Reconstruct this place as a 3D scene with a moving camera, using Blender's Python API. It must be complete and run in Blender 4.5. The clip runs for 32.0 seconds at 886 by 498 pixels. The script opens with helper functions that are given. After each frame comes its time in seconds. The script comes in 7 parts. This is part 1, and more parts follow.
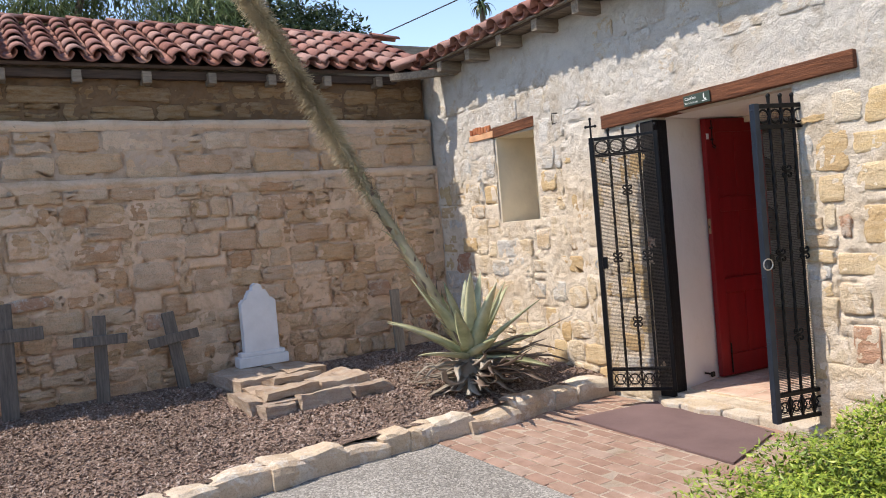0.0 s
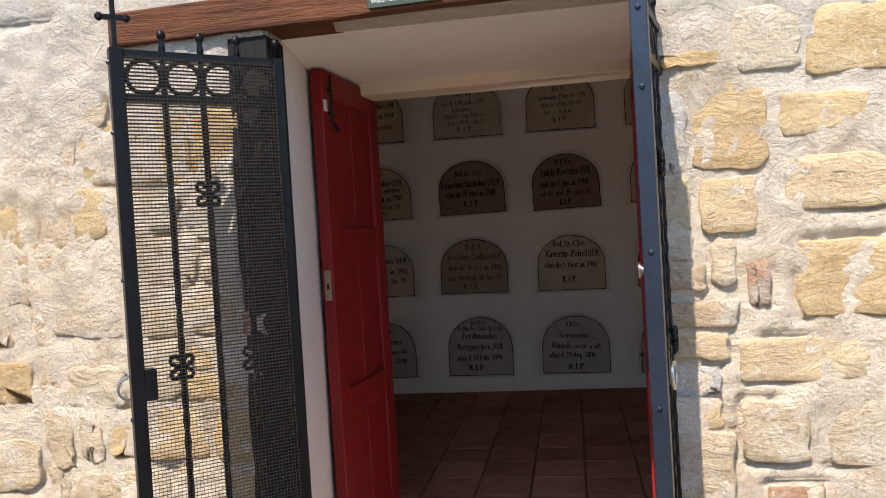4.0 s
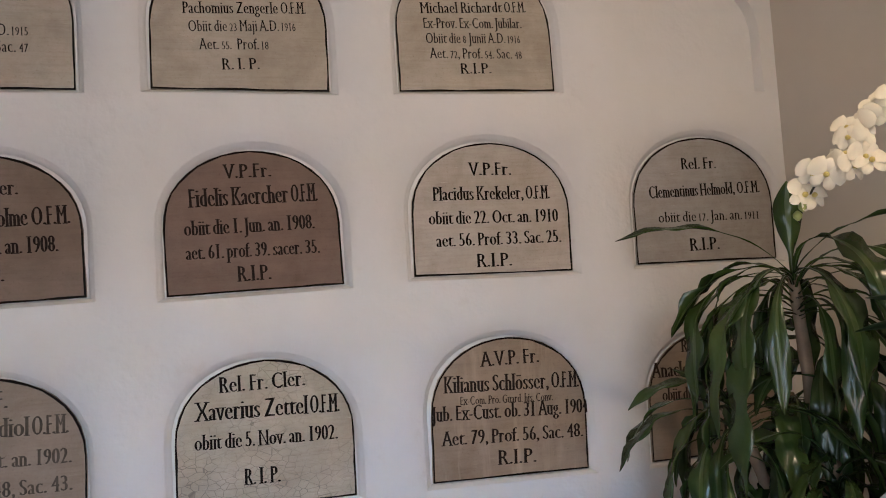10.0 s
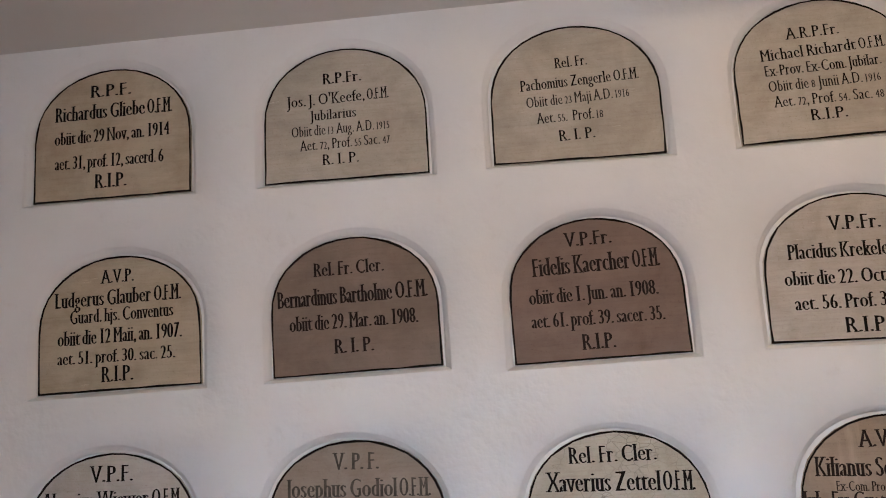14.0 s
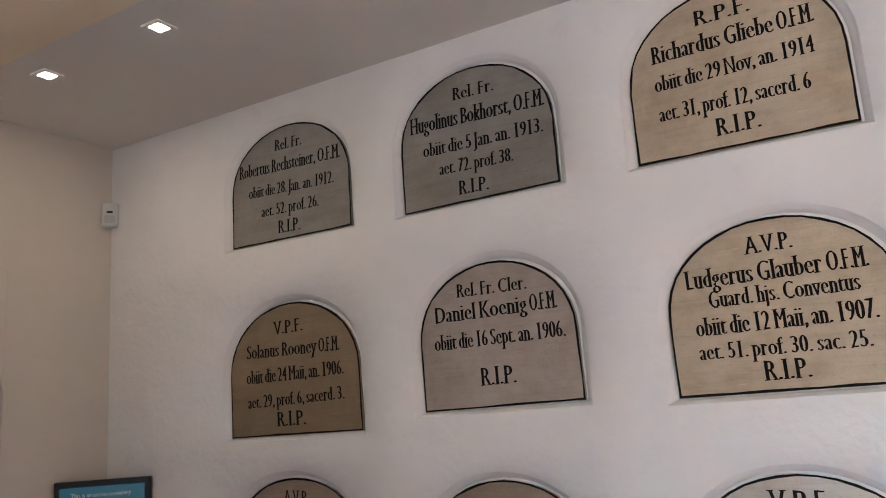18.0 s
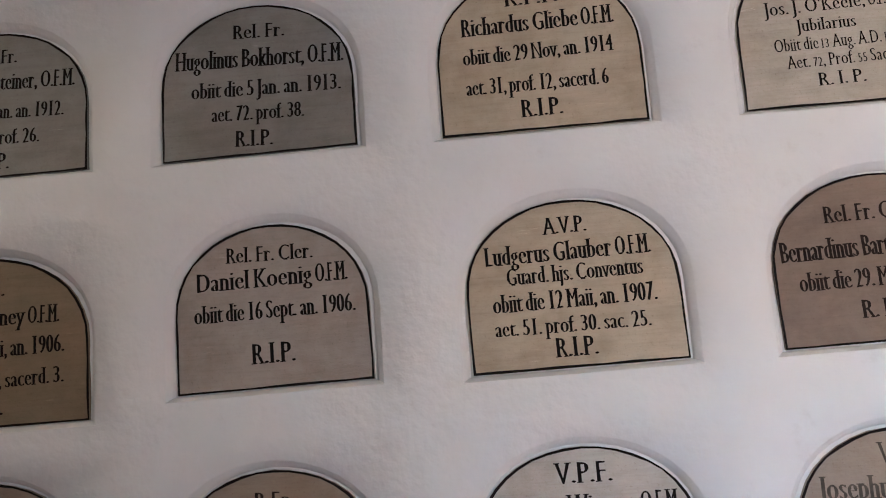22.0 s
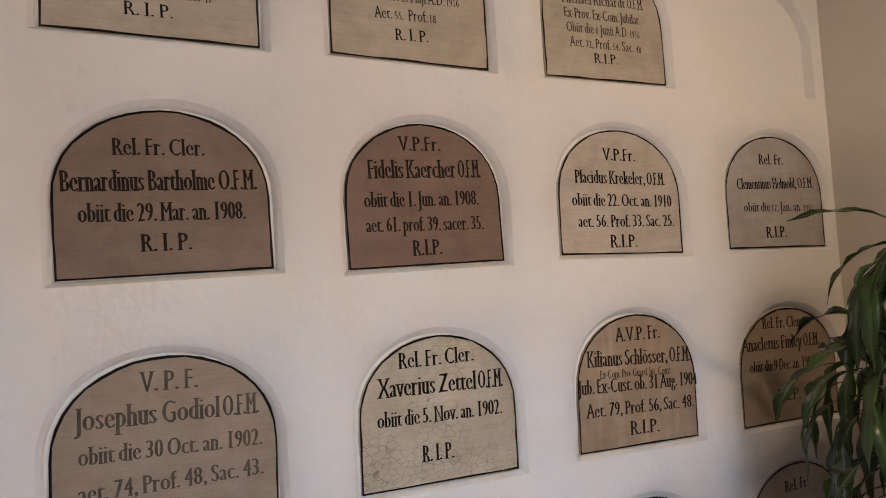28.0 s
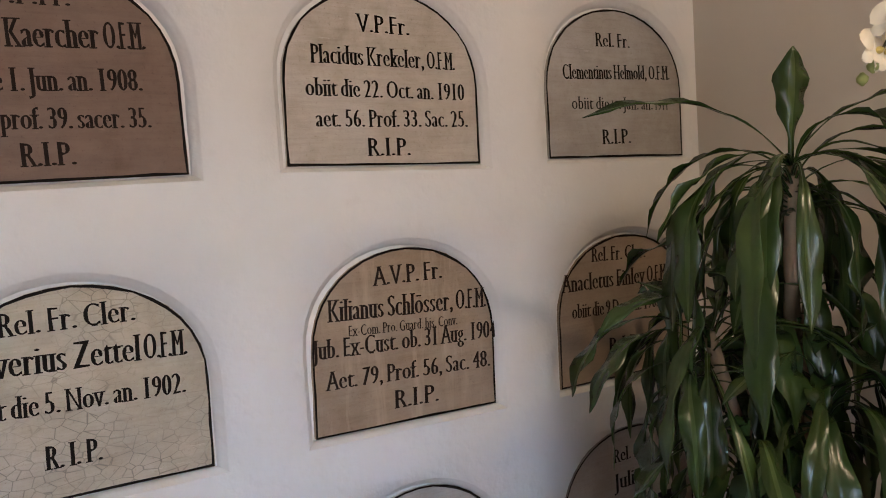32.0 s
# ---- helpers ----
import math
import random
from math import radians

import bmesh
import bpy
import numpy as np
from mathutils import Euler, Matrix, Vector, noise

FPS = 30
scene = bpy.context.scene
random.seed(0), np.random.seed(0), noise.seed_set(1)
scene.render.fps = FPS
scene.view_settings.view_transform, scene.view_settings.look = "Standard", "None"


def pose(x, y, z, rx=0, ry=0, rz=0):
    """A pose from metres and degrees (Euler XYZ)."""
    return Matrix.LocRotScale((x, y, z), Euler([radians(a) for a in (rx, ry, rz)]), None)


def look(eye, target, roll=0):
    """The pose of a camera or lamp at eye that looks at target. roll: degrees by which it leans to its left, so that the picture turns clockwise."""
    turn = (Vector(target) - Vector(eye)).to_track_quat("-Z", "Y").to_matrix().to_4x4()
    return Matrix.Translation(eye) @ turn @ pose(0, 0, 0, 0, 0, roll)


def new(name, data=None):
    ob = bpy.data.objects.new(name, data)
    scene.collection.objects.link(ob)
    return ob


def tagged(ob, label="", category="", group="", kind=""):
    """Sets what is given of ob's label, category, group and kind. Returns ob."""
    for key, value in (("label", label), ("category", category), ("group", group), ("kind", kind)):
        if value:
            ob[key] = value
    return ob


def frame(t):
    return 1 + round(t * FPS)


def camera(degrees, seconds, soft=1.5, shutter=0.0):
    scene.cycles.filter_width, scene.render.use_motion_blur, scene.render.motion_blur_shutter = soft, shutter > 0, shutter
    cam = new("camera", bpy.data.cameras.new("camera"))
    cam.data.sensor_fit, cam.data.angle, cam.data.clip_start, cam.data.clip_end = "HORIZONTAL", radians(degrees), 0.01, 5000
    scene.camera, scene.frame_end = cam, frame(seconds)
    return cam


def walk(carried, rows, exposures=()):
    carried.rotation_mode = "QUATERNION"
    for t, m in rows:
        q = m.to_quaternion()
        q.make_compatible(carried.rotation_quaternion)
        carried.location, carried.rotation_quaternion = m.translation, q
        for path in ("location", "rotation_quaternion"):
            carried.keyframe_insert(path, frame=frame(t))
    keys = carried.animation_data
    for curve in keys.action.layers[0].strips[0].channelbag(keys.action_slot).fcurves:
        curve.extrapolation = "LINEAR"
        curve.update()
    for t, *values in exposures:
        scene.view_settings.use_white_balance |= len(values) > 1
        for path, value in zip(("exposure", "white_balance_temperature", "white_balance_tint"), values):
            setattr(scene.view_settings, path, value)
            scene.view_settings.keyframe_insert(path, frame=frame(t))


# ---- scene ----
from itertools import groupby

cam = camera(59.8, 32.0, soft=1.0)
PATH = [
    (0, (4.806, -8.846, 1.447), (3.084, -7.831, 1.386), -5.0),
    (0.5, (4.264, -8.788, 1.438), (2.675, -7.576, 1.365), -4.6),
    (1, (3.77, -8.65, 1.404), (2.323, -7.271, 1.328), -4.4),
    (1.5, (3.286, -8.428, 1.404), (1.966, -6.928, 1.333), -4.1),
    (2, (2.803, -8.221, 1.417), (1.678, -6.569, 1.344), -3.8),
    (2.5, (2.393, -7.918, 1.43), (1.485, -6.138, 1.349), -3.4),
    (3, (1.99, -7.6, 1.416), (1.304, -5.722, 1.354), -3.1),
    (3.5, (1.732, -7.223, 1.418), (1.263, -5.279, 1.364), -3.3),
    (5.5, (1.216, -5.541, 1.501), (1.171, -3.542, 1.481), -3.3),
    (6, (1.131, -5.113, 1.499), (1.278, -3.119, 1.481), -3.2),
    (6.5, (1.097, -4.663, 1.429), (1.387, -2.684, 1.454), -3.3),
    (7, (1.087, -4.211, 1.424), (1.488, -2.252, 1.463), -3.4),
    (7.5, (1.134, -3.864, 1.456), (1.583, -1.915, 1.501), -3.4),
    (8, (1.312, -3.525, 1.471), (1.776, -1.58, 1.53), -3.4),
    (8.5, (1.341, -3.23, 1.49), (1.814, -1.288, 1.56), -3.4),
    (9, (1.308, -3.012, 1.527), (1.795, -1.074, 1.613), -3.4),
    (9.5, (1.343, -2.842, 1.532), (1.859, -0.912, 1.634), -3.6),
    (10, (1.463, -2.68, 1.533), (1.984, -0.753, 1.65), -3.7),
    (10.5, (1.485, -2.626, 1.535), (2.004, -0.699, 1.667), -3.8),
    (11, (1.477, -2.607, 1.531), (1.994, -0.681, 1.684), -3.9),
    (11.5, (1.465, -2.611, 1.563), (1.971, -0.682, 1.714), -3.9),
    (12, (1.444, -2.626, 1.558), (1.865, -0.679, 1.738), -3.8),
    (12.5, (1.405, -2.615, 1.55), (1.626, -0.64, 1.779), -3.4),
    (13, (1.326, -2.615, 1.542), (1.414, -0.635, 1.815), -3.4),
    (13.5, (1.299, -2.608, 1.558), (1.282, -0.629, 1.846), -3.6),
    (14, (1.266, -2.622, 1.549), (1.082, -0.658, 1.883), -3.4),
    (14.5, (1.212, -2.62, 1.562), (0.765, -0.704, 1.924), -3.0),
    (15, (1.133, -2.623, 1.577), (0.473, -0.773, 1.952), -3.1),
    (15.5, (1.0, -2.633, 1.627), (0.277, -0.804, 1.987), -3.5),
    (17.5, (0.32, -2.337, 1.654), (-0.635, -0.618, 2.019), -3.9),
    (18, (0.105, -2.281, 1.625), (-0.871, -0.576, 2.001), -3.8),
    (18.5, (-0.093, -2.158, 1.622), (-1.079, -0.458, 1.995), -3.9),
    (19, (-0.252, -2.137, 1.63), (-1.241, -0.438, 1.999), -4.0),
    (19.5, (-0.381, -2.17, 1.626), (-1.281, -0.422, 1.991), -4.4),
    (20, (-0.435, -2.189, 1.613), (-1.158, -0.359, 1.973), -4.8),
    (20.5, (-0.437, -2.204, 1.606), (-1.023, -0.325, 1.962), -4.6),
    (21, (-0.418, -2.206, 1.594), (-0.861, -0.287, 1.944), -4.3),
    (21.5, (-0.378, -2.203, 1.591), (-0.669, -0.253, 1.924), -4.2),
    (22, (-0.371, -2.2, 1.581), (-0.5, -0.231, 1.906), -4.0),
    (22.5, (-0.33, -2.208, 1.588), (-0.302, -0.229, 1.876), -3.9),
    (23, (-0.245, -2.224, 1.576), (-0.086, -0.25, 1.852), -3.5),
    (23.5, (-0.224, -2.225, 1.552), (0.079, -0.268, 1.83), -3.4),
    (24, (-0.2, -2.236, 1.561), (0.222, -0.298, 1.823), -3.1),
    (24.5, (-0.177, -2.235, 1.568), (0.349, -0.322, 1.816), -2.9),
    (25, (-0.14, -2.246, 1.574), (0.466, -0.356, 1.82), -2.9),
    (25.5, (-0.052, -2.265, 1.577), (0.664, -0.413, 1.818), -3.0),
    (26, (0.041, -2.302, 1.562), (0.866, -0.496, 1.804), -3.1),
    (26.5, (0.103, -2.323, 1.554), (1.002, -0.552, 1.79), -3.1),
    (28.5, (0.45, -2.239, 1.491), (1.438, -0.5, 1.525), -3.7),
    (29, (0.598, -2.203, 1.501), (1.641, -0.497, 1.462), -3.7),
    (29.5, (0.8, -2.216, 1.499), (1.878, -0.533, 1.425), -3.7),
    (30, (0.925, -2.212, 1.507), (2.022, -0.542, 1.42), -3.5),
    (30.5, (1.012, -2.114, 1.497), (2.107, -0.443, 1.406), -3.5),
    (31, (1.079, -1.987, 1.507), (2.172, -0.315, 1.401), -3.5),
    (31.5, (1.171, -1.934, 1.501), (2.255, -0.258, 1.386), -3.5),
    (32, (1.333, -1.909, 1.498), (2.397, -0.221, 1.363), -3.6),
]
EXPOSURES = [(0, 0.95, 7100, 14), (1.0, 0.82, 7100, 14), (2.0, 0.82, 7100, 14), (3.0, 0.8, 7100, 14), (3.5, 0.88, 7100, 14), (5.5, 2.95, 6900, 10), (6.0, 3.42, 7200, 10), (7.0, 4.24, 7900, 10), (7.5, 4.33, 7050, 10), (8, 4.19, 6150, 9), (9, 4.24, 5850, 8), (13, 4.26, 5450, 8), (14, 4.39, 5800, 9), (15, 4.59, 5800, 8), (18, 5.09, 5650, 7), (20, 5.24, 5600, 7), (22, 4.94, 5550, 8), (24, 4.64, 6050, 10), (26, 4.52, 6500, 10), (29, 4.38, 6350, 10), (30, 4.38, 5900, 8), (31, 4.42, 6000, 8), (32, 4.35, 6050, 9)]
walk(cam, [(t, look(eye, target, roll)) for t, eye, target, roll in PATH], EXPOSURES)

# ---- light ----
SUN_WAY = Vector((0.37, 1.0, -1.55)).normalized()
world = bpy.data.worlds.new("sky")
scene.world = world
world.use_nodes = True
wn = world.node_tree.nodes
wn.clear()
sky = wn.new("ShaderNodeTexSky")
sky.sky_type = "NISHITA"
sky.sun_disc = False
sky.sun_elevation = math.asin(-SUN_WAY.z)
sky.sun_rotation = math.atan2(-SUN_WAY.x, -SUN_WAY.y)
sky.altitude, sky.air_density, sky.dust_density, sky.ozone_density = 50, 1.0, 0.2, 2.5
bg = wn.new("ShaderNodeBackground")
bg.inputs["Strength"].default_value = 0.15
wo = wn.new("ShaderNodeOutputWorld")
world.node_tree.links.new(sky.outputs[0], bg.inputs[0])
world.node_tree.links.new(bg.outputs[0], wo.inputs[0])


def lamp(name, kind, m, energy, color, **kw):
    d = bpy.data.lights.new(name, kind)
    d.energy, d.color = energy, color
    for k, v in kw.items():
        if k == "size":
            d.size = v
        elif k == "size_y":
            d.shape = "RECTANGLE"
            d.size_y = v
        elif k == "angle":
            d.angle = v
        elif k == "soft":
            d.shadow_soft_size = v
        elif k == "spot":
            d.spot_size, d.spot_blend = v, 0.6
    ob = new(name, d)
    ob.matrix_world = m
    return ob


lamp("sun", "SUN", look((0, 0, 12), Vector((0, 0, 12)) + SUN_WAY), 3.1, (1.0, 0.95, 0.87), angle=radians(0.55))
# daylight in the doorway and the small window
lamp("door_daylight", "AREA", look((1.24, -3.27, 1.10), (1.8, 0, 1.35)), 0.82, (0.80, 0.88, 0.95), size=1.10, size_y=1.9)
lamp("window_daylight", "AREA", look((-1.14, -3.25, 1.84), (-0.2, 0, 1.9)), 0.21, (0.88, 0.93, 0.97), size=0.6, size_y=0.75)
# unseen warm lamp near the altar, added without a fixture to light the right wall
lamp("unseen_altar_lamp", "AREA", look((2.55, -2.35, 3.06), (3.65, -0.95, 1.25)), 0.95, (1.0, 0.72, 0.46), size=0.12)
LED_WATT = 0.034


# ---- materials ----
class Nodes:
    def __init__(self, name):
        self.m = bpy.data.materials.new(name)
        self.m.use_nodes = True
        self.t = self.m.node_tree
        self.t.nodes.clear()
        self.out = self.t.nodes.new("ShaderNodeOutputMaterial")
        self.b = self.t.nodes.new("ShaderNodeBsdfPrincipled")
        self.link(self.b.outputs[0], self.out.inputs[0])
        self.co = self.t.nodes.new("ShaderNodeTexCoord")

    def link(self, a, b):
        self.t.links.new(a, b)

    def noise(self, scale, detail=4, rough=0.55, stretch=None, seed=0.0, dist=0.0, coord="Object", kind="FBM"):
        n = self.t.nodes.new("ShaderNodeTexNoise")
        n.noise_type = kind
        n.inputs["Scale"].default_value = scale
        n.inputs["Detail"].default_value = detail
        n.inputs["Roughness"].default_value = rough
        n.inputs["Distortion"].default_value = dist
        mp = self.t.nodes.new("ShaderNodeMapping")
        mp.inputs["Location"].default_value = (seed, seed * 1.7, seed * 0.6)
        if stretch:
            mp.inputs["Scale"].default_value = stretch
        self.link(self.place(coord), mp.inputs[0])
        self.link(mp.outputs[0], n.inputs["Vector"])
        return n.outputs["Fac"]

    def place(self, coord):
        if coord == "World":
            return self.t.nodes.new("ShaderNodeNewGeometry").outputs["Position"]
        return self.co.outputs[coord]

    def voronoi(self, scale, feature="DISTANCE_TO_EDGE", stretch=None):
        n = self.t.nodes.new("ShaderNodeTexVoronoi")
        n.feature = feature
        n.inputs["Scale"].default_value = scale
        mp = self.t.nodes.new("ShaderNodeMapping")
        if stretch:
            mp.inputs["Scale"].default_value = stretch
        self.link(self.co.outputs["Object"], mp.inputs[0])
        self.link(mp.outputs[0], n.inputs["Vector"])
        return n.outputs["Distance" if feature != "F1" else "Color"]

    def ramp(self, fac, stops):
        r = self.t.nodes.new("ShaderNodeValToRGB")
        e = r.color_ramp.elements
        while len(e) > 1:
            e.remove(e[-1])
        for n, (p, c) in enumerate(stops):
            el = e[0] if n == 0 else e.new(p)
            el.position = p
            el.color = (*c, 1) if len(c) == 3 else c
        self.link(fac, r.inputs[0])
        return r.outputs[0]

    def mix(self, fac, a, b, mode="MIX"):
        n = self.t.nodes.new("ShaderNodeMix")
        n.data_type = "RGBA"
        n.blend_type = mode
        for sock, v in ((n.inputs[0], fac), (n.inputs[6], a), (n.inputs[7], b)):
            if isinstance(v, (int, float)):
                sock.default_value = v
            elif isinstance(v, tuple):
                sock.default_value = (*v, 1)
            else:
                self.link(v, sock)
        return n.outputs[2]

    def math(self, op, a, b):
        n = self.t.nodes.new("ShaderNodeMath")
        n.operation = op
        for sock, v in ((n.inputs[0], a), (n.inputs[1], b)):
            if isinstance(v, (int, float)):
                sock.default_value = v
            else:
                self.link(v, sock)
        return n.outputs[0]

    def random(self):
        n = self.t.nodes.new("ShaderNodeObjectInfo")
        return n.outputs["Random"]

    def island(self):
        n = self.t.nodes.new("ShaderNodeNewGeometry")
        return n.outputs["Random Per Island"]

    def bump(self, height, strength=0.3, dist=0.01, below=None):
        n = self.t.nodes.new("ShaderNodeBump")
        n.inputs["Strength"].default_value = strength
        n.inputs["Distance"].default_value = dist
        self.link(height, n.inputs["Height"])
        if below:
            self.link(below, n.inputs["Normal"])
        self.link(n.outputs[0], self.b.inputs["Normal"])
        return n.outputs[0]

    def set(self, color=None, rough=0.8, metal=0.0, spec=0.4):
        if isinstance(color, tuple):
            self.b.inputs["Base Color"].default_value = (*color, 1)
        elif color is not None:
            self.link(color, self.b.inputs["Base Color"])
        if isinstance(rough, (int, float)):
            self.b.inputs["Roughness"].default_value = rough
        else:
            self.link(rough, self.b.inputs["Roughness"])
        self.b.inputs["Metallic"].default_value = metal
        self.b.inputs["Specular IOR Level"].default_value = spec
        return self.m


def sh(c, k):
    return tuple(min(1, v * k) for v in c)


def plain(name, c, rough=0.6, metal=0.0, vary=0.15, scale=8.0, bump=0.15, bscale=60.0, spec=0.4, stretch=None):
    """A surface of one colour with uneven tone and fine relief."""
    n = Nodes(name)
    a = n.noise(scale, 5, 0.6, stretch)
    col = n.ramp(a, [(0.3, sh(c, 1 - vary)), (0.7, sh(c, 1 + vary))])
    if bump:
        n.bump(n.noise(bscale, 4, 0.6, stretch, 3.0), bump, 0.004)
    return n.set(col, rough, metal, spec)


def stone_material(name, tones, grey, amount, relief=0.03):
    """Sandstone: one tone a piece, clouded and pitted, with limewash left on it in patches."""
    n = Nodes(name)
    base = n.ramp(n.random(), [(k / max(1, len(tones) - 1), c) for k, c in enumerate(tones)])
    cloud = n.noise(4.5, 7, 0.65, None, 1.0, 0.4, "World")
    col = n.mix(n.ramp(cloud, [(0.38, (0.0,) * 3), (0.66, (0.75,) * 3)]), base, n.mix(0.55, base, (0.36, 0.21, 0.10)))
    bed = n.noise(7, 5, 0.6, (1, 1, 5), 8.0, 0.3, "World")
    col = n.mix(n.ramp(bed, [(0.40, (0.0,) * 3), (0.68, (0.45,) * 3)]), col, n.mix(0.6, base, (0.74, 0.66, 0.50)))
    patch = n.ramp(n.noise(6.0, 9, 0.75, None, 5.0, 0.5, "World"), [(amount, (0,) * 3), (amount + 0.07, (0.9,) * 3)])
    col = n.mix(patch, col, grey)
    speck = n.ramp(n.noise(85, 3, 0.75, None, 0.0, 0.0, "World"), [(0.32, (0.55,) * 3), (0.52, (1,) * 3)])
    col = n.mix(0.55, col, speck, "MULTIPLY")
    h = n.math("ADD", n.noise(11, 9, 0.72, (1, 1, 1.6), 0.0, 0.6, "World"), n.math("MULTIPLY", n.noise(60, 5, 0.7, None, 0.0, 0.0, "World"), 0.35))
    n.bump(h, 1.0, relief)
    return n.set(col, 0.92, 0, 0.15)


M = {}
M["stone"] = stone_material("sandstone", [(0.69, 0.55, 0.37), (0.73, 0.61, 0.44), (0.66, 0.51, 0.32), (0.73, 0.63, 0.48), (0.70, 0.57, 0.40), (0.66, 0.49, 0.32), (0.74, 0.60, 0.40)], (0.74, 0.65, 0.53), 0.50)
M["stone_high"] = stone_material("limewashed_stone", [(0.58, 0.54, 0.47), (0.62, 0.58, 0.51), (0.60, 0.50, 0.36), (0.55, 0.52, 0.47)], (0.63, 0.61, 0.57), 0.44)
M["stone_old"] = stone_material("brown_sandstone", [(0.80, 0.54, 0.33), (0.85, 0.61, 0.41), (0.72, 0.46, 0.26), (0.86, 0.64, 0.46), (0.82, 0.59, 0.41), (0.66, 0.37, 0.20), (0.82, 0.55, 0.33)], (0.86, 0.63, 0.46), 0.60, 0.05)
# brown eave stones, their tones darkened further for the eave shade
M["stone_dark"] = stone_material("eave_shaded_stone", [(0.32, 0.185, 0.085), (0.40, 0.245, 0.12), (0.25, 0.145, 0.07)], (0.42, 0.285, 0.17), 0.64, 0.07)
M["stone_red"] = stone_material("red_stone", [(0.44, 0.20, 0.12), (0.55, 0.33, 0.22)], (0.62, 0.52, 0.42), 0.50)
M["grave_stone"] = stone_material("grey_brown_slab", [(0.36, 0.28, 0.22), (0.40, 0.32, 0.26), (0.32, 0.25, 0.21)], (0.46, 0.39, 0.33), 0.55, 0.02)
M["stone_honey"] = stone_material("honey_sandstone", [(0.60, 0.43, 0.22), (0.65, 0.49, 0.28), (0.58, 0.40, 0.20), (0.66, 0.52, 0.33)], (0.68, 0.60, 0.48), 0.68, 0.02)
M["kerb_stone"] = stone_material("weathered_kerb_stone", [(0.58, 0.46, 0.33), (0.64, 0.52, 0.40), (0.55, 0.44, 0.33), (0.63, 0.56, 0.46)], (0.68, 0.62, 0.54), 0.52, 0.02)


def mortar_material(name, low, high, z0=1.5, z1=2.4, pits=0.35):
    """Rough lime coat, warmer at one level of the wall than at the other, with earth and bare patches in it; the shade
    of small holes is painted in.
    """
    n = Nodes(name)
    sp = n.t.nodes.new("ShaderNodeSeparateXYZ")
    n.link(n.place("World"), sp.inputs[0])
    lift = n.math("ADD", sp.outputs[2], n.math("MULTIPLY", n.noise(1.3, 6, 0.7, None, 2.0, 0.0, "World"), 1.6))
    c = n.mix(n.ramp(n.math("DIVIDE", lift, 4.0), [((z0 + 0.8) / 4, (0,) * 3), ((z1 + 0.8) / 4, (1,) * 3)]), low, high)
    a = n.ramp(n.noise(3.2, 9, 0.72, None, 4.0, 0.4, "World"), [(0.33, (0.76, 0.70, 0.62)), (0.5, (1,) * 3), (0.7, (1.1, 1.1, 1.1))])
    c = n.mix(1.0, c, a, "MULTIPLY")
    earth = n.ramp(n.noise(8, 8, 0.75, None, 9.0, 0.6, "World"), [(0.58, (0,) * 3), (0.68, (0.7,) * 3)])
    c = n.mix(earth, c, n.mix(0.5, c, (0.50, 0.35, 0.19)))
    # dark flecks painted in for the shade inside small holes and crevices
    hole_mask = n.ramp(n.noise(11, 7, 0.72, (1, 1, 1.7), 6.0, 1.6, "World"), [(0.31, (pits,) * 3), (0.37, (0,) * 3)])
    c = n.mix(hole_mask, c, (0.13, 0.095, 0.065))
    g = n.ramp(n.noise(95, 3, 0.8, None, 2.0, 0.0, "World"), [(0.3, (0.66,) * 3), (0.55, (1,) * 3)])
    h = n.math("ADD", n.noise(16, 9, 0.75, None, 0.0, 0.8, "World"), n.math("MULTIPLY", n.noise(80, 4, 0.7, None, 0.0, 0.0, "World"), 0.4))
    crack = n.noise(2.3, 5, 0.60, (1, 1, 1.6), 11.0, 0.6, "World", "RIDGED_MULTIFRACTAL")
    h = n.math("SUBTRACT", n.math("MULTIPLY", h, 0.8), n.math("MULTIPLY", crack, 0.65))
    n.bump(h, 1.0, 0.034)
    return n.set(n.mix(0.4, c, g, "MULTIPLY"), 0.95, 0, 0.1)


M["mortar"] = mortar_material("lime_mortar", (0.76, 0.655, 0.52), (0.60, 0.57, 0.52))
M["mortar_old"] = mortar_material("old_mortar", (0.82, 0.585, 0.40), (0.78, 0.58, 0.42), 1.5, 2.4, 0.7)
M["cream_plaster"] = plain("old_cream_plaster", (0.70, 0.62, 0.48), 0.9, 0, 0.08, 4, 0.5, 25, 0.15)
# earth plaster with the shade below the eaves mixed into its colour
M["mortar_dark"] = mortar_material("shade_dark_earth_plaster", (0.19, 0.115, 0.066), (0.21, 0.132, 0.078))
M["mortar_band"] = mortar_material("weathered_band_mortar", (0.64, 0.465, 0.335), (0.62, 0.46, 0.34), 1.5, 2.4, 0.7)
M["joint"] = mortar_material("pale_joint_mortar", (0.50, 0.41, 0.33), (0.50, 0.41, 0.33))


def plaster_material():
    n = Nodes("white_plaster")
    c = n.ramp(n.noise(1.6, 6, 0.6), [(0.3, (0.74, 0.72, 0.68)), (0.7, (0.80, 0.78, 0.75))])
    s = n.ramp(n.noise(7, 8, 0.75, None, 4.0), [(0.60, (1,) * 3), (0.78, (0.90, 0.88, 0.86))])
    h = n.math("ADD", n.math("MULTIPLY", n.noise(5, 5, 0.5), 1.0), n.math("MULTIPLY", n.noise(40, 3, 0.5), 0.10))
    n.bump(h, 0.45, 0.03)
    return n.set(n.mix(1.0, c, s, "MULTIPLY"), 0.75, 0, 0.25)


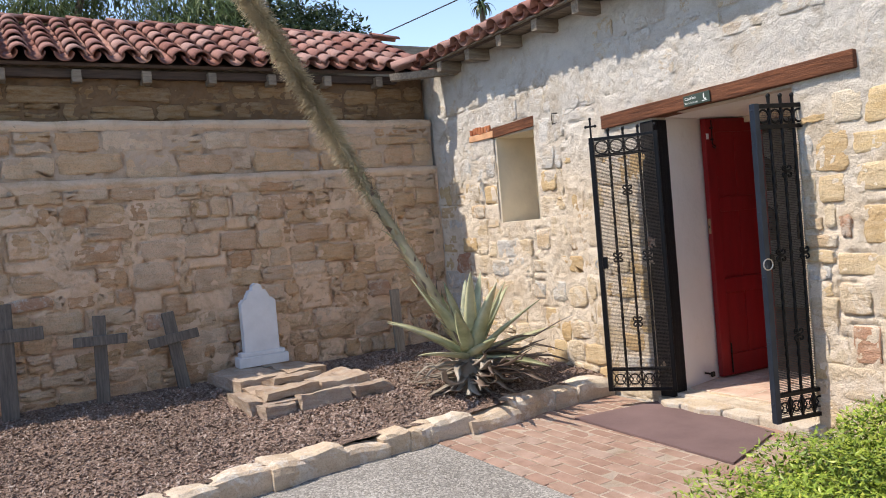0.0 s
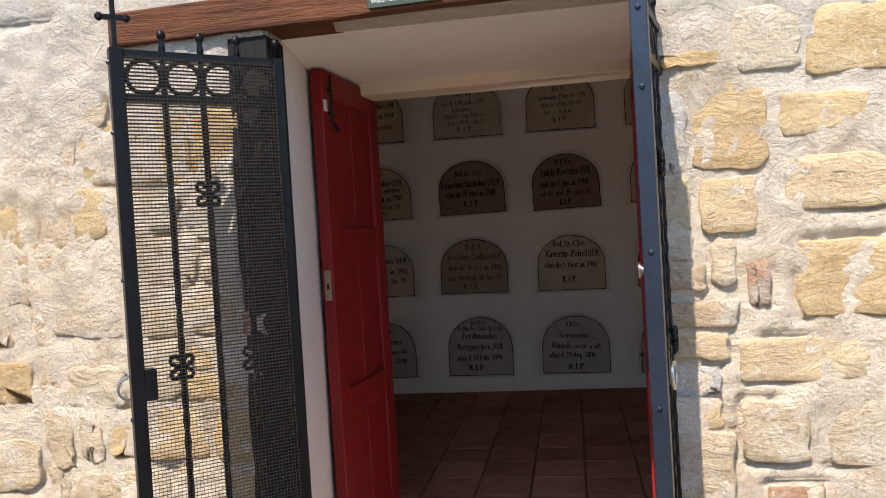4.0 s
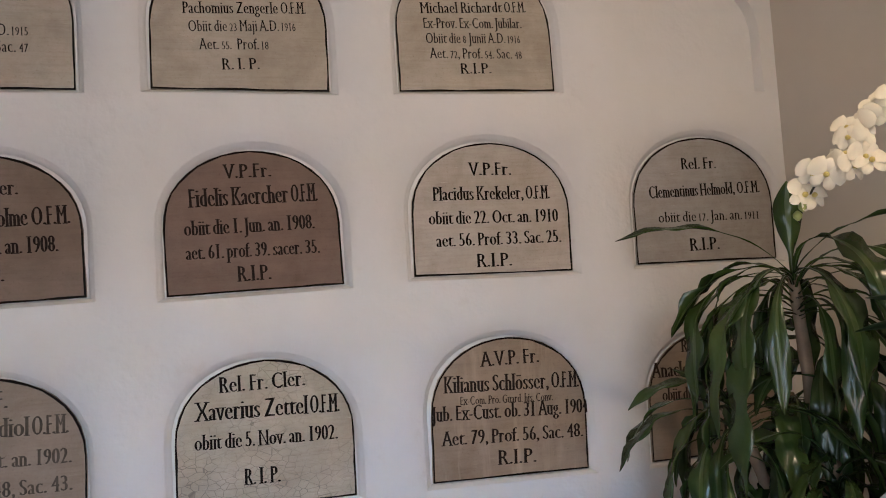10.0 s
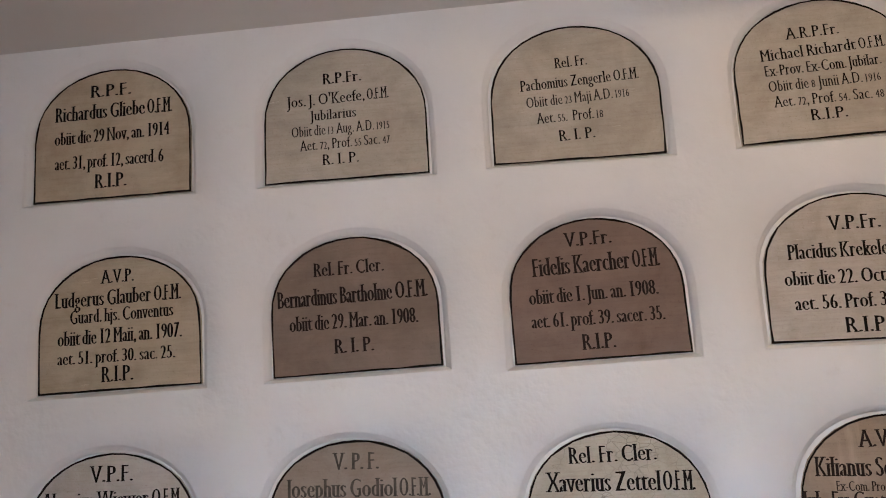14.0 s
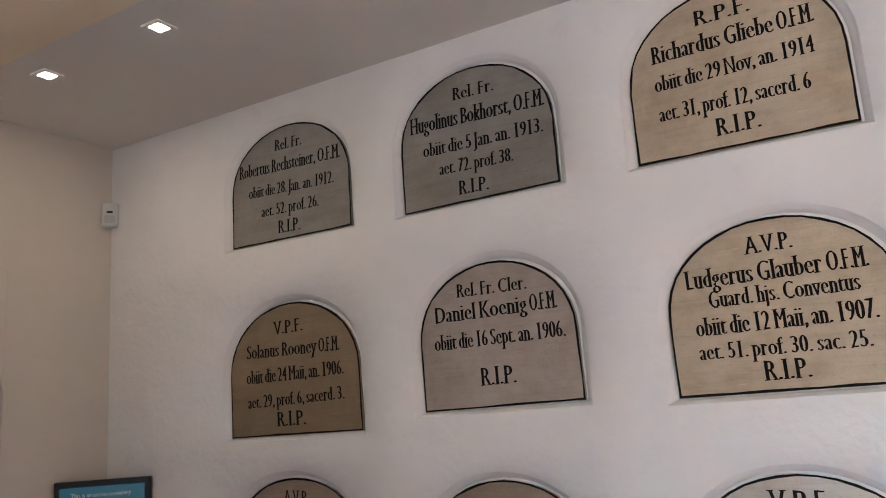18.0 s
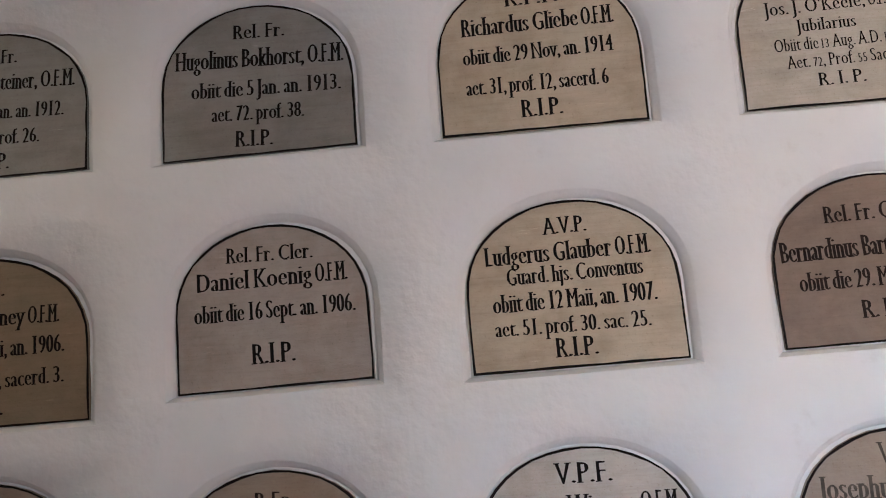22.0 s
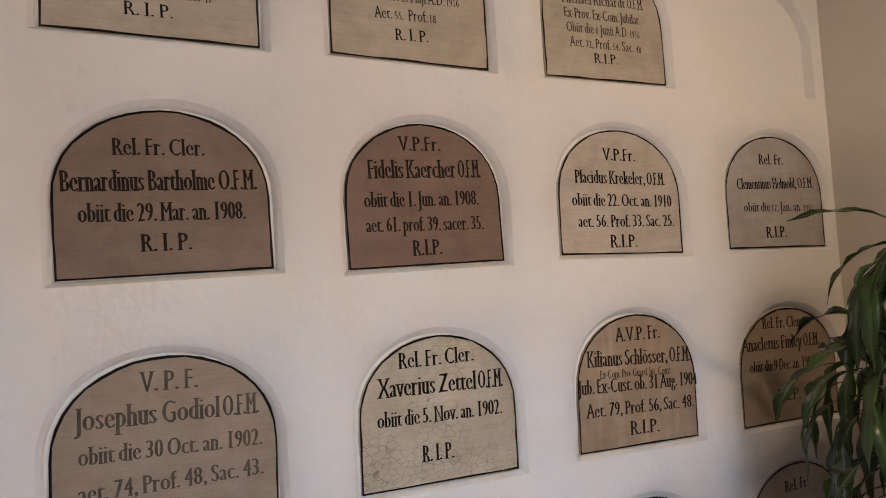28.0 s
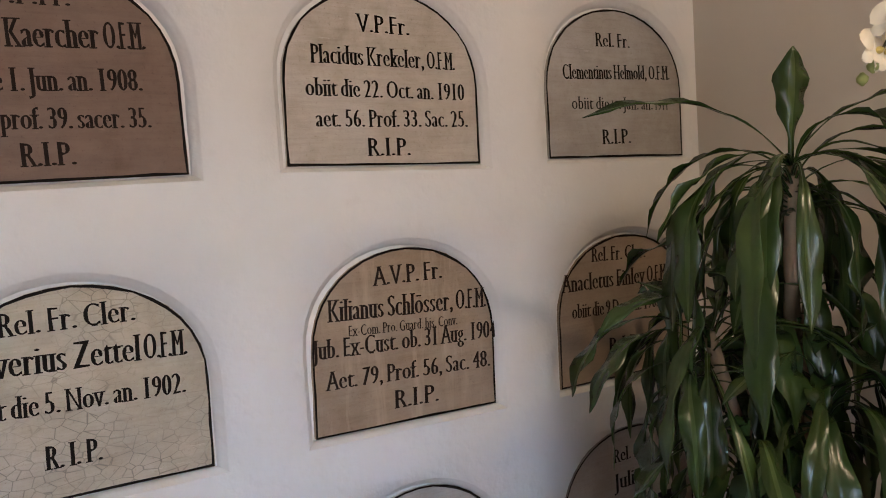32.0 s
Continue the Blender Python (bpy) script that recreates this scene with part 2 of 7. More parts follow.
M["plaster"] = plaster_material()
M["plaster_beige"] = plain("beige_plaster", (0.60, 0.55, 0.48), 0.8, 0, 0.04, 1.6, 0.25, 12, 0.25)
M["ceiling"] = plain("ceiling_paint", (0.66, 0.63, 0.58), 0.85, 0, 0.03, 1.5, 0.08, 30)
# cream paint of the ceiling, yellowed for the warm lamplight on it
M["cream_beam"] = plain("warm_lit_cream_paint", (0.76, 0.645, 0.46), 0.6, 0, 0.05, 3, 0.08, 30)
M["cream"] = plain("cream_paint", (0.72, 0.64, 0.48), 0.55, 0, 0.06, 3, 0.08, 30)
M["red"] = plain("red_paint", (0.22, 0.010, 0.012), 0.48, 0, 0.16, 5, 0.30, 60, 0.35, (3.0, 3.0, 0.4))
M["iron"] = plain("black_iron", (0.007, 0.0075, 0.009), 0.42, 0.6, 0.3, 12, 0.2, 90, 0.5)
M["screen"] = plain("grey_wire_screen", (0.105, 0.095, 0.085), 0.5, 0.3, 0.2, 12, 0, 90, 0.4)
# the gate's iron again, with the blue of reflected sky in its colour
M["iron_edge"] = plain("sky_tinted_iron", (0.026, 0.038, 0.058), 0.36, 0.5, 0.2, 10, 0.2, 70, 0.5)
M["steel"] = plain("worn_steel", (0.55, 0.54, 0.52), 0.3, 1.0, 0.12, 20, 0.1, 60, 0.5)
M["brass"] = plain("dull_brass", (0.42, 0.34, 0.22), 0.38, 0.9, 0.15, 20, 0.1, 60, 0.5)
M["mat"] = plain("brown_mat", (0.165, 0.112, 0.108), 0.95, 0, 0.16, 2.5, 0.7, 220, 0.1)
M["black"] = plain("black_paint", (0.012, 0.011, 0.011), 0.6, 0, 0.4, 30, 0.1, 90, 0.3)
M["white_stone"] = plain("white_marble", (0.66, 0.67, 0.68), 0.6, 0, 0.08, 6, 0.25, 60, 0.3)


def wood_material(name, a, b, grain=(1.0, 14.0, 14.0), rough=0.75, scale=3.0, bump=0.5):
    n = Nodes(name)
    g = n.noise(scale, 8, 0.65, grain)
    fine = n.noise(scale * 6, 4, 0.6, grain, 2.0)
    c = n.ramp(g, [(0.28, a), (0.52, tuple((x + y) / 2 for x, y in zip(a, b))), (0.72, b)])
    c = n.mix(0.5, c, n.ramp(fine, [(0.35, (0.55,) * 3), (0.55, (1,) * 3)]), "MULTIPLY")
    n.bump(n.math("ADD", g, n.math("MULTIPLY", fine, 0.5)), bump, 0.012)
    return n.set(c, rough, 0, 0.25)


M["lintel"] = wood_material("red_brown_timber", (0.050, 0.021, 0.012), (0.24, 0.092, 0.046), rough=0.85, bump=0.9)
M["grey_wood"] = wood_material("grey_weathered_timber", (0.08, 0.07, 0.06), (0.22, 0.19, 0.16), (14.0, 14.0, 1.0))
M["dark_fascia"] = wood_material("dark_eave_timber", (0.035, 0.024, 0.020), (0.12, 0.085, 0.068), (14, 1, 14))
M["rafter"] = wood_material("weathered_rafter", (0.14, 0.11, 0.085), (0.34, 0.29, 0.23), (14, 1, 14))


def clay_material(name, tones, vary):
    n = Nodes(name)
    base = n.ramp(n.random() if vary == "object" else n.island(), [(k / (len(tones) - 1), c) for k, c in enumerate(tones)])
    st = n.ramp(n.noise(6, 8, 0.7, None, 0.0, 0.0, "World"), [(0.42, (1,) * 3), (0.72, (0.55, 0.50, 0.46))])
    lim = n.ramp(n.noise(9, 8, 0.75, None, 7.0, 0.0, "World"), [(0.60, (0,) * 3), (0.80, (0.5,) * 3)])
    col = n.mix(lim, n.mix(0.8, base, st, "MULTIPLY"), (0.55, 0.47, 0.40))
    n.bump(n.math("ADD", n.noise(25, 6, 0.7, None, 0.0, 0.0, "World"), n.math("MULTIPLY", n.noise(90, 4, 0.7, None, 0.0, 0.0, "World"), 0.4)), 0.5, 0.012)
    return n.set(col, 0.88, 0, 0.2)


M["roof_tile"] = clay_material("clay_roof_tile", [(0.24, 0.10, 0.078), (0.33, 0.170, 0.140), (0.28, 0.130, 0.105), (0.39, 0.24, 0.205), (0.18, 0.080, 0.066), (0.33, 0.165, 0.135)], "object")
M["paver"] = clay_material("brick_paver", [(0.30, 0.19, 0.145), (0.35, 0.23, 0.18), (0.38, 0.265, 0.21), (0.32, 0.21, 0.16), (0.37, 0.275, 0.225)], "object")
M["floor_tile"] = clay_material("terracotta_floor_tile", [(0.20, 0.095, 0.065), (0.28, 0.138, 0.093), (0.23, 0.11, 0.072), (0.33, 0.175, 0.118)], "object")


def ground_material(name, c, scale, strength, tones=0.35):
    n = Nodes(name)
    v = n.voronoi(scale, "F1")
    g = n.t.nodes.new("ShaderNodeSeparateColor")
    n.link(v, g.inputs[0])
    col = n.ramp(g.outputs[0], [(0.0, sh(c, 1 - tones)), (0.6, c), (1.0, sh(c, 1 + tones * 1.3))])
    big = n.ramp(n.noise(0.8, 6, 0.6), [(0.3, (0.75,) * 3), (0.7, (1.1,) * 3)])
    n.bump(n.math("ADD", n.voronoi(scale), n.noise(scale * 1.5, 4, 0.7)), strength, 0.02)
    return n.set(n.mix(1.0, col, big, "MULTIPLY"), 0.95, 0, 0.15)


M["asphalt"] = ground_material("old_asphalt", (0.31, 0.295, 0.27), 90, 0.5, 0.45)
M["bed"] = ground_material("bark_mulch_soil", (0.25, 0.18, 0.145), 80, 0.9, 0.6)


# ---- builders ----
def link_mesh(name, bm, material, smooth=False):
    me = bpy.data.meshes.new(name)
    bm.normal_update()
    bm.to_mesh(me)
    bm.free()
    for m in material if isinstance(material, (list, tuple)) else [material]:
        me.materials.append(M[m] if isinstance(m, str) else m)
    if smooth:
        me.shade_smooth()
    return new(name, me)


def part(name, bm, material, parent=None, label="", smooth=False):
    ob = link_mesh(name, bm, material, smooth)
    if parent is not None:
        ob.parent = parent
    if label:
        ob["label"] = label
    return ob


def thing(name, m, label, category, group="", kind=""):
    ob = new(name)
    ob.empty_display_size = 0.1
    ob.matrix_world = m
    return tagged(ob, label, category, group, kind)


def setting(name, bm, material, label, smooth=False):
    return tagged(link_mesh(name, bm, material, smooth), label, "", "", "structure")


def add_box(bm, x0, x1, y0, y1, z0, z1, bevel=0.0, jitter=0.0):
    g = bmesh.ops.create_cube(bm, size=1.0)
    vs = g["verts"]
    for v in vs:
        v.co = Vector((x0 + (v.co.x + 0.5) * (x1 - x0), y0 + (v.co.y + 0.5) * (y1 - y0), z0 + (v.co.z + 0.5) * (z1 - z0)))
        if jitter:
            v.co += Vector([random.uniform(-jitter, jitter) for _ in range(3)])
    if bevel:
        es = list({e for v in vs for e in v.link_edges})
        bmesh.ops.bevel(bm, geom=es, offset=bevel, segments=2, affect="EDGES", profile=0.5)
    return bm


def box(x0, x1, y0, y1, z0, z1, bevel=0.0, jitter=0.0):
    return add_box(bmesh.new(), x0, x1, y0, y1, z0, z1, bevel, jitter)


def add_prism(bm, plan, z0, z1):
    a = [bm.verts.new((x, y, z0)) for x, y in plan]
    b = [bm.verts.new((x, y, z1)) for x, y in plan]
    bm.faces.new(a[::-1])
    bm.faces.new(b)
    for k in range(len(plan)):
        j = (k + 1) % len(plan)
        bm.faces.new((a[k], a[j], b[j], b[k]))
    return bm


def add_tube(bm, pts, radii, sides=8, caps=True):
    """A round bar along points."""
    rings = []
    n = len(pts)
    for k, p in enumerate(pts):
        p = Vector(p)
        d = (Vector(pts[min(k + 1, n - 1)]) - Vector(pts[max(k - 1, 0)])).normalized()
        s = d.orthogonal().normalized() if k == 0 else (s - d * s.dot(d)).normalized()
        t = d.cross(s)
        r = radii[k] if isinstance(radii, (list, tuple)) else radii
        rings.append([bm.verts.new(p + (s * math.cos(a) + t * math.sin(a)) * r) for a in [2 * math.pi * i / sides for i in range(sides)]])
    for a, b in zip(rings, rings[1:]):
        for i in range(sides):
            j = (i + 1) % sides
            bm.faces.new((a[i], a[j], b[j], b[i]))
    if caps:
        bm.faces.new(rings[0][::-1])
        bm.faces.new(rings[-1])
    return bm


def add_lathe(bm, profile, sides=32, center=(0, 0, 0)):
    """Turned shape from (radius, height) pairs."""
    cx, cy, cz = center
    rings = [[bm.verts.new((cx + r * math.cos(2 * math.pi * i / sides), cy + r * math.sin(2 * math.pi * i / sides), cz + z)) for i in range(sides)] for r, z in profile]
    for a, b in zip(rings, rings[1:]):
        for i in range(sides):
            j = (i + 1) % sides
            bm.faces.new((a[i], a[j], b[j], b[i]))
    bm.faces.new(rings[0][::-1])
    bm.faces.new(rings[-1])
    return bm


def arch_outline(w, h, spring, n=20, grow=0.0, low=None):
    """An arched outline, anticlockwise from the lower left corner: straight sides up to the spring line, then a round head."""
    a = w / 2 + grow
    low = -grow if low is None else low
    pts = [(-a + 2 * a * k / 8, low) for k in range(8)]
    pts += [(a, low + (spring - low) * k / 4) for k in range(4)]
    pts += [(a * math.cos(math.pi * k / n), spring + (h - spring + grow) * math.sin(math.pi * k / n) ** 0.92) for k in range(n)]
    pts += [(-a, spring - (spring - low) * k / 4) for k in range(4)]
    return pts


# ---- setting: ground and walls ----
FACE = -4.45          # outer face of the long wall
INNER = -3.30         # its inner face
SIDE = -2.62          # face of the side wall with the graves
STEP_Z, YARD = 0.03, -0.08


def wavy_sheet(x0, x1, y0, y1, nx, ny, height):
    bm = bmesh.new()
    g = [[bm.verts.new((x0 + (x1 - x0) * i / nx, y0 + (y1 - y0) * j / ny, height(x0 + (x1 - x0) * i / nx, y0 + (y1 - y0) * j / ny))) for i in range(nx + 1)] for j in range(ny + 1)]
    for j in range(ny):
        for i in range(nx):
            bm.faces.new((g[j][i], g[j][i + 1], g[j + 1][i + 1], g[j + 1][i]))
    return bm


def kerb_x(y):
    """Middle line of the kerb."""
    pts = ((-14.0, 1.35), (-9.6, 0.52), (-7.75, 0.13), (-6.9, 0.01), (-5.7, -0.01), (-5.0, -0.10), (-4.4, -0.13))
    for (a, p), (b, q) in zip(pts, pts[1:]):
        if y <= b:
            return p + (q - p) * (y - a) / (b - a)
    return pts[-1][1]


def bed_height(x, y):
    k = max(0.0, min(1.0, (-0.1 - x) / 2.4))
    return 0.06 + 0.12 * k ** 0.7 + 0.025 * noise.noise(Vector((x * 1.7, y * 1.7, 0.3))) + 0.008 * noise.noise(Vector((x * 9, y * 9, 1.3)))


setting("ground", box(-600, 600, -600, FACE + 0.05, -0.6, YARD - 0.02), "asphalt", "worn grey asphalt yard with fine cracks")
setting("ground_back", box(-600, 600, FACE + 0.05, 600, -0.6, -0.25), "asphalt", "plain ground behind the building")
bed_sheet = wavy_sheet(0.0, 1.0, -14, FACE + 0.02, 66, 180, lambda x, y: 0.0)
for v in bed_sheet.verts:
    v.co.x = -3.0 + (kerb_x(v.co.y) + 0.02 + 3.0) * v.co.x
    v.co.z = bed_height(v.co.x, v.co.y)
setting("ground_bed", bed_sheet, "bed", "planting bed of brown mulch and gravel chips", True)
apron = wavy_sheet(-0.5, 9.0, -16.0, FACE + 0.02, 40, 46, lambda x, y: YARD + 0.008 * noise.noise(Vector((x * 0.9, y * 0.9, 4))))
setting("pavement_asphalt", apron, "asphalt", "patched light grey asphalt path", True)

# the long wall: outer stone skin, inner plastered body, with the doorway and a small deep window
DOOR_L, DOOR_R, DOOR_T = 0.63, 1.79, 2.12
WIN_L, WIN_R, WIN_B, WIN_T = -1.46, -0.83, 1.42, 2.26
skin = bmesh.new()
for x0, x1, z0, z1 in ((-3.6, WIN_L, -0.3, 3.12), (WIN_L, WIN_R, -0.3, WIN_B), (WIN_L, WIN_R, WIN_T, 3.12), (WIN_R, DOOR_L, -0.3, 3.12), (DOOR_L, DOOR_R, DOOR_T, 3.12), (DOOR_R, 9.0, -0.3, 3.12)):
    add_box(skin, x0, x1, FACE + 0.035, FACE + 0.12, z0, z1)
for x0, x1, z0, z1 in ((WIN_L - 0.12, WIN_L, WIN_B - 0.1, WIN_T + 0.2), (WIN_R, WIN_R + 0.12, WIN_B - 0.1, WIN_T + 0.2), (WIN_L, WIN_R, WIN_B - 0.1, WIN_B), (WIN_L, WIN_R, WIN_T, WIN_T + 0.2), (DOOR_L - 0.12, DOOR_L, -0.3, DOOR_T + 0.2), (DOOR_R, DOOR_R + 0.12, -0.3, DOOR_T + 0.2), (DOOR_L, DOOR_R, DOOR_T, DOOR_T + 0.2)):
    add_box(skin, x0, x1, FACE, FACE + 0.033, z0, z1)
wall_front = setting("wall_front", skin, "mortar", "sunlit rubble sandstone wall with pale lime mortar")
body = bmesh.new()
Y0 = FACE + 0.12
add_prism(body, [(-3.6, Y0), (WIN_L, Y0), (WIN_L - 0.10, INNER), (-3.6, INNER)], -0.3, 3.12)
for z0, z1 in ((-0.3, WIN_B), (WIN_T, 3.12)):
    add_prism(body, [(WIN_L, Y0), (WIN_R, Y0), (WIN_R + 0.10, INNER), (WIN_L - 0.10, INNER)], z0, z1)
add_prism(body, [(WIN_R, Y0), (DOOR_L, Y0), (0.46, INNER), (WIN_R + 0.10, INNER)], -0.3, 3.12)
add_prism(body, [(DOOR_L, Y0), (DOOR_R, Y0), (2.05, INNER), (0.46, INNER)], DOOR_T, 3.12)
add_prism(body, [(DOOR_R, Y0), (9.0, Y0), (9.0, INNER), (2.05, INNER)], -0.3, 3.12)
setting("wall_front_inner", body, "plaster", "thick white plastered wall with a deep doorway")
setting("door_head_beam", box(0.47, 2.03, INNER - 0.16, INNER + 0.02, 2.07, 2.19, 0.008), "cream", "cream painted beam over the inner doorway")

# the side wall of the court, in three set-back bands
SB = [(SIDE, -0.3, 2.10), (SIDE - 0.07, 2.10, 2.63), (SIDE - 0.20, 2.63, 3.05)]
sb = bmesh.new()
for (x, z0, z1) in SB[:2]:
    add_box(sb, x - 0.5, x - 0.045, -16, FACE, z0, z1)
wall_side = setting("wall_side", sb, "mortar_old", "shaded brown rubble stone wall with set-back ledges")
setting("wall_side_top", box(SIDE - 0.7, SIDE - 0.20, -16, FACE, 2.63, 3.12), "mortar_dark", "weathered earth plaster under the eaves, darkened for their shade")
led = bmesh.new()
for x, z in ((SIDE + 0.015, 2.10), (SIDE - 0.055, 2.63)):
    prev = None
    for k in range(80):
        y = -15.9 + (FACE + 15.9) * k / 79
        o = 0.02 * noise.noise(Vector((y * 2.3, z, 0)))
        row = [led.verts.new((x - 0.16, y, z + 0.035 + o)), led.verts.new((x - 0.03, y, z + 0.02 + o)), led.verts.new((x + 0.01 + o * 0.5, y, z - 0.03 + o)), led.verts.new((x - 0.02, y, z - 0.07))]
        if prev:
            for i in range(3):
                led.faces.new((prev[i], row[i], row[i + 1], prev[i + 1]))
        prev = row
setting("wall_side_ledge", led, "mortar_old", "rounded mortar ledges on the side wall", True)
# two walls outside every view, added to close off the court
setting("wall_unseen_south", box(-8, 14, -17.0, -16.4, -0.3, 3.0), "mortar_old", "plain unseen wall added to close the court")
setting("wall_unseen_east", box(13, 13.5, -16.4, FACE, -0.3, 2.6), "mortar_old", "plain unseen wall added to close the court")

# the burial room
CEIL = 2.87
RL, RR = -2.95, 3.65
# boards: left and right foot (x), heights of both feet, height of the board
PLACE = {}
PLACE.update({(1, 1): (-2.199, -1.586, 2.278, 2.279, 0.472), (1, 2): (-1.348, -0.748, 2.275, 2.281, 0.480), (1, 3): (-0.493, 0.115, 2.276, 2.277, 0.499), (1, 4): (0.391, 0.990, 2.274, 2.271, 0.494), (1, 5): (1.217, 1.811, 2.277, 2.269, 0.493), (1, 6): (2.064, 2.668, 2.272, 2.278, 0.498), (1, 7): (2.928, 3.575, 2.283, 2.283, 0.495)})
PLACE.update({(2, 1): (-2.218, -1.575, 1.516, 1.527, 0.502), (2, 2): (-1.310, -0.734, 1.576, 1.588, 0.477), (2, 3): (-0.454, 0.151, 1.575, 1.584, 0.479), (2, 4): (0.407, 0.999, 1.586, 1.596, 0.471), (2, 5): (1.240, 1.824, 1.581, 1.590, 0.478), (2, 6): (2.075, 2.688, 1.601, 1.591, 0.485), (2, 7): (2.960, 3.590, 1.598, 1.594, 0.496)})
PLACE.update({(3, 1): (-2.212, -1.582, 0.876, 0.876, 0.489), (3, 2): (-1.335, -0.740, 0.876, 0.876, 0.477), (3, 3): (-0.478, 0.130, 0.884, 0.884, 0.481), (3, 4): (0.374, 0.978, 0.888, 0.877, 0.484), (3, 5): (1.241, 1.827, 0.876, 0.867, 0.481), (3, 6): (2.098, 2.694, 0.871, 0.855, 0.499), (3, 7): (2.960, 3.585, 0.845, 0.835, 0.490)})
PLACE.update({(4, 3): (-0.478, 0.110, 0.144, 0.144, 0.510), (4, 4): (0.405, 0.985, 0.146, 0.142, 0.523), (4, 5): (1.242, 1.830, 0.144, 0.138, 0.504), (4, 6): (2.087, 2.688, 0.134, 0.116, 0.538), (4, 7): (2.940, 3.570, 0.150, 0.150, 0.510)})
PW = -0.024           # wall face; the boards lie a little behind it


def plaque_place(r, c):
    x0, x1, z0, z1, h = PLACE[r, c]
    return x0, x1, (z0 + z1) / 2, h, math.degrees(math.atan2(z1 - z0, x1 - x0))


SLOTS = [(r, c) for r in (1, 2, 3, 4) for c in range(1, 8) if not (r == 4 and c < 3)]
bm = bmesh.new()
edges_x = [RL] + [(PLACE[2, c][1] + PLACE[2, c + 1][0]) / 2 for c in range(1, 7)] + [RR]
edges_z = {1: (2.165, CEIL), 2: (1.463, 2.165), 3: (0.755, 1.463), 4: (0.0, 0.755)}
for r in (1, 2, 3, 4):
    z0, z1 = edges_z[r]
    for c in range(1, 8):
        x0, x1 = edges_x[c - 1], edges_x[c]
        if (r, c) not in SLOTS:
            bm.faces.new([bm.verts.new(p) for p in ((x0, PW, z0), (x1, PW, z0), (x1, PW, z1), (x0, PW, z1))])
            continue
        a, b, zb, hh, turn = plaque_place(r, c)
        w, cx, slope = b - a, (a + b) / 2, math.tan(radians(turn))
        rings = []
        deep = 0.050 if (r, c) == (1, 7) else 0.030
        empty = ((0.010, -0.006, PW), (0.0085, -0.0055, PW + 0.003), (0.007, -0.005, PW + 0.012), (0.006, -0.0045, PW + 0.034), (0.003, -0.003, PW + deep))
        for grow, low, y in empty if (r, c) == (1, 7) else ((0.030, -0.017, PW), (0.0265, -0.0145, PW + 0.005), (0.019, -0.009, PW + 0.013), (0.011, -0.005, PW + 0.021), (0.007, -0.004, PW + deep + 0.003)):
            rings.append([bm.verts.new((cx + u, y, zb + v + slope * u)) for u, v in arch_outline(w, hh, hh * 0.46, 20, grow, low)])
        # outer border of the cell, ray by ray from its middle
        mx, mz = cx, zb + hh * 0.45
        border = []
        for v in rings[0]:
            dx, dz = v.co.x - mx, v.co.z - mz
            k = min([((x1 if dx > 0 else x0) - mx) / dx if abs(dx) > 1e-6 else 1e9, ((z1 if dz > 0 else z0) - mz) / dz if abs(dz) > 1e-6 else 1e9])
            border.append([mx + dx * k, mz + dz * k])
        for X, Z in ((x0, z0), (x1, z0), (x1, z1), (x0, z1)):
            j = min(range(len(border)), key=lambda q: (border[q][0] - X) ** 2 + (border[q][1] - Z) ** 2)
            border[j] = [X, Z]
        outer = [bm.verts.new((X, PW, Z)) for X, Z in border]
        n = len(outer)
        for A, B in zip([outer] + rings, rings):
            for k in range(n):
                j = (k + 1) % n
                try:
                    bm.faces.new((A[k], A[j], B[j], B[k]))
                except ValueError:
                    pass
        bm.faces.new(rings[-1])
bmesh.ops.remove_doubles(bm, verts=bm.verts, dist=0.0004)
bmesh.ops.recalc_face_normals(bm, faces=bm.faces)
wall_graves = setting("wall_graves", bm, "plaster", "white plastered wall with rows of arched grave niches", True)
wall_graves.data.set_sharp_from_angle(angle=radians(61))
setting("wall_graves_core", box(RL - 0.3, RR + 0.3, 0.03, 0.4, -0.3, 3.3), "plaster", "wall core behind the niches")
setting("wall_left", add_box(add_box(box(RL - 0.3, RL, -0.50, 0.03, -0.3, 3.3), RL - 0.3, RL, INNER, -1.75, -0.3, 3.3), RL - 0.3, RL, -1.75, -0.50, 2.24, 3.3), "plaster_beige", "beige plastered end wall with an arched niche")
arch = bmesh.new()
N = 14
pts = [(-0.50, 1.75)] + [(-1.125 + 0.625 * math.cos(math.pi * k / N), 1.75 + 0.45 * math.sin(math.pi * k / N)) for k in range(1, N)] + [(-1.75, 1.75)]
for (y0, z0), (y1, z1) in zip(pts, pts[1:]):
    q = [(RL - 0.002, y0, z0), (RL - 0.002, y1, z1), (RL - 0.002, y1, 2.26), (RL - 0.002, y0, 2.26)]
    va = [arch.verts.new(p) for p in q]
    vb = [arch.verts.new((RL - 0.28, p[1], p[2])) for p in q]
    arch.faces.new(va)
    arch.faces.new((va[0], vb[0], vb[1], va[1]))
setting("wall_left_arch", arch, "plaster_beige", "plastered arch head of the side niche")
setting("wall_left_niche_back", box(RL - 0.6, RL - 0.3, -2.0, -0.3, -0.3, 3.3), "plaster", "back of the arched niche")
setting("wall_right", box(RR, RR + 0.3, INNER, 0.03, -0.3, 3.3), "plaster_beige", "beige plastered end wall behind the altar")
COVE = -0.90
setting("ceiling", box(RL - 0.3, RR + 0.3, COVE + 0.05, 0.03, CEIL, CEIL + 0.2), "ceiling", "grey-white flat ceiling strip over the graves")
cv = bmesh.new()
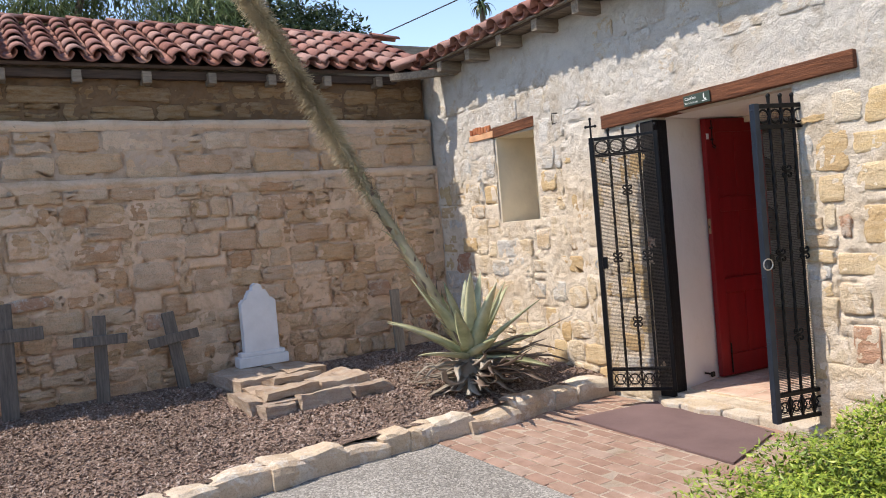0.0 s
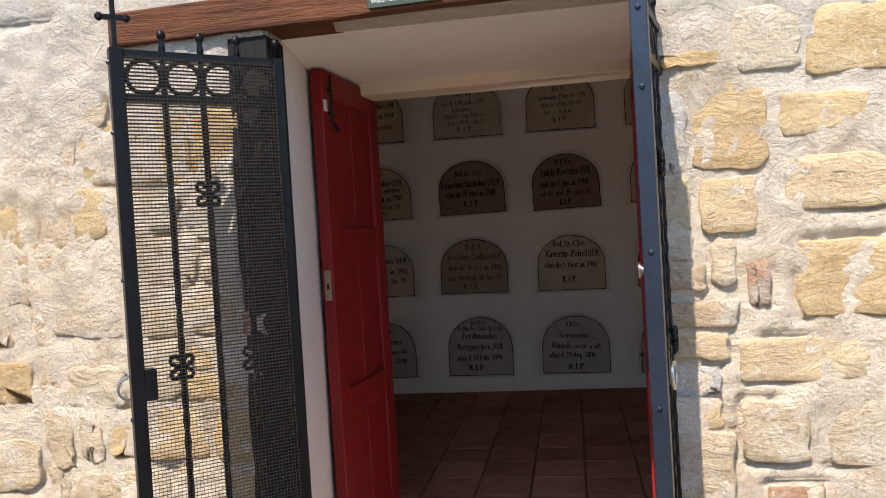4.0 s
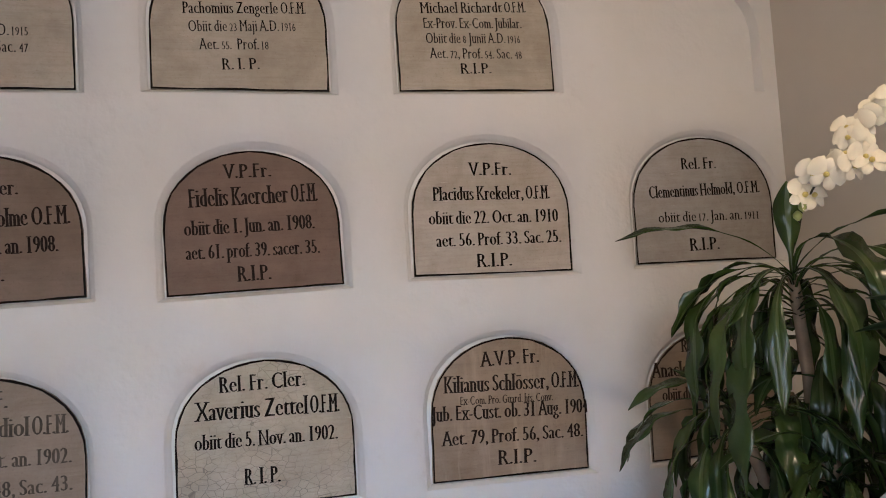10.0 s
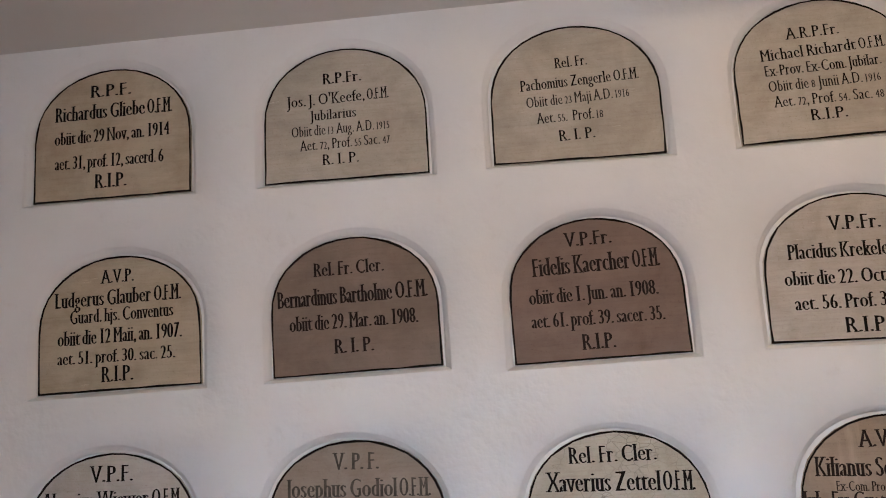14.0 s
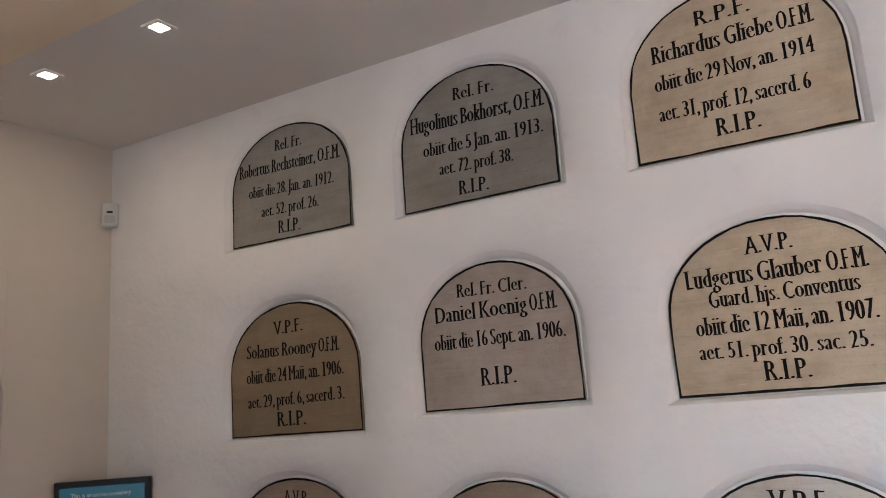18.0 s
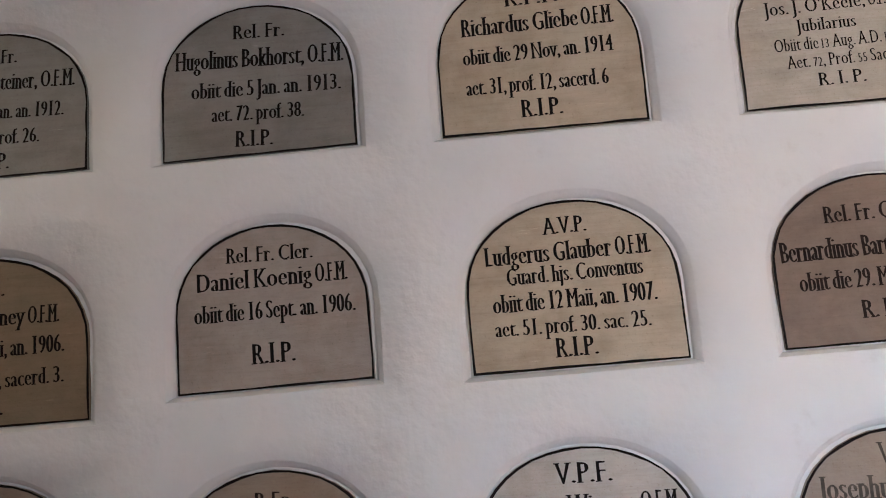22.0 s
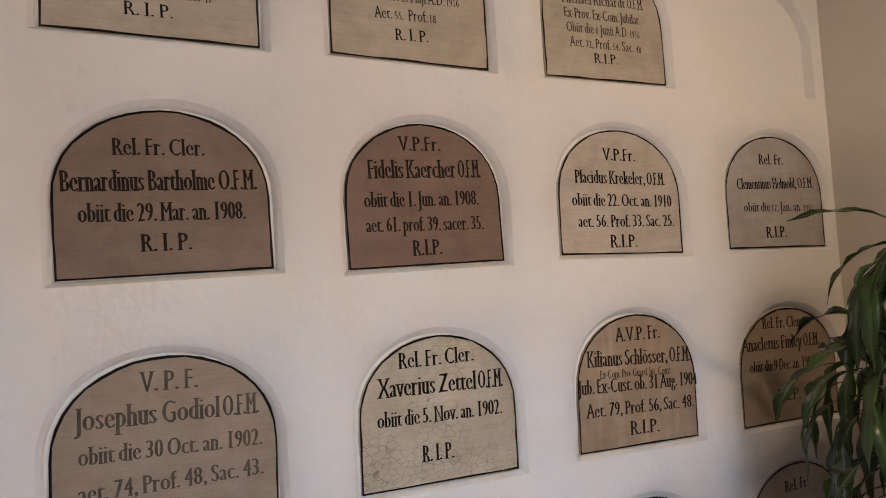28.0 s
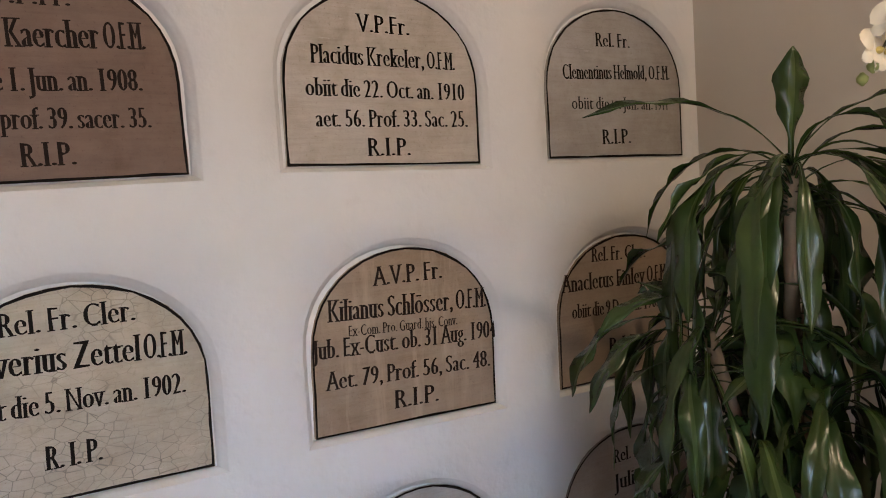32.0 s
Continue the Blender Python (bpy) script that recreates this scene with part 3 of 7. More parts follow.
prof = [(COVE + 0.06, CEIL - 0.002)] + [(COVE - 0.015 - 0.12 * math.sin(a), CEIL + 0.12 - 0.12 * math.cos(a)) for a in [math.pi / 2 * k / 9 for k in range(10)]] + [(COVE - 0.140, CEIL + 0.23), (COVE - 0.140, CEIL + 0.31)]
prev = None
for y, z in prof:
    row = [cv.verts.new((RL - 0.2, y, z)), cv.verts.new((RR + 0.2, y, z))]
    if prev:
        cv.faces.new((prev[0], prev[1], row[1], row[0]))
    prev = row
setting("ceiling_edge", cv, "cream_beam", "cream rounded edge of the lowered ceiling", True)
up = bmesh.new()
for k in range(16):
    y1 = COVE - 0.155 - 0.14 * k
    add_box(up, RL - 0.2, RR + 0.2, y1 - 0.132, y1, CEIL + 0.22, CEIL + 0.26, 0.006)
setting("ceiling_boards", up, "cream_beam", "cream painted board ceiling")
setting("ceiling_core", box(RL - 0.6, RR + 0.6, INNER, COVE - 0.08, CEIL + 0.27, CEIL + 0.5), "ceiling", "plain deck above the boards")
setting("roof_deck", box(-3.6, 9.0, -3.75, 0.5, 3.38, 3.46), "rafter", "plain deck that closes the roof")
setting("floor", box(RL, RR, INNER - 0.1, 0.03, -0.3, -0.012), "mortar_dark", "mortar bed of the tiled floor")
setting("floor_threshold_bed", box(0.46, 2.05, FACE + 0.02, INNER - 0.1, -0.3, STEP_Z - 0.012), "mortar", "mortar bed of the doorway floor")


# ---- the grave boards ----
def board_material(name, c, crackle=False, streaks=False):
    n = Nodes(name)
    g = n.noise(2.5, 9, 0.70, (1.0, 1.0, 6.0), 0.0, 0.5, "World")
    base = n.ramp(g, [(0.28, sh(c, 0.88)), (0.5, c), (0.75, sh(c, 1.09))])
    blot = n.ramp(n.noise(5, 8, 0.72, None, 3.0, 0.3, "World"), [(0.38, (1,) * 3), (0.72, (0.70, 0.65, 0.58))])
    col = n.mix(0.85, base, blot, "MULTIPLY")
    fine = n.ramp(n.noise(14, 6, 0.75, (0.5, 1, 9), 6.0, 0.2, "World"), [(0.33, (0.80, 0.78, 0.75)), (0.50, (1,) * 3), (0.7, (1.06,) * 3)])
    col = n.mix(0.42, col, fine, "MULTIPLY")
    dirt = n.ramp(n.noise(110, 3, 0.8, None, 1.0, 0.0, "World"), [(0.28, (0.55, 0.5, 0.45)), (0.42, (1,) * 3)])
    col = n.mix(0.6, col, dirt, "MULTIPLY")
    wear = n.ramp(n.noise(22, 8, 0.78, (0.3, 1, 2.4), 9.0, 0.4, "World"), [(0.63, (0,) * 3), (0.70, (0.62,) * 3)])
    col = n.mix(wear, col, sh(c, 1.5))
    if streaks:
        run = n.ramp(n.noise(16, 6, 0.7, (1, 1, 0.12), 3.0, 0.3, "World"), [(0.52, (0,) * 3), (0.68, (0.6,) * 3)])
        col = n.mix(run, col, sh(c, 1.35))
    h = n.math("ADD", g, n.math("MULTIPLY", n.noise(60, 4, 0.65, (1, 1, 6), 0.0, 0.0, "World"), 0.4))
    if crackle:
        e = n.voronoi(30, "DISTANCE_TO_EDGE", (1, 1, 1.5))
        gate = n.ramp(n.noise(4, 4, 0.6, None, 6.0), [(0.42, (0,) * 3), (0.55, (1,) * 3)])
        line = n.ramp(e, [(0.0, (1,) * 3), (0.045, (0,) * 3)])
        col = n.mix(n.math("MULTIPLY", line, gate), col, sh(c, 0.42))
    n.bump(h, 0.35, 0.005)
    return n.set(col, 0.58, 0, 0.3)


TONES = {
    "grey": (0.263, 0.246, 0.218), "light": (0.493, 0.437, 0.353), "beige": (0.504, 0.414, 0.297), "brown": (0.241, 0.176, 0.131),
    "olive": (0.252, 0.190, 0.118), "taupe": (0.392, 0.336, 0.289), "pale": (0.538, 0.482, 0.414), "mid": (0.325, 0.252, 0.185), "cool": (0.431, 0.403, 0.375), "umber": (0.218, 0.146, 0.110)}
BM = {k: board_material("board_" + k, v) for k, v in TONES.items()}
BM["crackled"] = board_material("board_crackled", (0.510, 0.445, 0.345), True)
BM["tan"] = board_material("board_tan", (0.365, 0.272, 0.190), False, True)
INK = plain("black_lettering", (0.0075, 0.0048, 0.0036), 0.7, 0, 0.4, 25, 0.0, 60, 0.12)
INK_BROWN = plain("dark_brown_lettering", (0.020, 0.0125, 0.009), 0.7, 0, 0.4, 25, 0.0, 60, 0.12)
INK_FADED = plain("faded_lettering", (0.085, 0.068, 0.050), 0.7, 0, 0.4, 25, 0.0, 60, 0.12)

FONT = bpy.data.curves.new("lettering", "FONT")
LETTER = bpy.data.objects.new("lettering", FONT)


def letter_mesh(text, width, height, stem=0.036, serif=True):
    """Flat painted letters in the x-z plane, centred on 0, condensed to the width: thick stems, hairlines and thin serifs."""
    FONT.body = text
    FONT.size = 1.0
    FONT.space_word = 0.62
    FONT.space_character = 1.10 if serif else 1.0
    FONT.resolution_u = 5
    scene.collection.objects.link(LETTER)
    me = bpy.data.meshes.new_from_object(LETTER.evaluated_get(bpy.context.evaluated_depsgraph_get()))
    scene.collection.objects.unlink(LETTER)
    bm = bmesh.new()
    bm.from_mesh(me)
    bpy.data.meshes.remove(me)
    if not bm.verts:
        return bm
    bmesh.ops.remove_doubles(bm, verts=bm.verts, dist=0.0008)
    lo, hi = min(v.co.x for v in bm.verts), max(v.co.x for v in bm.verts)
    cap = 0.682
    sz = height / cap
    sx = min(width / (hi - lo), sz * 0.95)
    feet = []
    push = {}
    for e in bm.edges:
        if len(e.link_faces) != 1:
            continue
        a, b = e.verts[0].co, e.verts[1].co
        f = e.link_faces[0].calc_center_median()
        d = b - a
        nv = Vector((d.y, -d.x, 0))
        if nv.length < 1e-7:
            continue
        if nv.dot(f - a) > 0:
            nv = -nv
        for v in e.verts:
            push[v.index] = push.get(v.index, Vector((0, 0, 0))) + nv
        if serif and abs(a.y - b.y) < 0.004 and 0.05 < abs(a.x - b.x) < 0.16:
            near = min(abs(a.y - q) for q in (0.0, 0.449, 0.682, -0.23))
            if near < 0.035:
                feet.append((min(a.x, b.x), max(a.x, b.x), a.y, f.y > a.y))
    mid = (lo + hi) / 2
    grow = stem * sz / sx if serif else stem
    for v in bm.verts:
        nv = push.get(v.index)
        x, y = v.co.x, v.co.y
        if nv is not None and nv.length > 1e-7 and serif:
            nv = nv.normalized()
            x += nv.x * min(grow, 0.075) * (0.6 if abs(nv.y) > 0.6 else 1.0)
            y -= nv.y * 0.020 if abs(nv.y) > 0.5 else 0.0
        v.co = Vector(((x - mid) * sx, 0.0, y * sz))
    for x0, x1, y, up in feet:
        s, t = 0.070 * sz / sx, 0.034
        y0, y1 = (y, y + t) if up else (y - t, y)
        q = [bm.verts.new((((X - mid) * sx), -0.0003, Y * sz)) for X, Y in ((x0 - s, y0), (x1 + s, y0), (x1 + s, y1), (x0 - s, y1))]
        bm.faces.new(q)
    for f in bm.faces:
        f.normal_update()
        if f.normal.y > 0:
            f.normal_flip()
    return bm


def join_into(out, extra):
    me = bpy.data.meshes.new("join")
    extra.to_mesh(me)
    extra.free()
    out.from_mesh(me)
    bpy.data.meshes.remove(me)


def small_figures(text, width, height, stem):
    """A line whose figures are only as tall as its small letters."""
    runs = ["".join(g) for _, g in groupby(text, str.isdigit)]
    made, x = [], 0.0
    for run in runs:
        bm = letter_mesh(run.strip(), 9.0, height * (0.72 if run[0].isdigit() else 1.0), stem)
        lo, hi = min(v.co.x for v in bm.verts), max(v.co.x for v in bm.verts)
        x += height * (0.42 if run[0] == " " else 0.10)
        made.append((bm, x - lo))
        x += hi - lo + height * (0.30 if run[-1] == " " else 0.0)
    out = bmesh.new()
    for bm, shift in made:
        bmesh.ops.translate(bm, verts=bm.verts, vec=(shift - x / 2, 0, 0))
        join_into(out, bm)
    bmesh.ops.scale(out, verts=out.verts, vec=(width / x, 1, 1))
    return out


def painted_line(text, width, height, stem):
    """One line of lettering; the three initials of the order at its end are squeezed together."""
    tail = "O.F.M."
    if stem < 0.02 and any(ch.isdigit() for ch in text):
        return small_figures(text, width, height, stem)
    if not text.endswith(tail) or text == tail:
        return letter_mesh(text, width, height, stem)
    out = letter_mesh(text[:-6].rstrip(), width * 0.765, height, stem)
    bmesh.ops.translate(out, verts=out.verts, vec=(-width * 0.1175, 0, 0))
    end = letter_mesh(tail, width * 0.205, height, stem)
    bmesh.ops.translate(end, verts=end.verts, vec=(width * 0.3975, 0, 0))
    join_into(out, end)
    return out


def bars_mesh(width, height):
    out = bmesh.new()
    x = -width / 2
    while x < width / 2 - 0.01:
        w = random.uniform(0.03, 0.09)
        add_box(out, x, min(x + w, width / 2), -0.0006, 0.0, height * 0.06, height * 0.5)
        x += w + 0.014
    return out


# text lines: (words, width in metres, letter height, baseline above the board's foot, shift along the board, slant)
BOARDS = {}
BOARDS[1, 1] = ("grey", [("Rel. Fr.", 0.135, 0.040, 0.372, 0.005, -1.5), ("Robertus Rechsteiner, O.F.M.", 0.523, 0.048, 0.284, 0.001, -1.5), ("obiit die 28. Jan. an. 1912.", 0.439, 0.042, 0.190, 0.008, -1.9), ("aet. 52. prof. 26.", 0.294, 0.042, 0.106, 0.003, -1.1), ("R.I.P.", 0.109, 0.050, 0.027, -0.001, -1.5)])
BOARDS[1, 2] = ("grey", [("Rel. Fr.", 0.157, 0.040, 0.373, 0.013, -2.0), ("Hugolinus Bokhorst, O.F.M.", 0.521, 0.052, 0.280, 0.010, -2.3), ("obiit die 5 Jan. an. 1913.", 0.462, 0.044, 0.187, 0.027, -1.7), ("aet. 72. prof. 38.", 0.284, 0.042, 0.110, -0.001, -2.0), ("R.I.P.", 0.111, 0.048, 0.028, -0.014, -2.0)])
BOARDS[1, 3] = ("beige", [("R.P.F.", 0.153, 0.046, 0.395, -0.006, 0.3), ("Richardus Gliebe O.F.M.", 0.452, 0.050, 0.311, 0.005, 0.3), ("obiit die 29 Nov, an. 1914", 0.444, 0.044, 0.221, -0.002, 0.7), ("aet. 31, prof. 12, sacerd. 6", 0.418, 0.044, 0.122, -0.012, -0.2), ("R.I.P.", 0.117, 0.052, 0.042, -0.003, 0.3)])
BOARDS[1, 4] = ("light", [("R.P.Fr.", 0.138, 0.040, 0.364, -0.004, 0.9), ("Jos. J. O'Keefe, O.F.M.", 0.375, 0.037, 0.288, -0.024, 1.2), ("Jubilarius", 0.168, 0.033, 0.229, -0.042, 0.9), ("Obiit die 13 Aug. A.D. 1915", 0.361, 0.034, 0.173, -0.018, 0.9), ("Aet. 72, Prof. 55 Sac. 47", 0.333, 0.034, 0.119, -0.004, 0.8), ("R. I. P.", 0.129, 0.038, 0.060, -0.018, 0.9)])
BOARDS[1, 5] = ("light", [("Rel. Fr.", 0.110, 0.034, 0.341, -0.004, 2.3), ("Pachomius Zengerle O.F.M.", 0.410, 0.036, 0.270, 0.020, 2.3), ("Obiit die 23 Maji A.D. 1916", 0.360, 0.034, 0.207, 0.008, 2.5), ("Aet. 55.  Prof. 18", 0.234, 0.034, 0.142, -0.024, 1.8), ("R. I. P.", 0.121, 0.038, 0.073, -0.001, 2.3)])
BOARDS[1, 6] = ("light", [("A.R.P.Fr.", 0.174, 0.036, 0.364, -0.020, 0.8), ("Michael Richardt O.F.M.", 0.410, 0.036, 0.298, 0.005, 1.8), ("Ex-Prov. Ex-Com. Jubilar.", 0.382, 0.034, 0.239, -0.003, 0.9), ("Obiit die 8 Junii A.D. 1916", 0.370, 0.034, 0.182, -0.007, 0.7), ("Aet. 72, Prof. 54. Sac. 48", 0.363, 0.034, 0.124, -0.002, 0.1), ("R.I.P.", 0.116, 0.038, 0.067, -0.005, 0.8)])
BOARDS[2, 1] = ("olive", [("V.P.F.", 0.142, 0.044, 0.386, -0.011, 0.1), ("Solanus Rooney O.F.M.", 0.459, 0.046, 0.299, 0.001, -1.1), ("obiit die 24 Maii, an. 1906.", 0.479, 0.046, 0.205, 0.006, 0.1), ("aet. 29, prof. 6, sacerd. 3.", 0.473, 0.042, 0.113, 0.007, 0.8), ("R.I.P.", 0.136, 0.052, 0.035, -0.011, 0.1)])
BOARDS[2, 2] = ("taupe", [("Rel. Fr. Cler.", 0.255, 0.040, 0.369, 0.002, -1.6), ("Daniel Koenig O.F.M.", 0.446, 0.048, 0.293, 0.005, -0.3), ("obiit die 16 Sept. an. 1906.", 0.475, 0.046, 0.200, 0.008, -0.3), ("R.I.P.", 0.122, 0.056, 0.071, 0.000, -0.3)])
BOARDS[2, 3] = ("beige", [("A.V.P.", 0.120, 0.042, 0.383, -0.004, 0.1), ("Ludgerus Glauber O.F.M.", 0.467, 0.048, 0.305, -0.004, 0.0), ("Guard. hjs. Conventus", 0.382, 0.042, 0.246, 0.010, 0.2), ("obiit die 12 Maii, an. 1907.", 0.459, 0.046, 0.169, 0.002, 0.1), ("aet. 51. prof. 30. sac. 25.", 0.434, 0.040, 0.100, -0.011, -0.5), ("R.I.P.", 0.112, 0.052, 0.032, -0.005, 0.1)])
BOARDS[2, 4] = ("brown", [("Rel. Fr. Cler.", 0.245, 0.042, 0.341, -0.011, -0.0), ("Bernardinus Bartholme O.F.M.", 0.526, 0.052, 0.240, -0.005, 0.2), ("obiit die 29. Mar. an. 1908.", 0.449, 0.046, 0.154, -0.005, -0.2), ("R. I. P.", 0.133, 0.048, 0.069, -0.006, -0.0)])
BOARDS[2, 5] = ("umber", [("V.P.Fr.", 0.154, 0.042, 0.386, -0.009, 0.3), ("Fidelis Kaercher O.F.M.", 0.421, 0.054, 0.294, 0.009, 0.5), ("obiit die 1. Jun. an. 1908.", 0.427, 0.044, 0.199, -0.010, 0.3), ("aet. 61. prof. 39. sacer. 35.", 0.438, 0.042, 0.116, -0.004, -0.5), ("R.I.P.", 0.105, 0.050, 0.035, -0.007, 0.3)])
BOARDS[2, 6] = ("pale", [("V.P.Fr.", 0.161, 0.042, 0.364, -0.001, 0.3), ("Placidus Krekeler, O.F.M.", 0.449, 0.044, 0.273, 0.004, 0.3), ("obiit die 22. Oct. an. 1910", 0.499, 0.042, 0.186, 0.008, 0.2), ("aet. 56. Prof. 33. Sac. 25.", 0.483, 0.042, 0.106, 0.024, 0.6), ("R.I.P.", 0.130, 0.048, 0.026, -0.001, 0.3)])
BOARDS[2, 7] = ("cool", [("Rel. Fr.", 0.154, 0.040, 0.370, -0.011, 1.0), ("Clementinus Helmold, O.F.M.", 0.500, 0.042, 0.263, 0.010, 1.6), ("obiit die 17. Jan. an. 1911", 0.458, 0.036, 0.161, 0.017, 0.4), ("R.I.P.", 0.128, 0.048, 0.045, -0.011, 1.0)])
BOARDS[3, 1] = ("mid", [("A.V.P.", .115, .042, .395, 0.0, 0.0), ("", .45, .046, .300, 0.0, 0.0), ("", .42, .042, .215, 0.0, 0.0), ("", .40, .042, .130, 0.0, 0.0), ("R.I.P.", .115, .048, .052, 0.0, 0.0)])
BOARDS[3, 2] = ("mid", [("R.Fr.", .105, .042, .375, 0.0, 0.0), ("", .44, .046, .290, 0.0, 0.0), ("", .44, .042, .205, 0.0, 0.0), ("R.I.P.", .115, .048, .075, 0.0, 0.0)])
BOARDS[3, 3] = ("pale", [("V.P.F.", .150, .048, .385, 0.0, 0.0), ("Aloysius Wiewer O.F.M.", .500, .048, .300, 0.0, 0.0), ("obiit die 14 Sept. an. 1901.", .520, .044, .205, 0.0, 0.0), ("aet. 63. Prof. 43. Sac. 39.", .475, .042, .120, 0.0, 0.0), ("R. I. P.", .150, .048, .048, 0.0, 0.0)])
BOARDS[3, 4] = ("mid", [("V. P. F.", 0.150, 0.048, 0.388, 0.002, -0.4), ("Josephus Godiol O.F.M.", 0.487, 0.052, 0.299, 0.005, -0.4), ("obiit die 30 Oct. an. 1902.", 0.487, 0.042, 0.207, 0.013, -0.6), ("aet. 74, Prof. 48, Sac. 43.", 0.489, 0.042, 0.116, 0.013, 0.8), ("R. I. P.", 0.132, 0.048, 0.041, -0.028, -0.4)])
BOARDS[3, 5] = ("crackled", [("Rel. Fr. Cler.", 0.276, 0.046, 0.383, -0.007, 0.9), ("Xaverius Zettel O.F.M.", 0.467, 0.054, 0.291, 0.010, -0.7), ("obiit die 5. Nov. an. 1902.", 0.464, 0.044, 0.198, 0.002, -0.5), ("R. I. P.", 0.112, 0.052, 0.073, -0.018, -0.5)])
BOARDS[3, 6] = ("tan", [("A.V.P. Fr.", 0.222, 0.046, 0.399, 0.007, 1.0), ("Kilianus Schl\u00f6sser, O.F.M.", 0.515, 0.052, 0.306, 0.014, -1.1), ("Ex-Com. Pro. Guard. hjs. Conv.", 0.354, 0.026, 0.262, -0.011, -1.2), ("Jub. Ex-Cust. ob. 31 Aug. 1904", 0.601, 0.046, 0.209, 0.005, -0.9), ("Aet. 79, Prof. 56, Sac. 48.", 0.539, 0.044, 0.122, 0.010, -1.0), ("R.I.P.", 0.141, 0.050, 0.042, 0.019, -1.0)])
BOARDS[3, 7] = ("mid", [("Rel. Fr. Cler.", 0.250, 0.042, 0.405, -0.031, -0.9), ("Anacletus Finley O.F.M.", 0.495, 0.050, 0.315, -0.044, -0.1), ("obiit die 9 Dec. an. 1905", 0.414, 0.042, 0.223, -0.046, -0.7), ("R.I.P.", 0.143, 0.050, 0.088, -0.018, -0.7)])
BOARDS[4, 3] = ("cool", [("V.P.Fr.", .185, .046, .395, 0.0, 0.0), ("Bonaventura", .330, .044, .305, 0.0, 0.0), ("Fox, aetat. anno 60.", .430, .042, .215, 0.0, 0.0), ("obiit d. 2 Dec. 1890", .400, .040, .130, 0.0, 0.0), ("R I P", .130, .046, .045, 0.0, 0.0)])
BOARDS[4, 4] = ("cool", [("A.R.P.Fr.", 0.137, 0.038, 0.452, -0.007, -0.4), ("Ex-Min. Pro. Guard. hjs. Conv.", 0.398, 0.036, 0.403, 0.011, -0.6), ("Ferdinandus", 0.307, 0.048, 0.330, -0.002, -1.7), ("Bergmeyer, O.F.M.", 0.403, 0.046, 0.234, -0.002, -0.2), ("obiit d. 27 Febr. 1896", 0.400, 0.042, 0.137, -0.009, 1.0), ("R.I.P.", 0.141, 0.048, 0.049, -0.036, -0.4)])
BOARDS[4, 5] = ("cool", [("V.P.Fr.", 0.121, 0.042, 0.407, -0.020, -0.5), ("Servatius", 0.256, 0.044, 0.311, -0.012, -0.5), ("Altmicks, aetat. a. 68.", 0.431, 0.042, 0.218, 0.005, -2.3), ("obiit d. 23 Aug. 1896", 0.401, 0.042, 0.138, -0.034, -0.4), ("R I P", 0.129, 0.048, 0.036, -0.002, -0.5)])
BOARDS[4, 6] = ("cool", [("A.V.P. Fr.", 0.199, 0.046, 0.398, -0.006, -1.6), ("Clementin. Deymann O.F.M.", 0.511, 0.054, 0.309, -0.014, -0.4), ("Prim. Comis. Prov. Calif.", 0.444, 0.044, 0.200, -0.003, -1.6), ("ob. d. 4 Dec. 1896, aet. 53, prf. 28, sac. 25", 0.613, 0.044, 0.125, -0.011, -1.8), ("R.I.P.", 0.117, 0.048, 0.055, -0.002, -1.6)])
BOARDS[4, 7] = ("taupe", [("Rel. Fr.", .150, .042, .395, 0.0, 0.0), ("Julius", .160, .048, .300, 0.0, 0.0), ("", .40, .042, .215, 0.0, 0.0), ("R.I.P.", .115, .048, .060, 0.0, 0.0)])
SAY = {"grey": "dark grey", "light": "pale greenish-beige", "beige": "yellow-beige", "brown": "dark brown", "umber": "dark red-brown", "olive": "olive-brown", "taupe": "taupe", "pale": "pale grey-beige", "cool": "light grey", "mid": "brown", "crackled": "crackled cream", "tan": "tan streaked"}


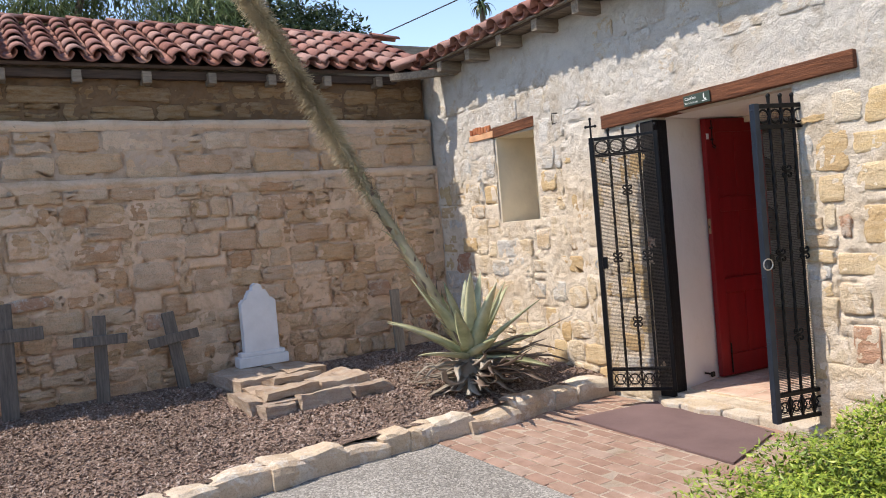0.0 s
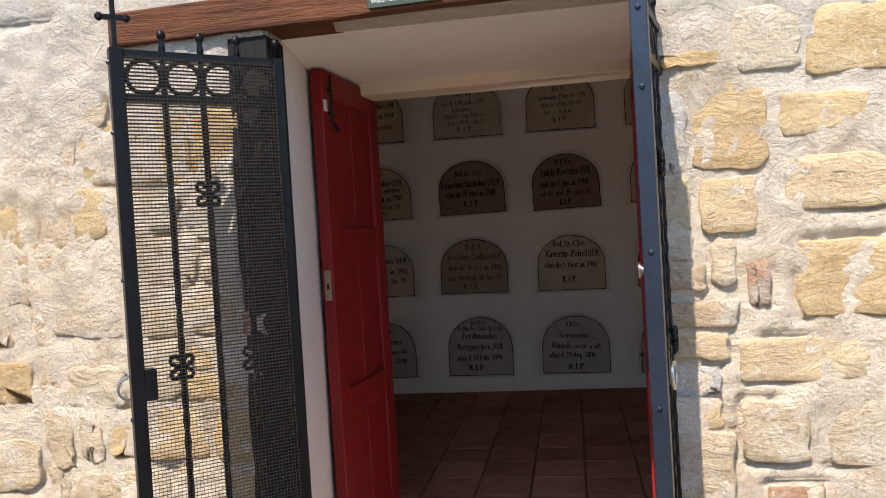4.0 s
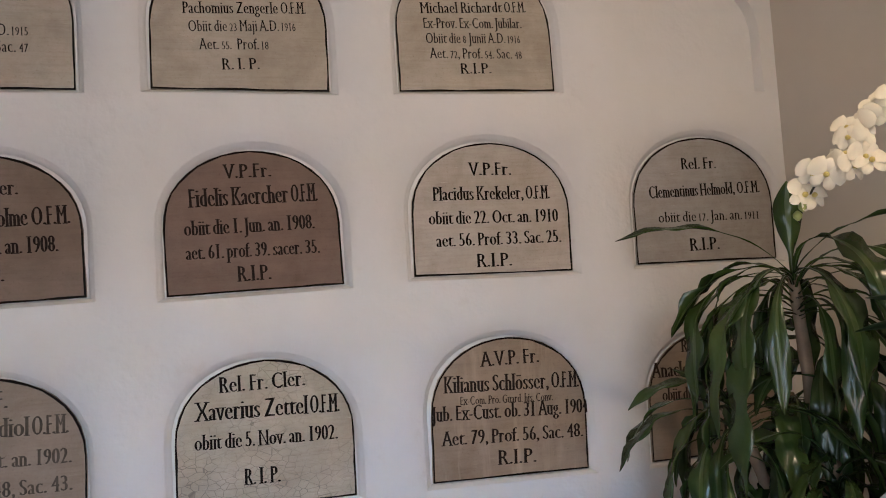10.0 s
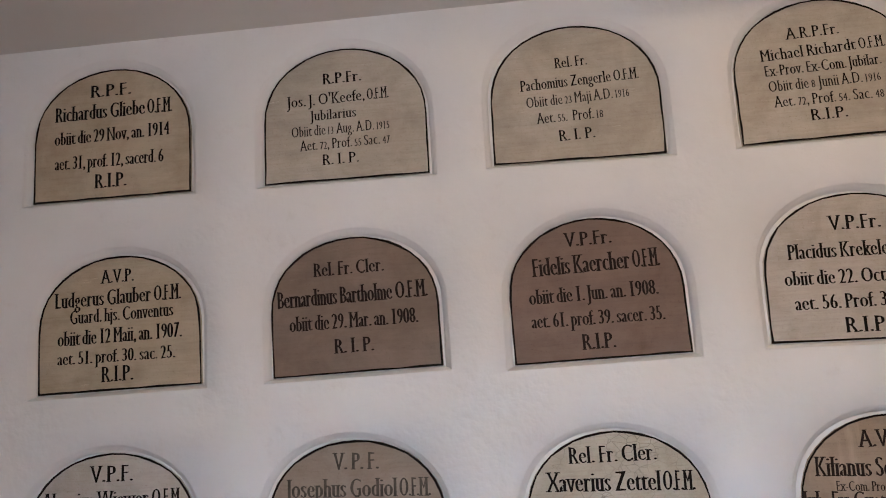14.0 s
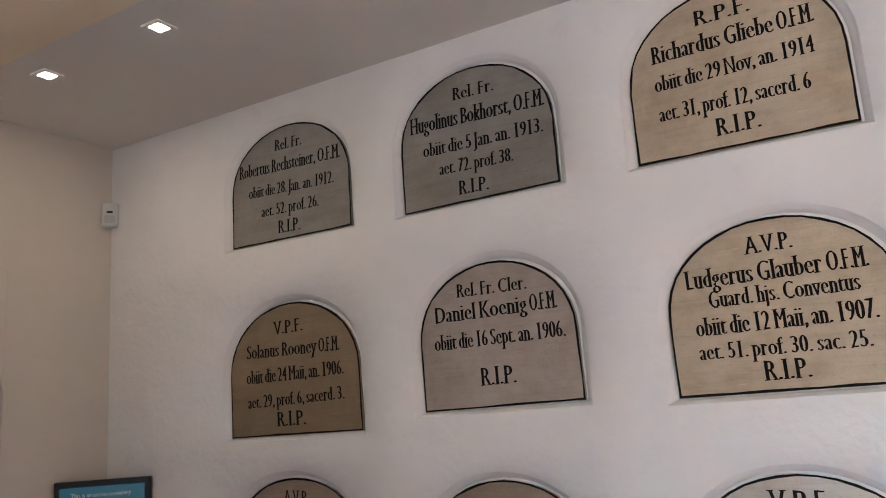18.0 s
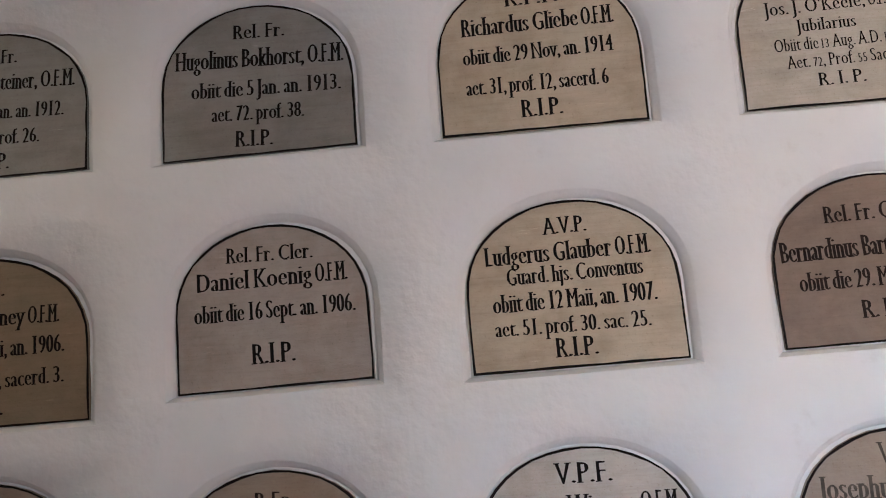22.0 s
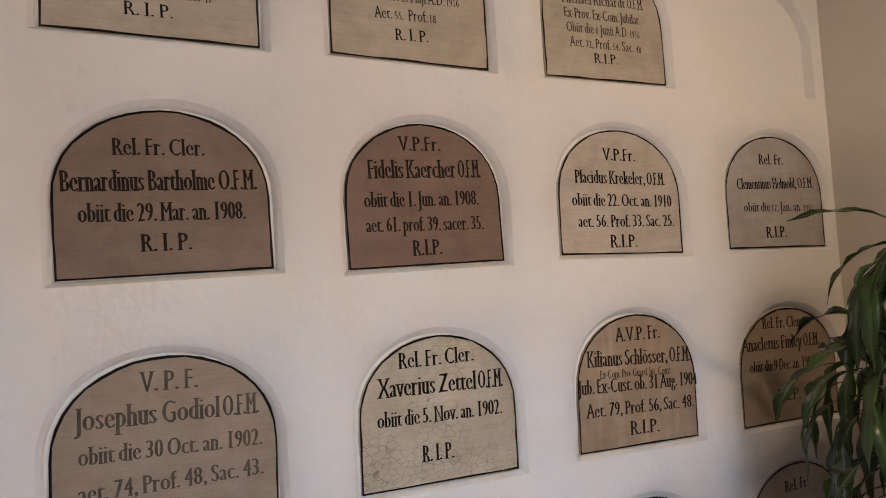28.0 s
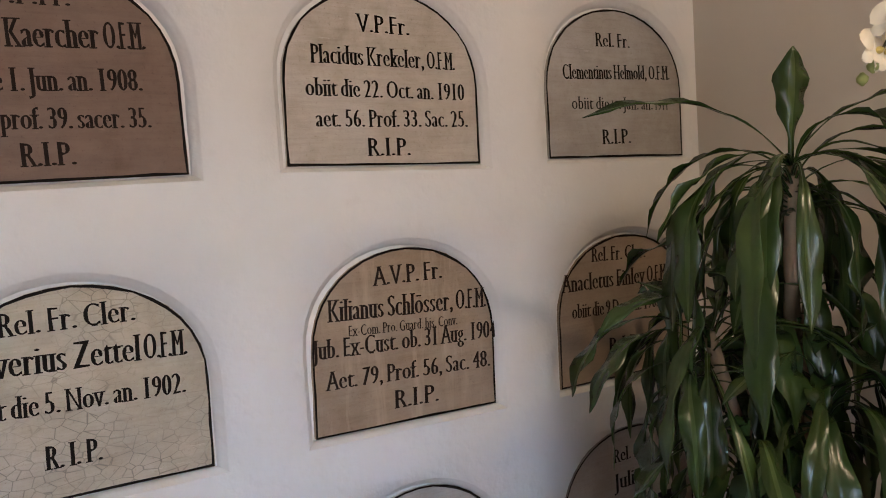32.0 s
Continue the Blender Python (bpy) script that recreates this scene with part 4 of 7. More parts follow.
def grave_board(r, c, tone, lines):
    x0, x1, z, h, turn = plaque_place(r, c)
    w = x1 - x0
    rnd = random.Random(r * 10 + c)
    ob = thing("grave_board", pose((x0 + x1) / 2, 0, z, 0, -turn, 0), SAY[tone] + " painted wooden grave board, black Latin lettering, in niche", "plaque", "grave boards in the wall")
    out = arch_outline(w, h, h * 0.46, 20, 0.0, 0.0)
    bm = bmesh.new()
    a = [bm.verts.new((u + 0.0015 * rnd.uniform(-1, 1), 0.0, v + 0.0015 * rnd.uniform(-1, 1))) for u, v in out]
    b = [bm.verts.new((p.co.x, 0.028, p.co.z)) for p in a]
    bm.faces.new(a)
    for k in range(len(a)):
        j = (k + 1) % len(a)
        bm.faces.new((a[k], b[k], b[j], a[j]))
    bmesh.ops.recalc_face_normals(bm, faces=bm.faces)
    part("board", bm, BM[tone], ob)
    # painted black border line, uneven in width
    bm = bmesh.new()
    inner = arch_outline(w, h, h * 0.46, 20, -0.0070, 0.0066)
    n = len(out)
    ring = []
    for (u, v), (p, q) in zip(out, inner):
        k = rnd.uniform(0.70, 1.25)
        ring.append((bm.verts.new((u * 0.998, -0.0007, v)), bm.verts.new((u + (p - u) * k, -0.0007, v + (q - v) * k))))
    for k in range(n):
        j = (k + 1) % n
        bm.faces.new((ring[k][0], ring[j][0], ring[j][1], ring[k][1]))
    part("border_line", bm, INK, ob, "black painted border line")
    ink = INK_FADED if (r, c) == (3, 4) else INK_BROWN if tone in ("brown", "umber", "tan", "mid") else INK
    for text, wide, tall, up, along, slant in lines:
        lm = painted_line(text, wide, tall * (1.05 if text[:2] in ("R.", "R ") else 1.15), 0.027 if tall > 0.039 else 0.017) if text else bars_mesh(wide, tall)
        bmesh.ops.rotate(lm, verts=lm.verts, cent=(0, 0, 0), matrix=Matrix.Rotation(radians(-slant), 3, "Y"))
        bmesh.ops.translate(lm, verts=lm.verts, vec=(along, -0.0008, up))
        part("inscription", lm, ink, ob, "black painted lettering")


for (r, c), (tone, lines) in BOARDS.items():
    grave_board(r, c, tone, lines)

# ---- doorway ----
def door_leaf(side, hinge, angle, label, W):
    """A panelled leaf; local x runs from the hinge to the free edge, z up, and the room face looks to local -y."""
    H, T = 2.065, 0.050
    ob = tagged(thing("door_" + side, hinge @ pose(0, 0, 0, 0, 0, angle), label, "door"), kind="structure")
    s = 0.10
    for name, x0, x1, z0, z1 in (("stile", 0, s, 0, H), ("stile", W - s, W, 0, H), ("rail", s, W - s, 0, 0.17), ("rail", s, W - s, 0.66, 0.78), ("rail", s, W - s, 1.315, 1.435), ("rail", s, W - s, H - 0.11, H)):
        part(name, box(x0, x1, -T / 2, T / 2, z0, z1, 0.005), "red", ob)
    for z0, z1 in ((0.17, 0.66), (0.78, 1.315), (1.435, H - 0.11)):
        for k in range(2):
            wd = (W - 2 * s) / 2
            part("panel_board", box(s + k * wd + 0.002, s + (k + 1) * wd - 0.002, -T / 2 + 0.014, T / 2 - 0.014, z0 - 0.01, z1 + 0.01, 0.005), "red", ob)
    return ob


WL, WR = 0.625, 0.765
leafL = door_leaf("left", pose(0.658, INNER + 0.04, 0.045), -95.8, "open red painted panelled door leaf folded into the doorway", WL)
part("lock_plate", box(WL + 0.0005, WL + 0.004, -0.014, 0.014, 1.15, 1.27, 0.001), "brass", leafL, "worn brass lock plate")
part("lock_hole", box(WL + 0.002, WL + 0.0055, -0.005, 0.005, 1.195, 1.215), "black", leafL)
bolt = bmesh.new()
add_tube(bolt, [(WL - 0.06, 0.035, 1.86), (WL - 0.06, 0.035, 2.05)], 0.0045, 8)
add_tube(bolt, [(WL - 0.06, 0.035, 1.86), (WL - 0.075, 0.05, 1.84), (WL - 0.06, 0.06, 1.822), (WL - 0.048, 0.045, 1.84)], 0.005, 6)
part("surface_bolt", bolt, "iron", leafL, "black iron surface bolt")
for z in (1.89, 1.98):
    part("bolt_guide", box(WL - 0.072, WL - 0.048, 0.0225, 0.042, z, z + 0.014, 0.003), "iron", leafL)
low = bmesh.new()
add_tube(low, [(WL - 0.10, 0.032, 0.02), (WL - 0.10, 0.032, 0.26)], 0.006, 8)
part("foot_bolt", low, "iron", leafL, "rusty foot bolt")
part("strike", box(WL - 0.03, WL - 0.008, 0.0225, 0.032, 1.90, 1.945, 0.002), "white_stone", leafL, "white door contact")
leafR = door_leaf("right", pose(1.875, INNER + 0.04, 0.045), -93.6, "open red painted panelled door leaf with a steel knob", WR)
knob = bmesh.new()
add_lathe(knob, [(0.030, 0.0), (0.031, 0.004), (0.014, 0.007), (0.012, 0.010), (0.026, 0.013), (0.031, 0.018), (0.029, 0.023), (0.020, 0.026), (0.008, 0.027)], 24)
bmesh.ops.rotate(knob, verts=knob.verts, matrix=Matrix.Rotation(radians(90), 3, "X"))
bmesh.ops.translate(knob, verts=knob.verts, vec=(WR - 0.042, -0.0225, 1.215))
part("door_knob", knob, "steel", leafR, "worn steel door knob", True)
part("latch_plate", box(WR + 0.0005, WR + 0.004, -0.016, 0.016, 1.18, 1.285, 0.001), "steel", leafR, "steel latch plate")
part("latch_bolt", box(WR + 0.002, WR + 0.012, -0.006, 0.006, 1.22, 1.245, 0.002), "steel", leafR)

sb2 = box(0.0, 0.02, -0.01, 0.01, 0, 0.9, 0.004)
strip = part("metal_strip", sb2, "steel")
strip.location = (0.535, -3.92, 0.75)
tagged(strip, "narrow grey metal strip fixed to the white doorway side", "trim", kind="structure")
hold = thing("door_stop", pose(0.60, -4.05, 0.10), "small black iron door stop on the doorway side", "door stop")
hb = bmesh.new()
add_tube(hb, [(-0.05, 0, 0), (0.05, 0, 0)], 0.008, 8)
part("rod", hb, "iron", hold)
part("cap", box(0.05, 0.068, -0.02, 0.02, -0.02, 0.02, 0.006), "iron", hold)

# timber lintel over the doorway and its step sign
lint = box(0.10, 2.22, FACE - 0.045, FACE + 0.14, 2.105, 2.215, 0.008)
bmesh.ops.subdivide_edges(lint, edges=[e for e in lint.edges if abs(e.verts[0].co.x - e.verts[1].co.x) > 1], cuts=14)
for v in lint.verts:
    v.co.z += (v.co.x - 0.1) * 0.018 + 0.006 * noise.noise(v.co * 3.1)
    v.co.y += 0.006 * noise.noise(v.co * 4.3)
setting("lintel", lint, "lintel", "weathered red-brown timber lintel over the doorway")
sign = thing("caution_sign", pose(1.095, FACE - 0.056, 2.135, 0, -1, 0), "small dark green step warning sign on the lintel", "sign")
part("sign_plate", box(-0.115, 0.115, -0.004, 0.004, 0, 0.075, 0.0015), plain("dark_green_plastic", (0.035, 0.055, 0.042), 0.45), sign)
white = plain("white_print", (0.75, 0.76, 0.72), 0.5, 0, 0.03, 8, 0)
for text, wd, ht, x, z in (("Caution", 0.105, 0.022, -0.052, 0.041), ("Watch Your Step", 0.120, 0.012, -0.045, 0.014)):
    lm = letter_mesh(text, wd, ht, 0.03, False)
    bmesh.ops.translate(lm, verts=lm.verts, vec=(x, -0.0048, z))
    part("lettering", lm, white, sign, "white print")
fig = bmesh.new()
for x0, x1, z0, z1 in ((0.062, 0.070, 0.055, 0.063), (0.062, 0.070, 0.030, 0.053), (0.070, 0.086, 0.022, 0.030), (0.050, 0.095, 0.012, 0.017)):
    add_box(fig, x0, x1, -0.0056, -0.0045, z0, z1)
part("pictogram", fig, white, sign, "white step pictogram")


# ---- court: timber, roofs, gates ----
for x0, x1 in ((WIN_L - 0.04, WIN_R + 0.02),):
    wl = box(x0, x1, FACE - 0.02, FACE + 0.14, WIN_T + 0.0, WIN_T + 0.095, 0.006)
    for v in wl.verts:
        v.co.z += (v.co.x - x0) * 0.03
    setting("window_lintel", wl, "lintel", "weathered timber lintel over the small window")
M["orange_brick"] = clay_material("orange_brick", [(0.42, 0.15, 0.07), (0.50, 0.20, 0.10), (0.36, 0.12, 0.06)], "object")
M["orange_bed"] = clay_material("pale_orange_brick", [(0.62, 0.34, 0.19), (0.66, 0.40, 0.24)], "object")
wb = thing("brick_row", pose(-1.86, FACE - 0.03, 2.285), "broken row of red bricks set beside the window lintel", "bricks")
for k in range(7):
    part("brick", box(k * 0.052, k * 0.052 + 0.045, 0, 0.06, 0.045 + random.uniform(-.008, .008), 0.115 + random.uniform(-.012, .008), 0.006, 0.003), "orange_brick", wb)
part("bed_brick", box(-0.03, 0.40, 0.005, 0.06, -0.02, 0.045, 0.008, 0.004), "orange_bed", wb)
setting("window_1", box(WIN_L - 0.06, WIN_R + 0.06, FACE + 0.52, FACE + 0.54, WIN_B, WIN_T), plain("dark_window_glass", (0.02, 0.022, 0.025), 0.12, 0, 0.1, 4, 0), "dark glazed opening at the back of the deep window")
fr = bmesh.new()
for a in ((WIN_L - 0.05, WIN_L + 0.03, WIN_B, WIN_T), (WIN_R - 0.02, WIN_R + 0.05, WIN_B, WIN_T), (WIN_L + 0.03, WIN_R - 0.02, WIN_B, WIN_B + 0.04), (WIN_L + 0.03, WIN_R - 0.02, WIN_T - 0.04, WIN_T)):
    add_box(fr, a[0], a[1], FACE + 0.48, FACE + 0.518, a[2], a[3], 0.004)
rv = bmesh.new()
add_prism(rv, [(WIN_L - 0.02, FACE + 0.003), (WIN_L + 0.012, FACE + 0.003), (WIN_L - 0.015, FACE + 0.515), (WIN_L - 0.06, FACE + 0.515)], WIN_B, WIN_T)
add_prism(rv, [(WIN_R - 0.012, FACE + 0.003), (WIN_R + 0.02, FACE + 0.003), (WIN_R + 0.06, FACE + 0.515), (WIN_R + 0.018, FACE + 0.515)], WIN_B, WIN_T)
add_box(rv, WIN_L - 0.03, WIN_R + 0.03, FACE + 0.01, FACE + 0.515, WIN_B - 0.004, WIN_B + 0.006)
add_box(rv, WIN_L - 0.03, WIN_R + 0.03, FACE + 0.01, FACE + 0.515, WIN_T - 0.006, WIN_T + 0.004)
setting("window_reveal", rv, "cream_plaster", "cream plastered sides of the deep window")
setting("window_frame", fr, "cream_plaster", "old cream window frame deep in the wall")


def barrel_tile(length=0.40, r0=0.084, r1=0.068, thick=0.014, n=8):
    """A tapered half-round clay tile that runs along x, hump up."""
    bm = bmesh.new()
    rows = []
    for x, ra in ((0.0, r0), (length * 0.5, (r0 + r1) / 2), (length, r1)):
        o = [bm.verts.new((x, ra * math.cos(math.pi * k / n), ra * 0.95 * math.sin(math.pi * k / n))) for k in range(n + 1)]
        i = [bm.verts.new((x, (ra - thick) * math.cos(math.pi * k / n), (ra - thick) * 0.95 * math.sin(math.pi * k / n))) for k in range(n + 1)]
        rows.append((o, i))
    for (o0, i0), (o1, i1) in zip(rows, rows[1:]):
        for k in range(n):
            bm.faces.new((o0[k], o1[k], o1[k + 1], o0[k + 1]))
            bm.faces.new((i0[k + 1], i1[k + 1], i1[k], i0[k]))
    for (o, i), flip in ((rows[0], 1), (rows[-1], 0)):
        for k in range(n):
            q = (o[k], o[k + 1], i[k + 1], i[k])
            bm.faces.new(q if flip else q[::-1])
    for q in ((0, 1), (n, 0)):
        for (o0, i0), (o1, i1) in zip(rows, rows[1:]):
            k = q[0]
            bm.faces.new((o0[k], i0[k], i1[k], o1[k]))
    bmesh.ops.recalc_face_normals(bm, faces=bm.faces)
    me = bpy.data.meshes.new("roof_tile")
    bm.to_mesh(me)
    bm.free()
    me.materials.append(M["roof_tile"])
    me.shade_smooth()
    return me


TILE = barrel_tile()


def tile_roof(name, label, origin, up, along, columns, rows, pitch, step=0.30, spacing=0.218, seed=1):
    """Barrel tiles: origin is the eave's corner, up the way up the slope in plan, along the way along the eave."""
    rnd = random.Random(seed)
    roof = thing(name, Matrix.Identity(4), label, "roof", kind="structure")
    up, along = Vector(up), Vector(along)
    slope = (up * math.cos(pitch) + Vector((0, 0, math.sin(pitch)))).normalized()
    nrm = slope.cross(along).normalized()
    if nrm.z < 0:
        nrm = -nrm
    side = nrm.cross(slope)
    base = Matrix((slope, side, nrm)).transposed().to_4x4()
    deck = bmesh.new()
    L, Wd = rows * step + 0.05, columns * spacing
    q = [Vector(origin) + nrm * -0.035 + slope * a + along * b for a, b in ((0.06, 0), (L, 0), (L, Wd), (0.06, Wd))]
    top = [deck.verts.new(p) for p in q]
    bot = [deck.verts.new(p - nrm * 0.03) for p in q]
    deck.faces.new(top)
    deck.faces.new(bot[::-1])
    for k in range(4):
        deck.faces.new((top[k], bot[k], bot[(k + 1) % 4], top[(k + 1) % 4]))
    part("roof_deck", deck, "dark_fascia", roof)
    for c in range(columns):
        wob = rnd.uniform(-0.012, 0.012)
        for r in range(rows):
            for cup in (0, 1):
                p = Vector(origin) + along * ((c + 0.5 * cup) * spacing + wob + rnd.uniform(-0.006, 0.006)) + slope * (r * step + rnd.uniform(-0.02, 0.02) - (0.03 if not cup else 0)) + nrm * (0.045 if cup == 0 else 0.065)
                ob = new("roof_tile", TILE)
                flip = Matrix.Rotation(math.pi, 4, "X") if cup else Matrix.Identity(4)
                tilt = Matrix.Rotation(radians(3.2 + rnd.uniform(-1, 1)), 4, "Y")
                ob.matrix_world = Matrix.Translation(p) @ base @ Matrix.Rotation(radians(rnd.uniform(-1.5, 1.5)), 4, "Z") @ tilt @ flip
                ob.parent = roof
    return roof


tile_roof("roof_side", "sloping red clay barrel tile roof over the side wall", (SIDE + 0.02, -10.2, 3.17), (-1, 0, 0), (0, 1, 0), 27, 6, radians(24), seed=2)
tile_roof("roof_front", "red clay barrel tile eave of the long wall", (-2.35, FACE - 0.32, 3.14), (0, 1, 0), (1, 0, 0), 25, 3, radians(24), seed=3)
ridge = thing("roof_ridge", Matrix.Identity(4), "row of clay ridge tiles", "roof", kind="structure")
for k in range(16):
    o = new("ridge_tile", TILE)
    o.matrix_world = pose(SIDE - 1.68, -10.3 + k * 0.40, 3.97, 0, 2 + random.uniform(-1, 1), 90 + random.uniform(-1.5, 1.5)) @ Matrix.Diagonal((1.0, 1.15, 0.8, 1))
    o.parent = ridge
setting("roof_side_back", box(SIDE - 3.2, SIDE - 1.72, -12, -3, 3.0, 3.9), "rafter", "closed back slope of the side roof")
corner = thing("gutter_tile", pose(SIDE + 0.22, FACE - 0.47, 3.085, 0, 0, 52), "single orange clay tile on a timber at the roof corner", "tile")
o = new("valley_tile", TILE)
o.matrix_world = corner.matrix_world @ pose(-0.08, 0, 0.035, 0, -14, 0) @ Matrix.Diagonal((1.0, 1.2, 1.2, 1))
o.parent = corner
o.matrix_parent_inverse = corner.matrix_world.inverted()
part("timber", box(-0.12, 0.60, -0.045, 0.045, -0.075, 0.0, 0.006), "rafter", corner)
gp = thing("fascia_beam", Matrix.Identity(4), "dark weathered beam and blocks under the side eave", "beam", kind="structure")
part("beam", box(SIDE - 0.24, SIDE - 0.12, -12, FACE - 0.35, 3.045, 3.125, 0.006), "dark_fascia", gp)
for k in range(15):
    y = -11.0 + 0.595 * k
    if y < FACE - 0.5:
        part("rafter_tail", box(SIDE - 0.21, SIDE - 0.05, y - 0.04, y + 0.04, 2.995, 3.105, 0.006, 0.004), "rafter", gp)
rf = thing("rafters", Matrix.Identity(4), "row of grey weathered rafter tails under the eave", "rafters", kind="structure")
for k in range(11):
    x = -1.98 + 0.53 * k
    part("rafter_tail", box(x - 0.04, x + 0.04, FACE - 0.255, FACE + 0.1, 3.02, 3.125, 0.006, 0.003), "rafter", rf)
setting("eave_board", box(-2.3, 6.0, FACE - 0.28, FACE + 0.1, 3.128, 3.145), "rafter", "boarding over the rafter tails")

# ---- iron gates ----
def ring_bar(bm, c, r, t, n=20):
    add_tube(bm, [(c[0] + r * math.cos(2 * math.pi * k / n), c[1], c[2] + r * math.sin(2 * math.pi * k / n)) for k in range(n + 1)], t, 6, False)


def scroll(bm, x, y, z, s=0.030):
    """Two pairs of curls, one above and one below a collar."""
    for sx in (-1, 1):
        for sz in (-1, 1):
            pts = [(x + sx * 0.004, y, z)]
            for k in range(12):
                a = math.pi * (-0.45 + 1.55 * k / 11)
                rr = s * 0.50 * (1 - 0.035 * k)
                pts.append((x + sx * (s * 0.62 + rr * math.cos(a)), y, z + sz * (s * 0.75 + rr * math.sin(a))))
            add_tube(bm, pts, 0.0065, 6)
    add_box(bm, x - 0.013, x + 0.013, y - 0.010, y + 0.010, z - s * 0.35, z + s * 0.35, 0.003)


def gate(m, W, label, cross, edge):
    """Local x from the hinge to the free edge; the screen hangs on the +y side."""
    g = thing("iron_gate", m, label, "gate", "iron gates at the doorway")
    H = 1.96
    part("hinge_stile", box(0, 0.032, -0.016, 0.016, 0, H, 0.003), "iron", g)
    part("free_stile", box(W - 0.038, W, -0.022, 0.022, 0, H, 0.003), edge, g)
    for z in (0.0, 0.155, H - 0.155, H - 0.028):
        part("rail", box(0.032, W - 0.038, -0.012, 0.012, z, z + 0.026, 0.003), "iron", g)
    xs = [0.032 + (W - 0.07) * k / 4 for k in (1, 2, 3)]
    for x in xs:
        bm = bmesh.new()
        add_box(bm, x - 0.0075, x + 0.0075, -0.0075, 0.0075, 0.02, H + 0.06)
        bmesh.ops.subdivide_edges(bm, edges=[e for e in bm.edges if abs(e.verts[0].co.z - e.verts[1].co.z) > 1], cuts=60)
        for v in bm.verts:
            a = v.co.z * 26
            dx, dy = v.co.x - x, v.co.y
            v.co.x, v.co.y = x + dx * math.cos(a) - dy * math.sin(a), dx * math.sin(a) + dy * math.cos(a)
        part("twisted_bar", bm, "iron", g)
    for x in [0.016] + xs:
        bm = bmesh.new()
        add_lathe(bm, [(0.008, 0), (0.008, 0.030), (0.012, 0.033), (0.0135, 0.043), (0.010, 0.054), (0.004, 0.057)], 10, (x, 0, H + 0.005))
        part("ball_finial", bm, "iron", g, "", True)
    if cross:
        bm = bmesh.new()
        add_box(bm, W - 0.026, W - 0.012, -0.007, 0.007, H, H + 0.14, 0.003)
        add_box(bm, W - 0.052, W + 0.014, -0.007, 0.007, H + 0.080, H + 0.095, 0.003)
        for x, z in ((W - 0.019, H + 0.145), (W - 0.055, H + 0.0875), (W + 0.017, H + 0.0875)):
            add_lathe(bm, [(0.004, -0.012), (0.012, -0.005), (0.012, 0.005), (0.004, 0.012)], 8, (x, 0, z))
        part("cross_finial", bm, "iron", g, "iron cross finial")
    cw = (W - 0.07) / 4
    for k in range(4):
        bm = bmesh.new()
        cx = 0.032 + cw * (k + 0.5)
        ring_bar(bm, (cx, 0, H - 0.078), cw * 0.44, 0.007)
        part("ring", bm, "iron", g)
        bm = bmesh.new()
        ring_bar(bm, (cx, 0, 0.09), cw * 0.36, 0.006)
        for sx in (-1, 1):
            add_tube(bm, [(cx + sx * cw * 0.5, 0, 0.03), (cx + sx * cw * 0.1, 0, 0.09), (cx + sx * cw * 0.5, 0, 0.15)], 0.005, 6)
        part("ring_brace", bm, "iron", g)
    for x, z in ((xs[1], 1.54), (xs[2], 1.03), (xs[0], 1.03), (xs[1], 0.53)):
        bm = bmesh.new()
        scroll(bm, x, -0.014, z)
        part("scroll", bm, "iron", g, "black iron scroll clamp")
    lock = part("lock_box", box(W - 0.070, W - 0.036, -0.025, 0.025, 0.95, 1.04, 0.004), "iron", g)
    bm = bmesh.new()
    ring_bar(bm, (0, 0, 0), 0.034, 0.004, 16)
    bmesh.ops.translate(bm, verts=bm.verts, vec=(W - 0.005, -0.04, 0.985))
    part("pull_ring", bm, "steel", lock, "steel pull ring")
    for z in (0.12, 0.5, 0.9, 1.3, 1.72, 1.92):
        bm = bmesh.new()
        add_lathe(bm, [(0.0, 0.0), (0.008, 0.0), (0.006, 0.005), (0.002, 0.007)], 8)
        bmesh.ops.rotate(bm, verts=bm.verts, matrix=Matrix.Rotation(radians(90), 3, "Y"))
        bmesh.ops.translate(bm, verts=bm.verts, vec=(W, 0, z))
        part("bolt_head", bm, "iron_edge", g)
    # fine metal screen
    bm = bmesh.new()
    y = 0.019
    p = 0.0105
    z = 0.03
    while z < H - 0.02:
        t = 0.0040
        bm.faces.new([bm.verts.new(q) for q in ((0.03, y, z), (W - 0.03, y, z), (W - 0.03, y + 0.005, z + t), (0.03, y + 0.005, z + t))])
        z += p
    x = 0.034
    while x < W - 0.03:
        bm.faces.new([bm.verts.new(q) for q in ((x, y + 0.003, 0.03), (x + 0.0012, y + 0.003, 0.03), (x + 0.0012, y + 0.003, H - 0.02), (x, y + 0.003, H - 0.02))])
        x += p
    tagged(part("screen", bm, "screen", g, "fine grey metal screen"), kind="stuff")
    return g


def from_to(a, b, z):
    d = Vector((b[0] - a[0], b[1] - a[1]))
    return pose(a[0], a[1], z, 0, 0, math.degrees(math.atan2(d.y, d.x))), d.length


mL, wL = from_to((0.68, -4.475), (0.292, -4.805), 0.055)
gate(mL, wL, "open black iron gate with cross finial and fine screen", True, "iron")
mR, wR = from_to((1.848, -4.385), (1.752, -4.80), 0.055)
gate(mR @ Matrix.Diagonal((1, -1, 1, 1)), wR, "open black iron gate seen almost edge on", False, "iron_edge")

